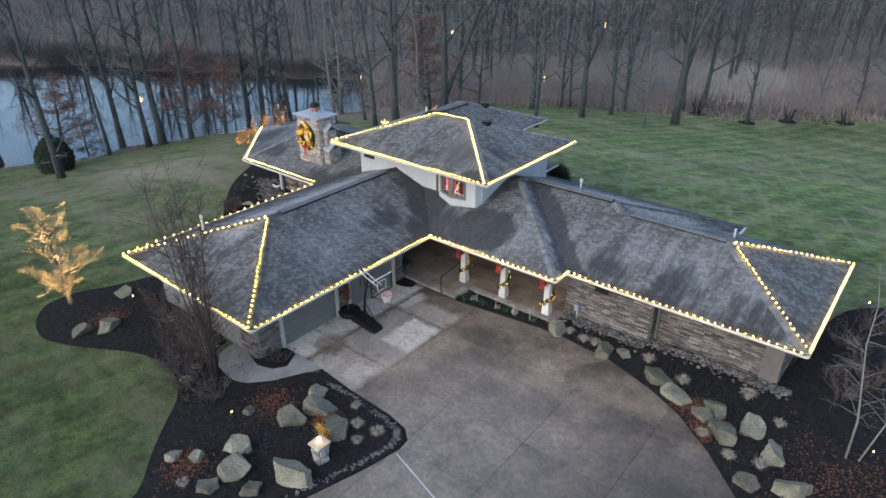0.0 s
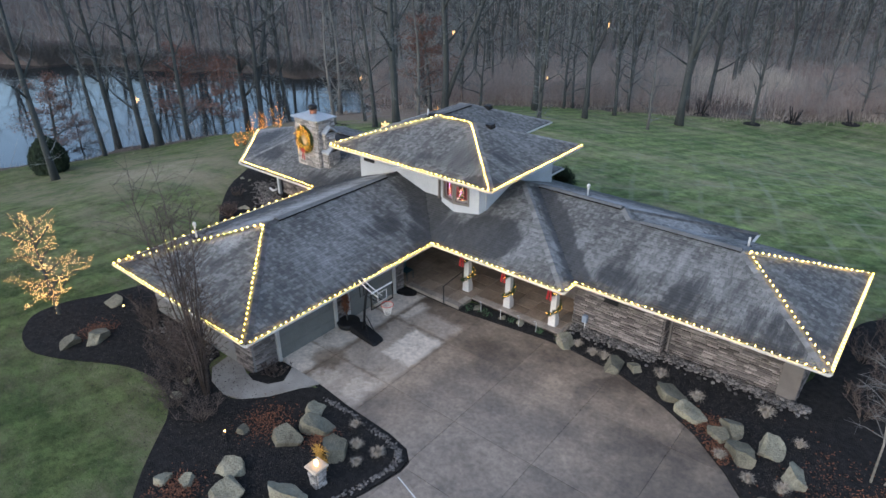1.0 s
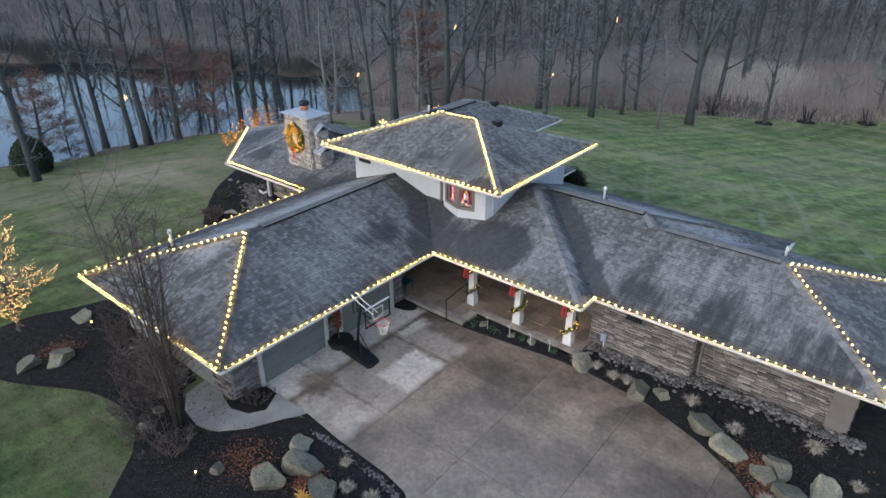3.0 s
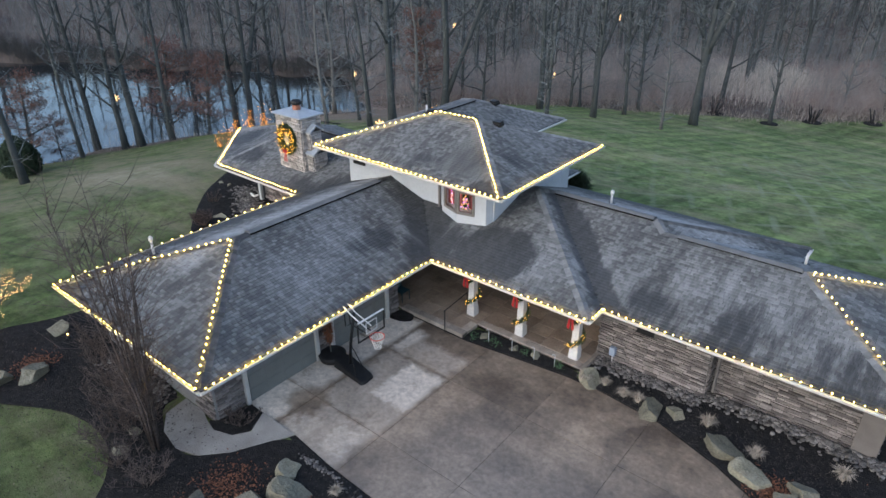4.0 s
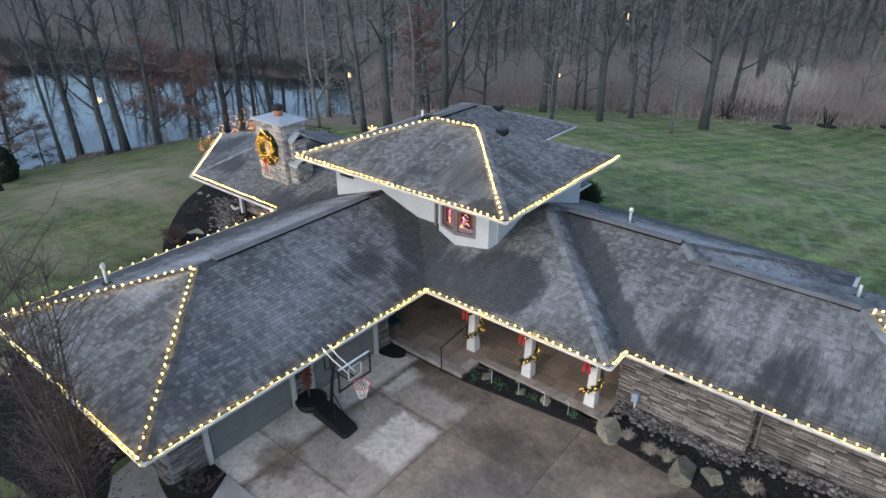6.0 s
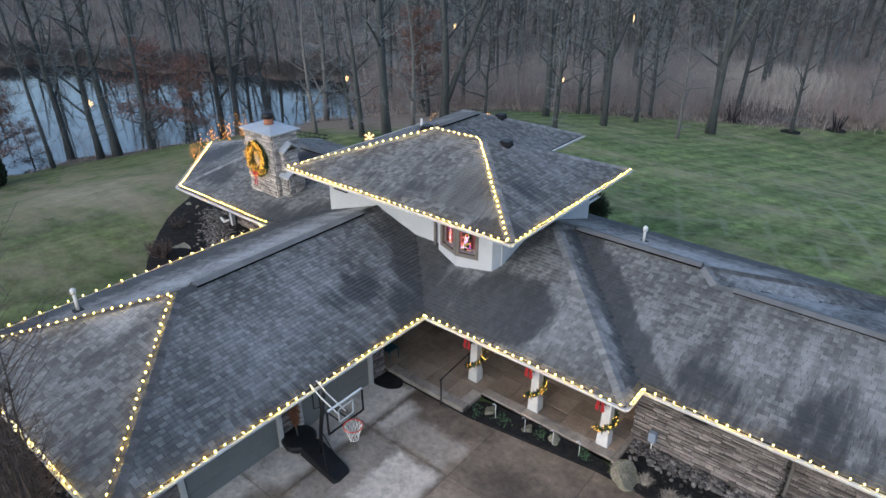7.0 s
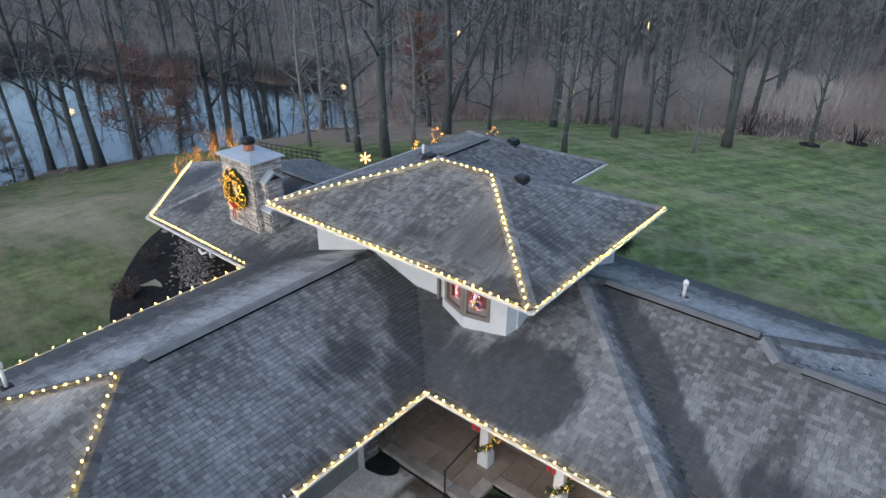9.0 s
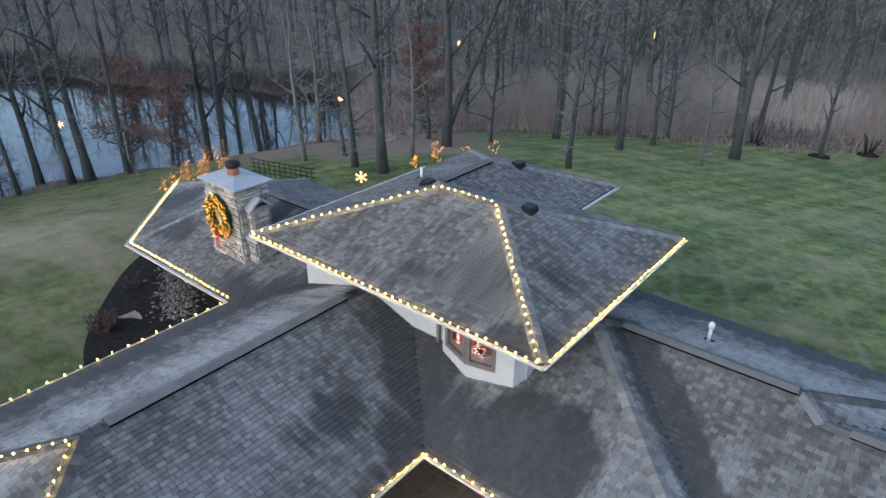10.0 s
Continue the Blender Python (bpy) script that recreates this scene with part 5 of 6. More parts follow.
def leaf_patch(name, place, count, size, material, label, seed, up=0.06):
    """Loose fallen leaves or low dead foliage, one mesh."""
    rg = random.Random(seed)
    verts, faces = [], []
    for _ in range(count):
        x, y, z = place(rg)
        if on_drive(x, y):
            continue
        a = Vector((rg.gauss(0, 1), rg.gauss(0, 1), rg.gauss(0, 0.4))).normalized() * size * rg.uniform(0.5, 1.3)
        b = a.cross(Vector((rg.gauss(0, 0.3), rg.gauss(0, 0.3), 1))).normalized() * size * 0.5
        c = Vector((x, y, z + rg.random() * up))
        k = len(verts)
        verts += [tuple(c - a), tuple(c + b), tuple(c + a), tuple(c - b)]
        faces.append((k, k + 1, k + 2, k + 3))
    single(name, raw(name, verts, faces), material, label, "fallen leaves", kind="stuff")


def around(spots_list):
    def place(rg):
        x, y, r = rg.choice(spots_list)
        return (x + rg.gauss(0, r), y + rg.gauss(0, r), 0.07)
    return place


leaf_patch("fallen_leaves", around([(-14.9, 9.6, 0.45), (-14.6, 6.2, 0.35), (-3.7, 18.5, 0.3), (-3.0, 17.5, 0.3), (0.6, 17.6, 1.0), (1.8, 16.2, 1.2), (2.5, 18.5, 1.2), (-24.4, 8.6, 0.3), (-12.9, 10.2, 0.25), (0.2, 15.2, 0.6), (2.2, 14.0, 1.0), (3.2, 16.0, 1.3), (3.4, 18.0, 1.4)]), 7500, 0.045, RUST, "rust-brown fallen leaves on the mulch", 3)
leaf_patch("bark_chips", by_line([(-27, 8), (-24, 8.5), (-21, 9.5), (-18, 9), (-15, 8), (-13, 7), (-13.5, 10), (-11.5, 10.5)], 0.9), 5000, 0.035, mottled("bark_chip", (0.014, 0.012, 0.01), (0.07, 0.058, 0.05), 9, 40, 0.95, 0, vary=0.4), "loose dark bark chips", 4, 0.03)
leaf_patch("bark_chips", by_line([(-9, 20), (-6, 20), (-3.5, 19.5), (-1.5, 18.5), (0.5, 17.5), (2, 15)], 0.8), 4200, 0.035, bpy.data.materials["bark_chip"], "loose dark bark chips", 5, 0.03)

# ---- lantern pillar, path lights, canes ----
lantern = empty("stone_lantern", "square stone pillar with a lit lamp on its flat cap", "lantern")
LX, LY, LS = -11.62, 8.98, 0.16
shaft = part("pillar", box((LX - LS, LY - LS, -0.1), (LX + LS, LY + LS, 0.68)), MORTAR, lantern, "grey ledge-stone shaft")
for o, u, n in (((LX - LS, LY - LS, 0), (1, 0, 0), (0, -1, 0)), ((LX + LS, LY - LS, 0), (0, 1, 0), (1, 0, 0)), ((LX - LS, LY + LS, 0), (0, -1, 0), (-1, 0, 0)), ((LX + LS, LY + LS, 0), (-1, 0, 0), (0, 1, 0))):
    ledge_stones(shaft, o, u, n, 2 * LS, 0.68, PALE_STONE, (), 41, (0.06, 0.1), (0.12, 0.25), keep=4)
part("cap", box((LX - 0.25, LY - 0.25, 0.68), (LX + 0.25, LY + 0.25, 0.75), 0.015), mottled("sand_cap", (0.5, 0.4, 0.3), (0.62, 0.52, 0.41), 3, 40, 0.8), lantern, "sand-coloured cap slab")
part("lamp", tube([(LX, LY, 0.75), (LX, LY, 0.79), (LX, LY, 0.9), (LX, LY, 0.94)], [0.05, 0.065, 0.065, 0.04], 12), glow("lamp_glass", (1.0, 0.6, 0.2), 4.0), lantern, "glowing frosted lamp")
GOLD = mottled("yellow_twigs", (0.4, 0.2, 0.04), (0.6, 0.36, 0.08), 5, 40, 0.85)
single("shrub", raw("shrub", *needles([(-11.95, 9.4, 0.1), (-12.1, 9.5, 0.7)], 0.14, 220, random.Random(2), 0.2)), GOLD, "small yellow-twigged shrub lit by the lamp", "shrub")


def path_light(x, y, z=0.06):
    lamp = empty("path_light", "small black garden spotlight, lit", "path light", "garden lights")
    part("stem", tube([(x, y, z - 0.05), (x, y, z + 0.22)], 0.015, 6), BLACK, lamp)
    part("shade", tube([(x, y, z + 0.3), (x, y, z + 0.27), (x, y, z + 0.22)], [0.02, 0.08, 0.09], 10), BLACK, lamp)
    part("lens", ball(0.024, 10, 6, 1.2), glow("path_lens", (1.0, 0.5, 0.13), 14.0) if "path_lens" not in bpy.data.materials else bpy.data.materials["path_lens"], lamp, "glowing lens").location = (x, y, z + 0.36)


for x, y in ((-15.2, 8.3), (-24.8, 9.9), (-0.05, 29.2), (1.45, 19.5)):
    path_light(x, y)

CANE = mottled("white_metal_cane", (0.55, 0.55, 0.55), (0.75, 0.75, 0.75), 5, 40, 0.4)
for x, y in ((-13.3, 19.3), (-12.35, 19.35), (-11.5, 19.42), (-10.75, 19.5)):
    pts = [(x, y, 0.05), (x, y, 0.5)] + [(x - 0.05 + 0.05 * math.cos(w), y, 0.5 + 0.06 * math.sin(w)) for w in (0.5, 1.2, 1.9, 2.6, 3.4)]
    single("garden_cane", tube(pts, 0.012, 6), CANE, "thin white shepherd-crook stake in mulch", "garden stake", "porch bed stakes")
IVY = mottled("low_green_leaves", (0.03, 0.07, 0.03), (0.08, 0.15, 0.07), 5, 30, 0.7, 0, vary=0.4)
leaf_patch("ground_cover", around([(-13.8, 19.2, 0.16), (-13.1, 19.35, 0.14), (-10.6, 19.6, 0.12), (-11.9, 19.5, 0.1)]), 170, 0.05, IVY, "sparse green ground cover in mulch", 9, 0.12)
IRON = BLACK
rail = empty("hand_rail", "thin black iron hand rail at the porch step", "hand rail")
part("post", tube([(-14.9, 18.8, 0.03), (-14.9, 18.8, 0.95)], 0.022, 8), IRON, rail)
part("post", tube([(-14.95, 20.2, 0.14), (-14.95, 20.2, 1.05)], 0.022, 8), IRON, rail)
part("bar", tube([(-14.9, 18.75, 0.95), (-14.95, 20.25, 1.05)], 0.02, 8), IRON, rail)

# ---- basketball hoop ----
hoop = empty("basketball_hoop", "portable basketball hoop with clear backboard on a black base", "basketball hoop")
bm = bmesh.new()
plan = [(-16.52, 14.86), (-15.1, 14.74), (-15.02, 14.86), (-15.06, 15.28), (-15.16, 15.36), (-16.24, 15.44), (-16.45, 15.36)]
tops = [0.36, 0.15, 0.13, 0.13, 0.15, 0.36, 0.38]
low = [bm.verts.new((x, y, 0.03)) for x, y in plan]
top = [bm.verts.new((-15.8 + (x + 15.8) * 0.94, 15.08 + (y - 15.08) * 0.9, z)) for (x, y), z in zip(plan, tops)]
for i in range(7):
    bm.faces.new((low[i], low[(i + 1) % 7], top[(i + 1) % 7], top[i]))
hub = bm.verts.new((-15.8, 15.08, 0.28))
for i in range(7):
    bm.faces.new((top[i], top[(i + 1) % 7], hub))
bm.faces.new(low[::-1])
bmesh.ops.bevel(bm, geom=[e for e in bm.edges if hub not in e.verts], offset=0.02, segments=2, affect="EDGES")
part("base", bm, BLACK, hoop, "black plastic ballast base")
px, py = -15.72, 15.2
part("pole", tube([(px - 0.25, py - 0.08, 0.25), (px - 0.16, py - 0.05, 1.2), (px + 0.02, py, 2.35)], 0.05, 10), BLACK, hoop)
for d in (-0.1, 0.1):
    part("brace", tube([(px + 0.3, py + d * 2 - 0.15, 0.2), (px - 0.15, py + d * 0.4 - 0.06, 0.95)], 0.016, 6), BLACK, hoop)
    part("arm", tube([(px - 0.34, py + d, 2.5), (px + 0.02, py + d, 2.3), (px + 0.68, py + d, 2.1)], 0.02, 6), FASCIA, hoop, "white lift arm")
    part("arm", tube([(px - 0.32, py + d, 2.46), (px - 0.3, py + d, 1.75), (px - 0.05, py + d, 1.95), (px + 0.68, py + d, 1.9)], 0.02, 6), BLACK, hoop)
bx, z0 = -15.05, 1.77
py = 15.3
clear = part("backboard", box((bx, py - 0.57, z0), (bx + 0.02, py + 0.57, z0 + 0.66)), GLASS, hoop, "clear acrylic backboard")
clear.visible_shadow = False
for ya, yb, za, zb, mt in ((-0.59, 0.59, 0.65, 0.69, FASCIA), (-0.59, -0.55, -0.02, 0.69, BLACK), (0.55, 0.59, -0.02, 0.69, BLACK), (-0.59, 0.59, -0.04, 0.0, BLACK)):
    part("frame", box((bx - 0.01, py + ya, z0 + za), (bx + 0.035, py + yb, z0 + zb), 0.004), mt, clear)
for ya, yb, za, zb in ((-0.25, 0.25, 0.5, 0.535), (-0.25, 0.25, 0.12, 0.155), (-0.25, -0.215, 0.12, 0.535), (0.215, 0.25, 0.12, 0.535)):
    part("target_line", box((bx + 0.022, py + ya, z0 + za), (bx + 0.028, py + yb, z0 + zb)), FASCIA, clear, "white target square")
rx, rz = bx + 0.36, z0 + 0.12
rim = [(rx + 0.23 * math.cos(2 * math.pi * i / 24), py - 0.1 + 0.23 * math.sin(2 * math.pi * i / 24), rz) for i in range(25)]
part("rim", tube(rim, 0.014, 6), mottled("red_rim_paint", (0.6, 0.05, 0.03), (0.75, 0.09, 0.05), 5, 40, 0.5), hoop, "red steel rim")
verts, faces = [], []
for i in range(12):
    for s in (-1, 1):
        w0, w1 = 2 * math.pi * i / 12, 2 * math.pi * (i + s) / 12
        add_tube(verts, faces, [(rx + r * math.cos(w), py - 0.1 + r * math.sin(w), rz - d) for r, w, d in ((0.23, w0, 0), (0.15, w1, 0.22), (0.11, w0, 0.42))], [0.007] * 3, 3)
part("net", raw("net", verts, faces), FASCIA, hoop, "white cord net")

# planter by the garage pier, porch chair, meter box, railing
urn = empty("urn_planter", "dark round urn planter with a dry topiary between doors", "planter")
part("pot", tube([(-16.85, 15.12, 0.03), (-16.85, 15.12, 0.1), (-16.85, 15.12, 0.3), (-16.85, 15.12, 0.34)], [0.3, 0.42, 0.48, 0.4], 16), BLACK, urn)
part("stem", tube([(-16.9, 15.12, 0.3), (-16.9, 15.1, 0.9)], 0.03, 6), BARK, urn)
part("crown", raw("crown", *needles([(-16.9, 15.1, 0.8), (-16.9, 15.1, 1.6)], 0.14, 500, random.Random(6), 0.1)), RUST, urn, "dry rust-brown topiary crown")
meter = empty("utility_box", "pale grey-blue utility box on the stone wall", "utility box")
part("box", box((-9.45, 20.78, 0.42), (-9.25, 20.95, 0.74), 0.02), mottled("grey_blue_plastic", (0.22, 0.27, 0.34), (0.3, 0.35, 0.43), 4, 40, 0.5), meter)
part("pipe", tube([(-9.35, 20.9, 0.0), (-9.35, 20.9, 0.5)], 0.02, 6), FASCIA, meter)
chair = empty("porch_chair", "small teal metal chair in the porch corner", "chair")
TEAL = mottled("teal_paint", (0.012, 0.045, 0.055), (0.025, 0.075, 0.085), 5, 40, 0.5)
part("seat", box((-17.75, 19.15, 0.55), (-17.3, 19.6, 0.59), 0.015), TEAL, chair)
part("backrest", box((-17.77, 19.15, 0.59), (-17.72, 19.6, 1.02), 0.015), TEAL, chair)
for x in (-17.73, -17.32):
    for y in (19.17, 19.58):
        part("leg", tube([(x, y, 0.14), (x, y, 0.56)], 0.018, 6), TEAL, chair)
spout = empty("downspout_extension", "white downspout extension lying on the river rocks", "downspout")
part("pipe", tube([(-30.55, 22.2, 0.32), (-30.8, 22.1, 0.2), (-31.35, 22.3, 0.16)], 0.06, 8), FASCIA, spout)
rack = empty("deck_railing", "black iron deck railing behind the far wing", "railing")
for i in range(12):
    part("baluster", tube([(-39.3 + 0.35 * i, 31.5 + 0.09 * i, 0.1), (-39.3 + 0.35 * i, 31.5 + 0.09 * i, 1.1)], 0.025, 5), BLACK, rack)
for z in (0.35, 0.6, 0.85, 1.08):
    part("bar", tube([(-39.5, 31.45, z), (-35.2, 32.55, z)], 0.03, 5), BLACK, rack)
part("deck", prism([(-39.6, 28.6), (-33, 28.6), (-33, 33.1), (-39.6, 31.4)], -4, 0.1), TRIM_AND_SHADE, rack, "dark raised deck")
for x, y, s in ((-18.7, 9.1, 0.5), (-18.3, 8.45, 0.6), (-19.3, 9.5, 0.35)):
    single("flat_stone", ROCKS[3], None, "pale flat stone lying in the bed", "stone", m=pose(x, y, 0.1, 0, 4, 40 * x) @ Matrix.Diagonal((s, s * 0.8, 0.25 * s, 1)))

seam_a, seam_b = (-10.0, 10.6), (-7.9, 10.0)
part("sealant_line", prism(facing(seam_a, seam_b, 0.0, 0.035), 0.028, 0.034), FASCIA, bpy.data.objects["driveway"], "thin white sealant line")

# ---- trees ----
def grow(seed, h, r, first=0.35, limbs=14, reach=0.3, subs=5, twigs=6, lean=0.0, fork=0.0, up=0.75, shoots=16, aim=None):
    """Trunk and limbs, and the thin twigs, of a bare tree: two meshes and the twig tips."""
    rg = random.Random(seed)
    tv, tf, cv, cf, tips = [], [], [], [], []

    def bent(p, d, length, n, wob):
        pts = [Vector(p)]
        d = Vector(d).normalized()
        for _ in range(n):
            d = (d + Vector((rg.gauss(0, wob), rg.gauss(0, wob), rg.gauss(0, wob) + 0.04))).normalized()
            pts.append(pts[-1] + d * length / n)
        return pts

    def at(pts, k):
        k = min(0.999, k) * (len(pts) - 1)
        return pts[int(k)].lerp(pts[int(k) + 1], k - int(k))

    stems = []
    main = bent((0, 0, -0.3), (lean, 0, 1), h, 9, 0.035)
    radii = [r * (1.35 if i == 0 else 1.0) * (1 - 0.88 * i / 9) for i in range(10)]
    add_tube(tv, tf, main, radii, 9)
    stems.append((main, r, h))
    if fork:
        w = rg.random() * 6.28 if aim is None else aim
        p = at(main, fork)
        other = bent(p, (0.45 * math.cos(w) + lean, 0.45 * math.sin(w), 1), h * (1 - fork), 7, 0.04)
        add_tube(tv, tf, other, [r * 0.75 * (1 - 0.85 * i / 7) for i in range(8)], 8)
        stems.append((other, r * 0.75, h * (1 - fork)))
    for i in range(shoots):
        # fine shoots low on the trunk
        q = at(main, rg.uniform(0.08, first + 0.1))
        w = rg.random() * 6.28
        tip = bent(q, (math.cos(w), math.sin(w), rg.uniform(-0.1, 0.8)), h * rg.uniform(0.05, 0.13), 3, 0.15)
        add_tube(cv, cf, tip, [0.03, 0.02, 0.012, 0.006], 3)
        for _ in range(5):
            q2 = at(tip, rg.uniform(0.2, 1))
            v = rg.random() * 6.28
            add_tube(cv, cf, [q2, q2 + Vector((math.cos(v), math.sin(v), rg.uniform(-0.2, 0.7))) * h * 0.035], [0.01, 0.005], 3)
    for pts, rr, hh in stems:
        for i in range(limbs if pts is main else limbs // 2):
            k = first + (0.97 - first) * (i + rg.random()) / limbs
            w = i * 2.4 + rg.random()
            size = h * reach * (1.15 - 0.75 * k) * rg.uniform(0.6, 1.2)
            limb = bent(at(pts, k), (math.cos(w), math.sin(w), up * rg.uniform(0.4, 1.3)), size, 4, 0.13)
            lr = rr * (1 - 0.85 * k) * 0.45 + 0.012
            add_tube(tv, tf, limb, [lr * (1 - 0.8 * j / 4) for j in range(5)], 5)
            for j in range(subs):
                q = at(limb, 0.25 + 0.75 * (j + rg.random()) / subs)
                v = rg.random() * 6.28
                sub = bent(q, (math.cos(v), math.sin(v), rg.uniform(0.1, 1.0)), size * rg.uniform(0.25, 0.5), 2, 0.2)
                add_tube(cv, cf, sub, [0.02 + lr * 0.12, 0.014, 0.008], 3)
                for t in range(twigs):
                    q2 = at(sub, rg.random())
                    v = rg.random() * 6.28
                    end = q2 + Vector((math.cos(v), math.sin(v), rg.uniform(-0.1, 0.9))) * size * rg.uniform(0.1, 0.25)
                    add_tube(cv, cf, [q2, end], [0.01, 0.005], 3)
                    tips.append(end)
    tm, cm = smooth(raw("trunk", tv, tf)), raw("crown", cv, cf)
    tm.materials.append(BARK)
    cm.materials.append(TWIG)
    return tm, cm, tips


KINDS = [grow(1, 22, 0.42, 0.24, 15, up=1.2), grow(2, 21, 0.36, 0.3, 13, 0.28, up=1.3), grow(3, 23, 0.46, 0.3, 15, 0.32, fork=0.24, up=1.1), grow(4, 19, 0.3, 0.22, 14, 0.25, up=1.0), grow(5, 22, 0.34, 0.32, 12, 0.26, lean=0.06, up=1.2), grow(6, 23, 0.4, 0.28, 14, 0.3, fork=0.3, up=1.1)]
SLIM = [grow(11, 14, 0.17, 0.14, 18, 0.2, 4, 5), grow(12, 12, 0.14, 0.16, 16, 0.24, 4, 6), grow(13, 15, 0.2, 0.2, 15, 0.22, 4, 5, lean=0.05)]
PALE_BARK = mottled("pale_bark", (0.09, 0.088, 0.084), (0.18, 0.174, 0.166), 3, 22, 0.9, 0.01, stretch=(1, 1, 0.25), space="local")


def plant(kind, x, y, s=1.0, turn=0.0, label="tall bare grey-brown woodland tree", group="woodland trees", pale=False, tilt=0.0, wide=1.0):
    tree = empty("tree", label, "tree", group, m=pose(x, y, ground_z(x, y) - 0.05, 0, tilt, turn) @ Matrix.Diagonal((s * wide, s * wide, s, 1)))
    trunk = part("trunk", kind[0], None, tree)
    if pale:
        trunk.material_slots[0].link = "OBJECT"
        trunk.material_slots[0].material = PALE_BARK
    part("crown", kind[1], None, tree, "fine bare twigs")
    return tree


NEAR = [(-64.6, 26.6, 0.24), (-66.7, 28.9, 0.39), (-63.7, 30.3, 0.38), (-62.9, 31.5, 0.48), (-61.7, 34.1, 0.32), (-65.2, 43.5, 0.49), (-62.2, 43.5, 0.47), (-63.3, 46.1, 0.31), (-62.2, 47.8, 0.39), (-35.4, 38.0, 0.4), (-39.3, 49.0, 0.46),
        (-36.7, 61.8, 0.4), (-30.8, 62.4, 0.36), (-23.2, 70.0, 0.51), (-71.3, 18.8, 0.4), (-58.0, 19.5, 0.38), (-73.5, 15.5, 0.4)]
KIND_OF = [4, 0, 3, 1, 4, 0, 5, 3, 1, 1, 2, 5, 1, 2, 0, 4, 1]
for i, (x, y, r) in enumerate(NEAR):
    if i in (10, 13):
        continue
    k = KINDS[KIND_OF[i]]
    base_r = (0.42, 0.36, 0.46, 0.3, 0.34, 0.4)[KIND_OF[i]]
    plant(k, x, y, 1.0, 70 * i if i != 13 else 40, wide=max(0.55, 0.8 * r / base_r), tilt=(i * 37 % 9 - 4) * 0.6)
for i, (x, y, pale) in enumerate(((-43.5, 38.4, True), (-42.3, 41.1, False), (-37.9, 38.0, False), (-37.1, 42.6, True), (-38.8, 54.3, False), (-28.8, 49.5, False), (-35.9, 67.1, False), (-35.3, 68.2, False), (-30.2, 68.6, False), (-30.2, 72.3, False), (-23.8, 62.5, True), (-17.8, 79.0, False), (-13.0, 92.0, True))):
    plant(SLIM[i % 3], x, y, 1.0, 50 * i, "slim bare young tree with pale bark" if pale else "slim bare young tree on the lawn edge", "young trees", pale, tilt=(i * 29 % 7 - 3) * 0.7, wide=1.05)

FORKED = [grow(71, 24, 0.4, 0.36, 13, 0.28, fork=0.31, up=1.2, aim=0.68), grow(72, 23, 0.36, 0.3, 13, 0.26, fork=0.07, up=1.3, aim=0.68)]
plant(FORKED[0], -23.2, 70.0, label="large forked bare tree standing on the lawn")
plant(FORKED[1], -39.3, 49.0, label="tall bare tree forked low into two trunks")

# the woods round the lawn and across the pond
rg = random.Random(77)
spots_taken = [(x, y) for x, y, r in NEAR]
count = 0
while count < 240:
    a, r = radians(rg.uniform(-64, 62)), 58 + 92 * rg.random() ** 0.8
    x, y = -5 + r * math.sin(a - radians(39)), 6 + r * math.cos(a - radians(39))
    if woods_at(x, y) < 0.75 or pond(x, y) > -2.5 or any(math.dist((x, y), p) < 3.0 for p in spots_taken):
        continue
    if woods_at(x, y) > 0.75 and -45 < x < 10 and r < 105 and rg.random() < 0.7:
        continue
    if x < -72 and rg.random() < 0.65:
        continue
    spots_taken.append((x, y))
    count += 1
    if rg.random() < 0.45:
        plant(rg.choice(SLIM), x, y, rg.uniform(0.8, 1.2), rg.random() * 360, "slim bare young tree in the woods", "woodland saplings", rg.random() < 0.25, rg.uniform(-5, 5), 1.2)
    else:
        plant(rg.choice(KINDS), x, y, rg.uniform(0.8, 1.15), rg.random() * 360, tilt=rg.uniform(-4, 4), wide=rg.uniform(0.55, 0.95))

# oaks and beeches that keep their rust-brown leaves
OAK = grow(31, 9.5, 0.2, 0.18, 15, 0.34, 5, 6, up=0.35)
OAK_LEAF = mottled("russet_oak_leaves", (0.085, 0.04, 0.03), (0.19, 0.095, 0.07), 2, 12, 0.9, 0.0, vary=0.4)
lv, lf = [], []
rgl = random.Random(12)
for p in OAK[2]:
    for _ in range(11):
        c = p + Vector((rgl.gauss(0, 0.22), rgl.gauss(0, 0.22), rgl.gauss(0, 0.18)))
        a = Vector((rgl.gauss(0, 1), rgl.gauss(0, 1), rgl.gauss(0, 0.6))).normalized() * 0.075
        b = a.orthogonal().normalized() * 0.045
        k = len(lv)
        lv += [tuple(c - a), tuple(c + b), tuple(c + a), tuple(c - b)]
        lf.append((k, k + 1, k + 2, k + 3))
oak_leaves = raw("leaves", lv, lf)
oak_leaves.materials.append(OAK_LEAF)
for i, (x, y, s) in enumerate(((-69.0, 24.0, 0.95), (-66.2, 36.5, 1.15), (-47.5, 56.5, 1.1), (-44.5, 53.0, 0.9), (-72.5, 27.5, 0.6), (-60.5, 37.5, 0.9))):
    tree = plant(OAK, x, y, s, 80 * i, "young oak still holding russet brown leaves", "russet oaks", wide=1.15)
    part("leaves", oak_leaves, None, tree, "russet dead leaves", kind="stuff")


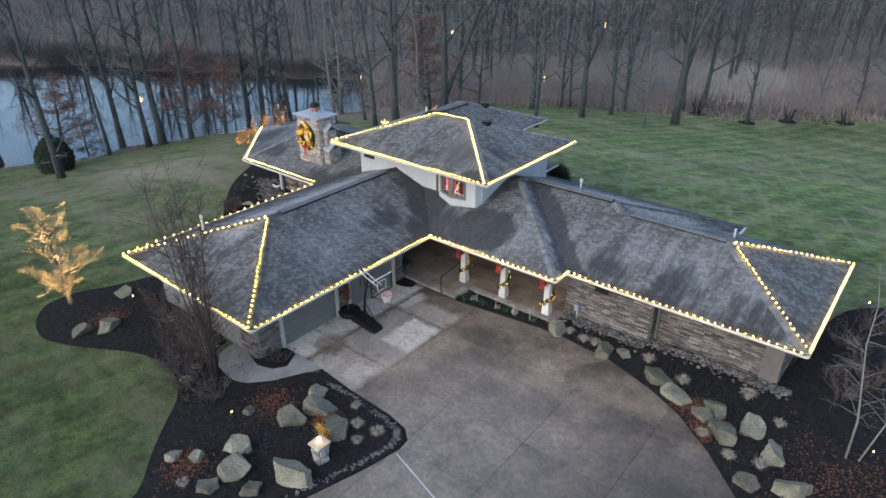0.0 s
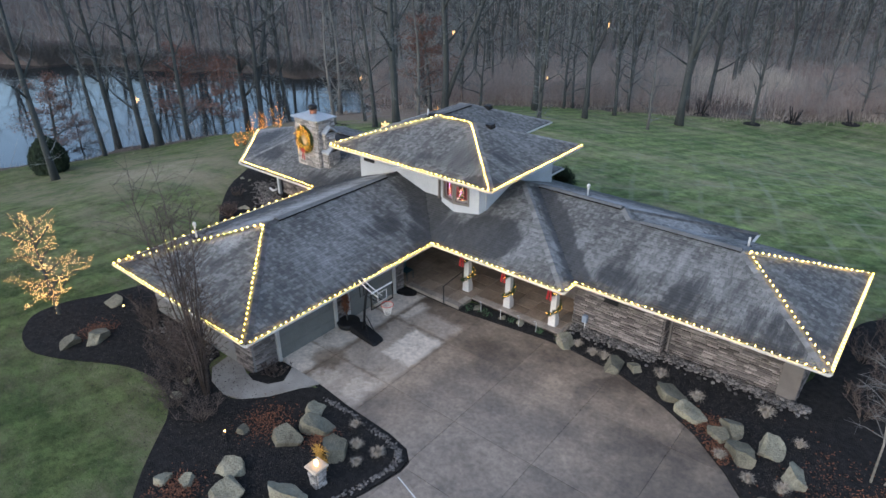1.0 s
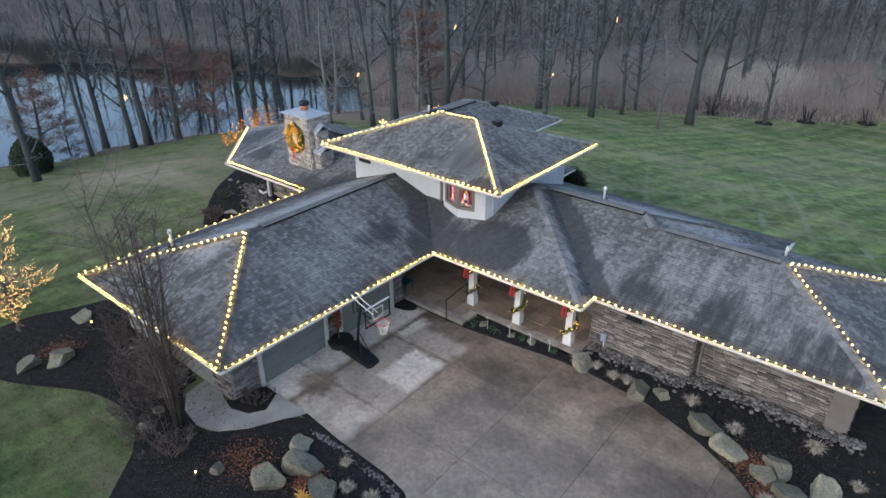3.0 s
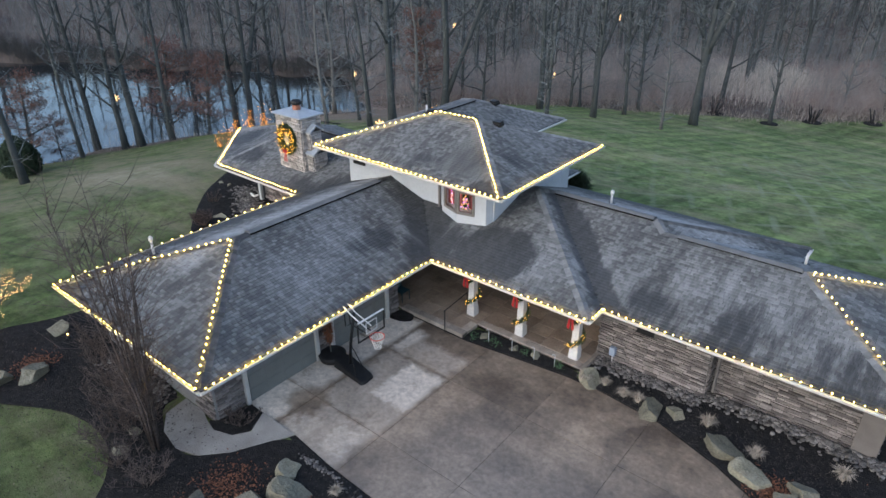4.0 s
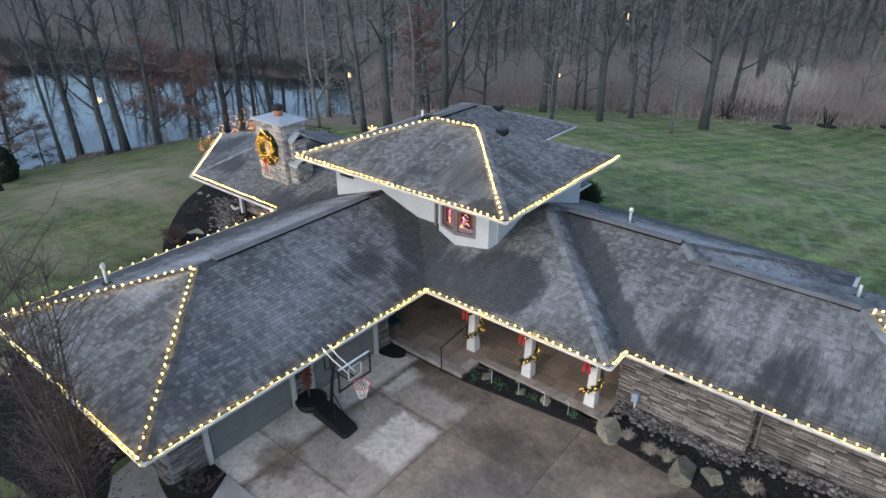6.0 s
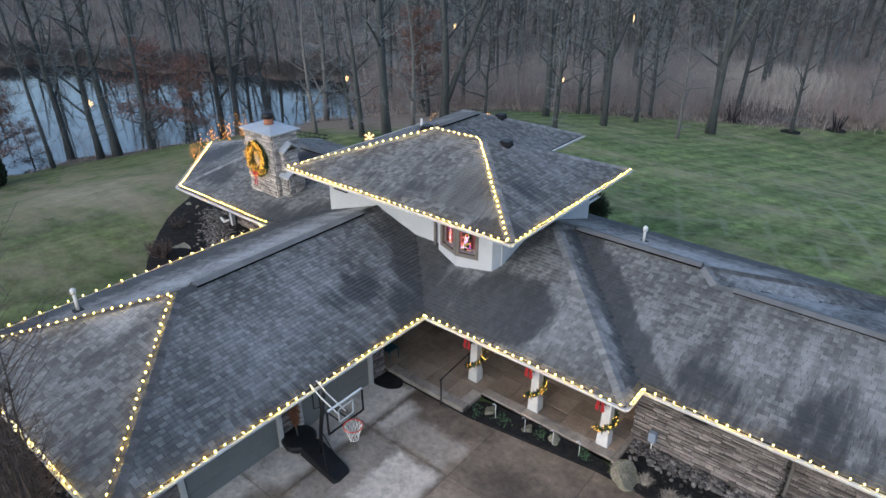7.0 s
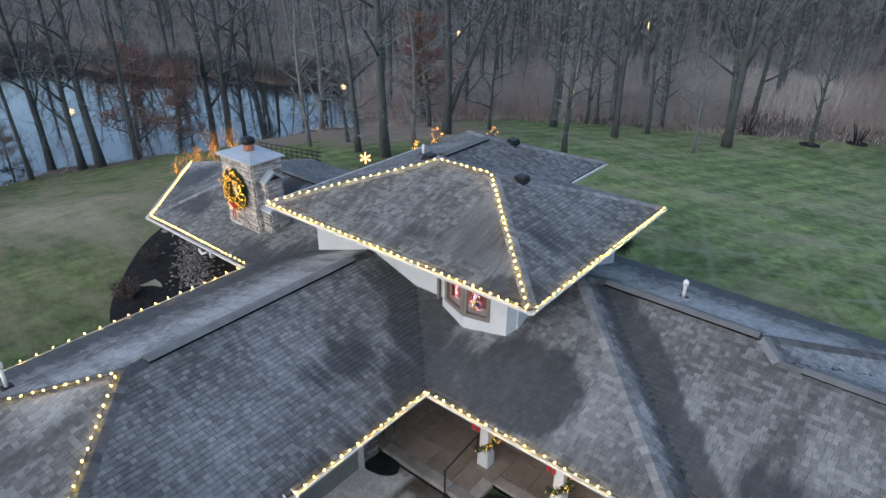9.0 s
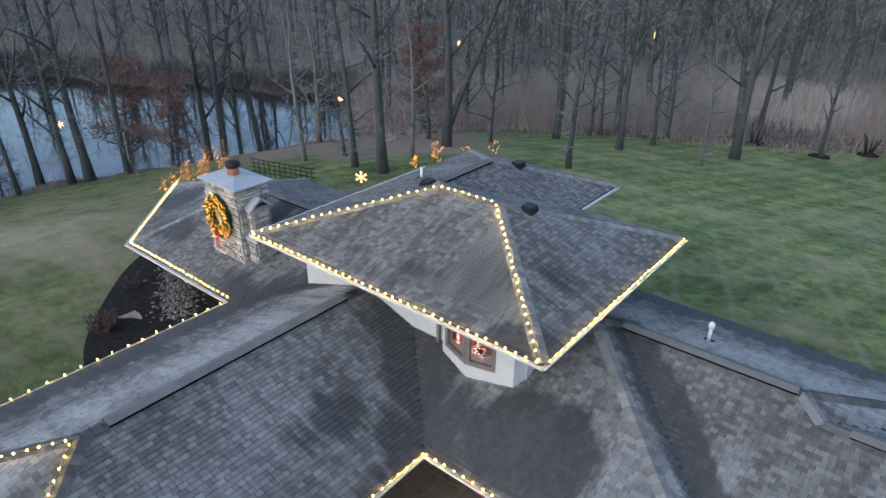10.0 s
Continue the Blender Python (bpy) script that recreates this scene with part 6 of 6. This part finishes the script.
# far woods on the rising ground, one mesh
def far_woods():
    rg = random.Random(5)
    shapes = []
    for s in range(4):
        tm, cm, _ = grow(50 + s, 19, 0.26, 0.12, 13, 0.3, 3, 4, fork=0.25 if s % 2 else 0, shoots=4)
        sets = []
        for me in (tm, cm):
            co = np.zeros(len(me.vertices) * 3)
            me.vertices.foreach_get("co", co)
            sets.append((co.reshape(-1, 3), [tuple(p.vertices) for p in me.polygons]))
        k = len(sets[0][0])
        shapes.append((np.vstack([sets[0][0], sets[1][0]]), sets[0][1] + [tuple(i + k for i in f) for f in sets[1][1]]))
    verts, faces, base = [], [], 0
    for _ in range(480):
        a, r = radians(rg.uniform(-60, 58)), rg.uniform(125, 250)
        x, y = -5 + r * math.sin(a - radians(39)), 6 + r * math.cos(a - radians(39))
        if pond(x, y) > -3 or (x < -90 and rg.random() < 0.65):
            continue
        co, fs = rg.choice(shapes)
        w, s = rg.random() * 6.28, rg.uniform(0.75, 1.15)
        wide = s * rg.uniform(1.0, 1.5)
        p = np.stack([wide * (co[:, 0] * math.cos(w) - co[:, 1] * math.sin(w)) + x, wide * (co[:, 0] * math.sin(w) + co[:, 1] * math.cos(w)) + y, co[:, 2] * s + ground_z(x, y)], 1)
        verts.append(p)
        faces += [tuple(i + base for i in f) for f in fs]
        base += len(p)
    single("far_woods", raw("far_woods", np.vstack(verts).tolist(), faces), FAR_TWIG, "distant bare woods on a rising hillside", "woods", kind="stuff")


far_woods()


# ---- brush and reeds ----
def stems(name, place, count, tall, material, label, seed, lean=0.25, thick=0.012, forks=2, category="brush"):
    rg = random.Random(seed)
    verts, faces = [], []
    for _ in range(count):
        x, y = place(rg)
        h = tall * rg.uniform(0.5, 1.2)
        b = Vector((x, y, ground_z(x, y) - 0.05))
        t = b + Vector((rg.gauss(0, lean) * h, rg.gauss(0, lean) * h, h))
        w = rg.random() * 3.14
        s = Vector((math.cos(w), math.sin(w), 0)) * thick
        k = len(verts)
        verts += [tuple(b - s), tuple(b + s), tuple(t + s * 0.3), tuple(t - s * 0.3)]
        faces.append((k, k + 1, k + 2, k + 3))
        for _ in range(forks):
            m = b.lerp(t, rg.uniform(0.3, 0.85))
            e = m + Vector((rg.gauss(0, 0.3) * h, rg.gauss(0, 0.3) * h, rg.uniform(0.1, 0.45) * h))
            k = len(verts)
            verts += [tuple(m - s * 0.6), tuple(m + s * 0.6), tuple(e)]
            faces.append((k, k + 1, k + 2))
    single(name, raw(name, verts, faces), material, label, category, kind="stuff")


def wood_spot(r0, r1, a0=-60, a1=58, least=0.7):
    def place(rg):
        while True:
            a, r = radians(rg.uniform(a0, a1)), math.sqrt(rg.uniform(r0 * r0, r1 * r1))
            x, y = -5 + r * math.sin(a - radians(39)), 6 + r * math.cos(a - radians(39))
            if woods_at(x, y) > least and pond(x, y) < -0.5:
                return x, y
    return place


def clumped(place, each, spread):
    state = {"n": 0, "p": (0, 0)}

    def inner(rg):
        if state["n"] % each == 0:
            state["p"] = place(rg)
        state["n"] += 1
        return state["p"][0] + rg.gauss(0, spread), state["p"][1] + rg.gauss(0, spread)
    return inner


PALE_REED = mottled("pale_reeds", (0.4, 0.345, 0.295), (0.68, 0.6, 0.52), 0.15, 3, 0.95, 0, vary=0.3)
BRUSH = mottled("brown_brush", (0.2, 0.17, 0.157), (0.46, 0.395, 0.36), 0.2, 3, 0.95, 0, vary=0.4)
REED = mottled("tan_reeds", (0.25, 0.2, 0.16), (0.46, 0.39, 0.32), 0.15, 3, 0.95, 0, vary=0.35)
DARK_BRUSH = mottled("dark_brush", (0.035, 0.035, 0.033), (0.09, 0.085, 0.08), 0.2, 3, 0.95, 0, vary=0.4)
REDBRUSH = mottled("red_osier_brush", (0.16, 0.105, 0.09), (0.33, 0.225, 0.195), 0.2, 3, 0.95, 0, vary=0.4)


def wet(rg):
    while True:
        x, y = rg.uniform(-72, 5), rg.uniform(60, 125)
        back = y - (75 + 0.75 * (x + 27)) if x > -38 else y - (66.5 + 1.1 * (x + 38))
        clearing = abs(x + 27) < 9 and 82 < y < 110 and rg.random() < 0.85
        if 2 < back < 34 and pond(x, y) < -1 and not clearing:
            return x, y


def pale_wet(rg):
    return rg.gauss(-27, 4.5), rg.gauss(99, 4.5)


stems("brush", clumped(wet, 30, 1.1), 21000, 2.1, BRUSH, "tangled brown wetland brush", 1, 0.55, 0.011, 4)


def thicket(rg):
    while True:
        x, y = rg.uniform(-68, -30), rg.uniform(64, 102)
        back = y - (66.5 + 1.1 * (x + 38))
        if 8 < back < 40 and pond(x, y) < -1.5:
            return x, y


stems("brush", clumped(thicket, 45, 1.5), 16000, 3.2, BRUSH, "pale mauve-brown leafless thicket behind the lawn", 15, 0.33, 0.012, 5)


def edge(rg):
    while True:
        x, y = rg.uniform(-62, 5), rg.uniform(38, 105)
        back = y - (75 + 0.75 * (x + 27)) if x > -38 else y - (66.5 + 1.1 * (x + 38))
        if -1.0 < back < 3.5 + 2.5 * math.sin(x * 0.4) and pond(x, y) < -1:
            return x, y


stems("reeds", clumped(edge, 12, 0.8), 3500, 0.45, REED, "low pale dry grass along the lawn's far edge", 12, 0.45, 0.025, 1, "reeds")
stems("brush", clumped(wet, 40, 1.3), 12000, 2.0, REDBRUSH, "reddish bare shrub thicket", 2, 0.55, 0.011, 4)
stems("reeds", wet, 5000, 1.2, REED, "dry tan reeds and grasses at the wood's edge", 3, 0.15, 0.02, 0, "reeds")
stems("reeds", pale_wet, 13000, 1.9, PALE_REED, "pale tan reed bed in the clearing", 4, 0.12, 0.025, 0, "reeds")
stems("brush", clumped(wood_spot(58, 165), 26, 1.2), 30000, 2.6, BRUSH, "bare brown woodland undergrowth", 5, 0.4, 0.011, 3)

stems("saplings", wood_spot(60, 175), 11000, 5.5, TWIG, "thin grey saplings between the trees", 8, 0.12, 0.014, 8)


def shore(rg):
    while True:
        x, y = rg.uniform(-150, -60), rg.uniform(15, 95)
        if -7 < pond(x, y) < 0.3 and Vector((x + 72.7, y - 19.2)).dot(POND_P) > 14:
            return x, y


stems("brush", clumped(shore, 22, 0.9), 24000, 1.9, DARK_BRUSH, "dark bare brush along the far pond bank", 9, 0.4, 0.014, 3)


def bank(rg):
    while True:
        a = rg.uniform(-25, 60)
        p = POND_A * a + POND_P * rg.gauss(-1.5, 1.4)
        x, y = -72.7 + p.x, 19.2 + p.y
        if pond(x, y) < 0:
            return x, y


stems("reeds", bank, 1500, 0.5, REED, "dry grass and weeds along the pond bank", 6, 0.3, 0.014, 1, "reeds")


# ---- single shrubs and lit trees ----
def lights_on(tree, paths, count, r, material, seed, jitter=0.06):
    rg = random.Random(seed)
    pts = []
    total = [sum((b - a).length for a, b in zip(p, p[1:])) for p in paths]
    for _ in range(count):
        p = rg.choices(paths, total)[0]
        k = rg.random() * (len(p) - 1.001)
        c = p[int(k)].lerp(p[int(k) + 1], k - int(k))
        pts.append(tuple(c + Vector((rg.gauss(0, jitter), rg.gauss(0, jitter), rg.gauss(0, jitter)))))
    part("light_string", spots(pts, r), material, tree, "wound strings of pin lights", kind="stuff")


def lit_tree(x, y, z, tall, seed, label, branches=11, count=750, material=None, group="", lean=(-0.1, 0), low=0.12, r=0.014):
    tree = empty("lit_tree", label, "lit tree", group)
    rg = random.Random(seed)
    verts, faces = [], []
    main = [Vector((x + lean[0] * tall * k + rg.gauss(0, 0.04), y + lean[1] * tall * k, z + tall * k)) for k in (0, 0.15, 0.3, 0.5, 0.7, 0.88, 1.0)]
    add_tube(verts, faces, main, [0.09, 0.075, 0.065, 0.05, 0.04, 0.025, 0.012], 7)
    paths = [main]
    for i in range(branches):
        k = low + (0.88 - low) * i / branches
        j = k * 6
        p = main[int(j)].lerp(main[int(j) + 1], j - int(j))
        w = i * 2.39 + rg.random() * 0.6
        size = tall * rg.uniform(0.34, 0.55) * (1.1 - 0.6 * k)
        d = Vector((math.cos(w), math.sin(w), rg.uniform(0.1, 0.5) + 0.6 * k))
        pts = [p]
        for _ in range(4):
            d = (d + Vector((rg.gauss(0, 0.2), rg.gauss(0, 0.2), rg.gauss(0.05, 0.15)))).normalized()
            pts.append(pts[-1] + d * size / 4)
        add_tube(verts, faces, pts, [0.04, 0.03, 0.022, 0.015, 0.008], 5)
        paths.append(pts)
        for _ in range(2):
            q = pts[rg.randrange(1, 4)]
            e = [q, q + Vector((rg.gauss(0, 1), rg.gauss(0, 1), rg.uniform(0.2, 1))).normalized() * size * 0.35]
            add_tube(verts, faces, e, [0.015, 0.006], 4)
            paths.append(e)
    part("trunk", raw("trunk", verts, faces), BARK, tree)
    lights_on(tree, paths, count, r, material or MINI, seed)


lit_tree(-26.9, 8.15, 0.0, 4.3, 3, "bare tree wound with warm pin lights in the mulch bed", 26, 1700, glow("tree_mini_bulb", (1.0, 0.55, 0.18), 6.5), "lit trees", r=0.0078)
EMBER = glow("orange_mini_bulb", (1.0, 0.36, 0.05), 5.0)


def lit_stems(x, y, tall, count, spread, seed):
    """A bare shrub of upright wavy stems, each wound with a string of pin lights."""
    rg = random.Random(seed)
    z = ground_z(x, y)
    shrub = empty("lit_shrub", "bare upright shrub wound with orange pin lights", "lit shrub", "orange lit shrubs")
    verts, faces, pts = [], [], []
    for i in range(count):
        w, lean, h = i * 2.4 + rg.random(), rg.uniform(0.2, 1.0) * spread, tall * rg.uniform(0.6, 1.0)
        path = []
        for k in range(7):
            q = k / 6
            path.append(Vector((x + math.cos(w) * lean * q ** 1.3 + rg.gauss(0, 0.05), y + math.sin(w) * lean * q ** 1.3 + rg.gauss(0, 0.05), z + h * q)))
        add_tube(verts, faces, path, [0.03, 0.027, 0.024, 0.02, 0.015, 0.01, 0.005], 5)
        turns = int(h * 17)
        for j in range(turns):
            q = 0.12 + 0.88 * j / turns
            p = path[min(5, int(q * 6))].lerp(path[min(5, int(q * 6)) + 1], q * 6 - min(5, int(q * 6)))
            pts.append(tuple(p + Vector((0.08 * math.cos(j * 1.1), 0.08 * math.sin(j * 1.1), rg.gauss(0, 0.05)))))
    part("trunk", raw("trunk", verts, faces), BARK, shrub, kind="stuff")
    part("light_string", spots(pts, 0.0095), EMBER, shrub, "wound strings of orange pin lights", kind="stuff")


for i, (x, y, h, n, s) in enumerate(((-42.2, 31.3, 2.9, 8, 0.8), (-42.9, 30.5, 2.9, 8, 0.8), (-43.5, 29.8, 2.3, 8, 0.9), (-44.0, 29.2, 1.7, 8, 1.0), (-44.4, 28.7, 1.1, 8, 1.0))):
    lit_stems(x, y, h, n, s, 20 + i)
for i, (x, y, h) in enumerate(((-34.8, 42.3, 1.6), (-33.2, 43.5, 1.3), (-34.9, 40.3, 0.8), (-32.0, 45.0, 1.8))):
    lit_tree(x, y, ground_z(x, y), h, 30 + i, "small shrub wound with orange pin lights", 6, 45, EMBER, "orange lit shrubs", (0.05, 0.05), 0.05, 0.022)


def twiggy(name, x, y, tall, n, spread, seed, label, category="shrub", group="", subs=9, thick=0.03, bark=None, mid=0.55):
    """A many-stemmed bare shrub, widest at mid height."""
    rg = random.Random(seed)
    thing = empty(name, label, category, group)
    tv, tf, cv, cf = [], [], [], []
    for i in range(n):
        w, o = i * 2.4 + rg.random(), rg.uniform(0.3, 1.0)
        d = Vector((math.cos(w), math.sin(w), 0))
        h = tall * rg.uniform(0.6, 1.0)
        pts = [Vector((x, y, 0)) + d * 0.08]
        for k in (0.25, 0.5, 0.75, 1.0):
            out = spread * o * (k / mid if k < mid else 1 + 0.25 * (k - mid))
            pts.append(Vector((x, y, h * k)) + d * out + Vector((rg.gauss(0, 0.05), rg.gauss(0, 0.05), 0)))
        add_tube(tv, tf, pts, [thick * (1 - 0.2 * j) + 0.004 for j in range(5)], 5)
        for j in range(subs):
            k = rg.uniform(0.6, 3.99)
            q = pts[int(k)].lerp(pts[int(k) + 1], k - int(k))
            v = rg.random() * 6.28
            size = tall * rg.uniform(0.1, 0.22)
            e = q + Vector((math.cos(v), math.sin(v), rg.uniform(0.4, 1.6))).normalized() * size
            add_tube(cv, cf, [q, e], [0.01, 0.004], 3)
            for _ in range(4):
                q2 = q.lerp(e, rg.random())
                v = rg.random() * 6.28
                add_tube(cv, cf, [q2, q2 + Vector((math.cos(v), math.sin(v), rg.uniform(0.2, 1.3))).normalized() * size * 0.45], [0.006, 0.003], 3)
    part("trunk", smooth(raw("trunk", tv, tf)), bark or DARK_TWIG, thing, kind="stuff")
    part("crown", raw("crown", cv, cf), DARK_TWIG, thing, kind="stuff")


DARK_TWIG = mottled("dark_shrub_twigs", (0.05, 0.04, 0.036), (0.15, 0.118, 0.104), 3, 12, 0.95, 0.0, spec=0.1)
twiggy("tree", -17.6, 9.15, 7.6, 13, 0.95, 61, "tall upright many-stemmed bare tree with fine dark twigs", "tree", "", 22, 0.03, mid=0.95)
for i, (x, y, h, s) in enumerate(((-18.6, 9.1, 2.0, 0.8), (-19.9, 9.5, 1.8, 0.8), (-16.6, 8.3, 1.6, 0.8), (-21.3, 9.7, 1.6, 0.7), (-17.9, 8.1, 1.4, 0.7), (-22.8, 10.0, 1.3, 0.6), (-20.6, 9.9, 1.5, 0.9), (-19.2, 8.9, 1.3, 0.9), (-23.9, 10.4, 1.2, 0.7), (0.2, 22.0, 1.5, 0.7), (-0.3, 25.5, 1.5, 0.7), (0.9, 23.6, 1.6, 0.7), (0.6, 27.5, 1.5, 0.7), (-16.6, 11.35, 0.5, 0.4), (-16.9, 11.2, 0.45, 0.35), (-32.2, 20.5, 0.6, 0.4))):
    twiggy("shrub", x, y, h, 10, 1.25 * s, 10 + i, "low leafless twiggy brown shrub in the mulch bed", "shrub", "bare shrubs", 15, 0.008)

twiggy("shrub", -30.0, 18.5, 0.75, 36, 0.5, 77, "low reddish-brown bare shrub in the mulch bed", "shrub", "", 16, 0.012, REDBRUSH)
BIRCH = mottled("birch_bark", (0.13, 0.118, 0.105), (0.33, 0.305, 0.275), 4, 14, 0.8, 0.004, stretch=(1, 1, 3), space="local")
birch = empty("birch_tree", "slender leaning birch with pale trunks beside the drive", "tree")
rgb = random.Random(9)
for j, (pts, r) in enumerate(((((0.85, 19.1, -0.1), (0.8, 19.3, 1.4), (0.6, 19.2, 2.6), (0.35, 19.25, 4.0), (0.3, 19.4, 5.2), (0.0, 19.6, 6.4)), 0.036), (((1.15, 19.2, -0.1), (1.5, 19.6, 1.6), (1.75, 20.2, 3.2), (2.1, 20.6, 5.0), (2.3, 21.0, 6.5)), 0.03))):
    pts = [Vector(p) for p in pts]
    part("trunk", tube(pts, [r * (1 - 0.85 * i / (len(pts) - 1)) for i in range(len(pts))], 8), BIRCH, birch, "pale peeling birch trunk")
    cv, cf = [], []
    for i in range(26):
        k = rgb.uniform(0.9, len(pts) - 1.01)
        q = pts[int(k)].lerp(pts[int(k) + 1], k - int(k))
        w = rgb.random() * 6.28
        e = q + Vector((math.cos(w), math.sin(w), rgb.uniform(0.1, 0.7))) * rgb.uniform(0.5, 1.3)
        add_tube(cv, cf, [q, q.lerp(e, 0.5) + Vector((0, 0, 0.08)), e], [0.016, 0.01, 0.004], 4)
        for _ in range(5):
            q2 = q.lerp(e, rgb.uniform(0.3, 1))
            v = rgb.random() * 6.28
            add_tube(cv, cf, [q2, q2 + Vector((math.cos(v), math.sin(v), rgb.uniform(-0.1, 0.6))) * 0.4], [0.006, 0.003], 3)
    part("crown", raw("crown", cv, cf), PALE_BARK, birch, "bare grey twigs")

GREEN = mottled("dark_evergreen", (0.008, 0.018, 0.009), (0.025, 0.045, 0.02), 3, 20, 0.9, 0, vary=0.4)
arb = empty("evergreen_shrub", "dark rounded evergreen shrub at the lawn edge", "shrub")
ex, ey = -63.0, 21.0
ez = ground_z(ex, ey)
lv, lf = [], []
rge = random.Random(3)
for _ in range(5200):
    k = rge.random()
    r = 1.6 * math.sin(math.pi * min(1, 0.25 + 0.75 * k)) ** 0.7 * rge.uniform(0.6, 1.05)
    w = rge.random() * 6.28
    c = Vector((ex + r * math.cos(w), ey + r * math.sin(w), ez + 0.1 + 3.3 * k))
    a = Vector((rge.gauss(0, 0.6), rge.gauss(0, 0.6), 1)).normalized() * 0.16
    b = a.orthogonal().normalized() * 0.05
    n = len(lv)
    lv += [tuple(c - a), tuple(c + b), tuple(c + a), tuple(c - b)]
    lf.append((n, n + 1, n + 2, n + 3))
low = empty("evergreen_shrub", "low dark clipped evergreen shrub behind the house", "shrub")
sz = ground_z(-18.0, 34.4)
part("foliage", raw("foliage", *needles([(-18.4, 34.4, sz + 0.5), (-18.0, 34.4, sz + 0.9), (-17.5, 34.4, sz + 0.5)], 0.42, 2200, random.Random(14), 0.25)), GREEN, low)
part("trunk", tube([(-18.0, 34.4, sz - 0.1), (-18.0, 34.4, sz + 0.6)], 0.06, 6), BARK, low)
part("foliage", raw("foliage", lv, lf), GREEN, arb)
part("trunk", tube([(ex, ey, ez - 0.1), (ex, ey, ez + 2.5)], 0.08, 6), BARK, arb)

for i, (x, y) in enumerate(((-23.8, 79.0), (-14.5, 83.4), (-9.1, 87.2), (-17.9, 78.9))):
    z = ground_z(x, y)
    single("mulch_ring", tube([(x, y, z - 0.15), (x, y, z + 0.06)], [1.1, 0.95], 14), MULCH, "round mulch ring on the lawn", "mulch ring", "lawn mulch rings", kind="structure")
    if i < 3:
        stump = empty("pruned_shrub", "hard-pruned shrub of dark upright stubs on lawn", "shrub", "pruned shrubs")
        for j in range(5 if i < 2 else 2):
            w = j * 1.3 + i
            part("stub", tube([(x + 0.2 * math.cos(w), y + 0.2 * math.sin(w), z), (x + 0.75 * math.cos(w), y + 0.6 * math.sin(w), z + 1.4 + 0.3 * (j % 3))], [0.085, 0.055], 7), BLACK, stump)


# ---- hanging snowflakes ----
FLAKE = glow("snowflake_light", (1.0, 0.58, 0.24), 1.6)


def snowflake(x, y, z, s, face=(0.2, 0.98), up=3.0):
    flake = empty("snowflake_light", "lit snowflake ornament hanging in the trees", "snowflake light", "hanging snowflakes")
    verts, faces = [], []
    s *= 0.75
    c, u = Vector((x, y, z)), Vector((*face, 0)).normalized()
    for i in range(6):
        w = math.pi / 3 * i + math.pi / 6
        d = u * math.cos(w) + Vector((0, 0, math.sin(w)))
        add_tube(verts, faces, [c, c + d * s], [0.022, 0.014], 5)
        for k in (0.5, 0.78):
            for v in (w - 0.8, w + 0.8):
                e = u * math.cos(v) + Vector((0, 0, math.sin(v)))
                add_tube(verts, faces, [c + d * s * k, c + d * s * k + e * s * 0.28], [0.014, 0.009], 4)
    part("arms", raw("arms", verts, faces), FLAKE, flake)
    part("wire", tube([c + Vector((0, 0, 0.7 * s)), c + Vector((0, 0, up))], 0.006, 4), BLACK, flake)


for x, y, z, s, face in ((-28.84, 61.65, 5.7, 0.36, (-0.3, 0.95)), (-39.2, 50.3, 5.3, 0.36, (-0.2, 0.98)), (-31.1, 54.4, 1.4, 0.34, (-0.3, 0.95)), (-46.9, 45.1, 0.96, 0.3, (0.78, 0.63)), (-64.2, 30.7, -1.2, 0.38, (0.5, 0.86))):
    snowflake(x, y, z, s, face)
snowflake(-29.3, 30.4, 2.62, 0.37, (0.78, 0.63), -2.9)


# ---- grass on the near lawn ----
def lawn_blades(count, seed):
    rg = random.Random(seed)
    verts, faces = [], []
    for _ in range(count):
        x, y = rg.uniform(-34, -15), rg.uniform(0.5, 9.5)
        if any(math.dist((x, y), c) < r for c, r in (((-25.8, 8.6), 2.3), ((-20.5, 9.6), 1.5))) or x > -18.2 + (8.2 - y) * 0.85 or y > 8.2 + 0.35 * max(0, -26 - x) and x > -28:
            continue
        w, h = rg.random() * 6.28, rg.uniform(0.03, 0.085)
        d = Vector((math.cos(w), math.sin(w), 0)) * rg.uniform(0.006, 0.012)
        z = ground_z(x, y) - 0.01
        k = len(verts)
        verts += [(x - d.x, y - d.y, z), (x + d.x, y + d.y, z), (x + rg.gauss(0, 0.04), y + rg.gauss(0, 0.04), z + h)]
        faces.append((k, k + 1, k + 2))
    blade = mottled("grass_blade", (0.035, 0.065, 0.02), (0.13, 0.16, 0.06), 0.7, 9, 0.9, 0, vary=0.5, spec=0.15)
    single("grass", raw("grass", verts, faces), blade, "short winter grass blades on the lawn", "grass", kind="stuff")


lawn_blades(60000, 2)

# ---- single shingles ----
for owner, vs, fs in CHOSEN:
    part("shingle", raw("shingle", vs, fs), SHINGLE, owner)
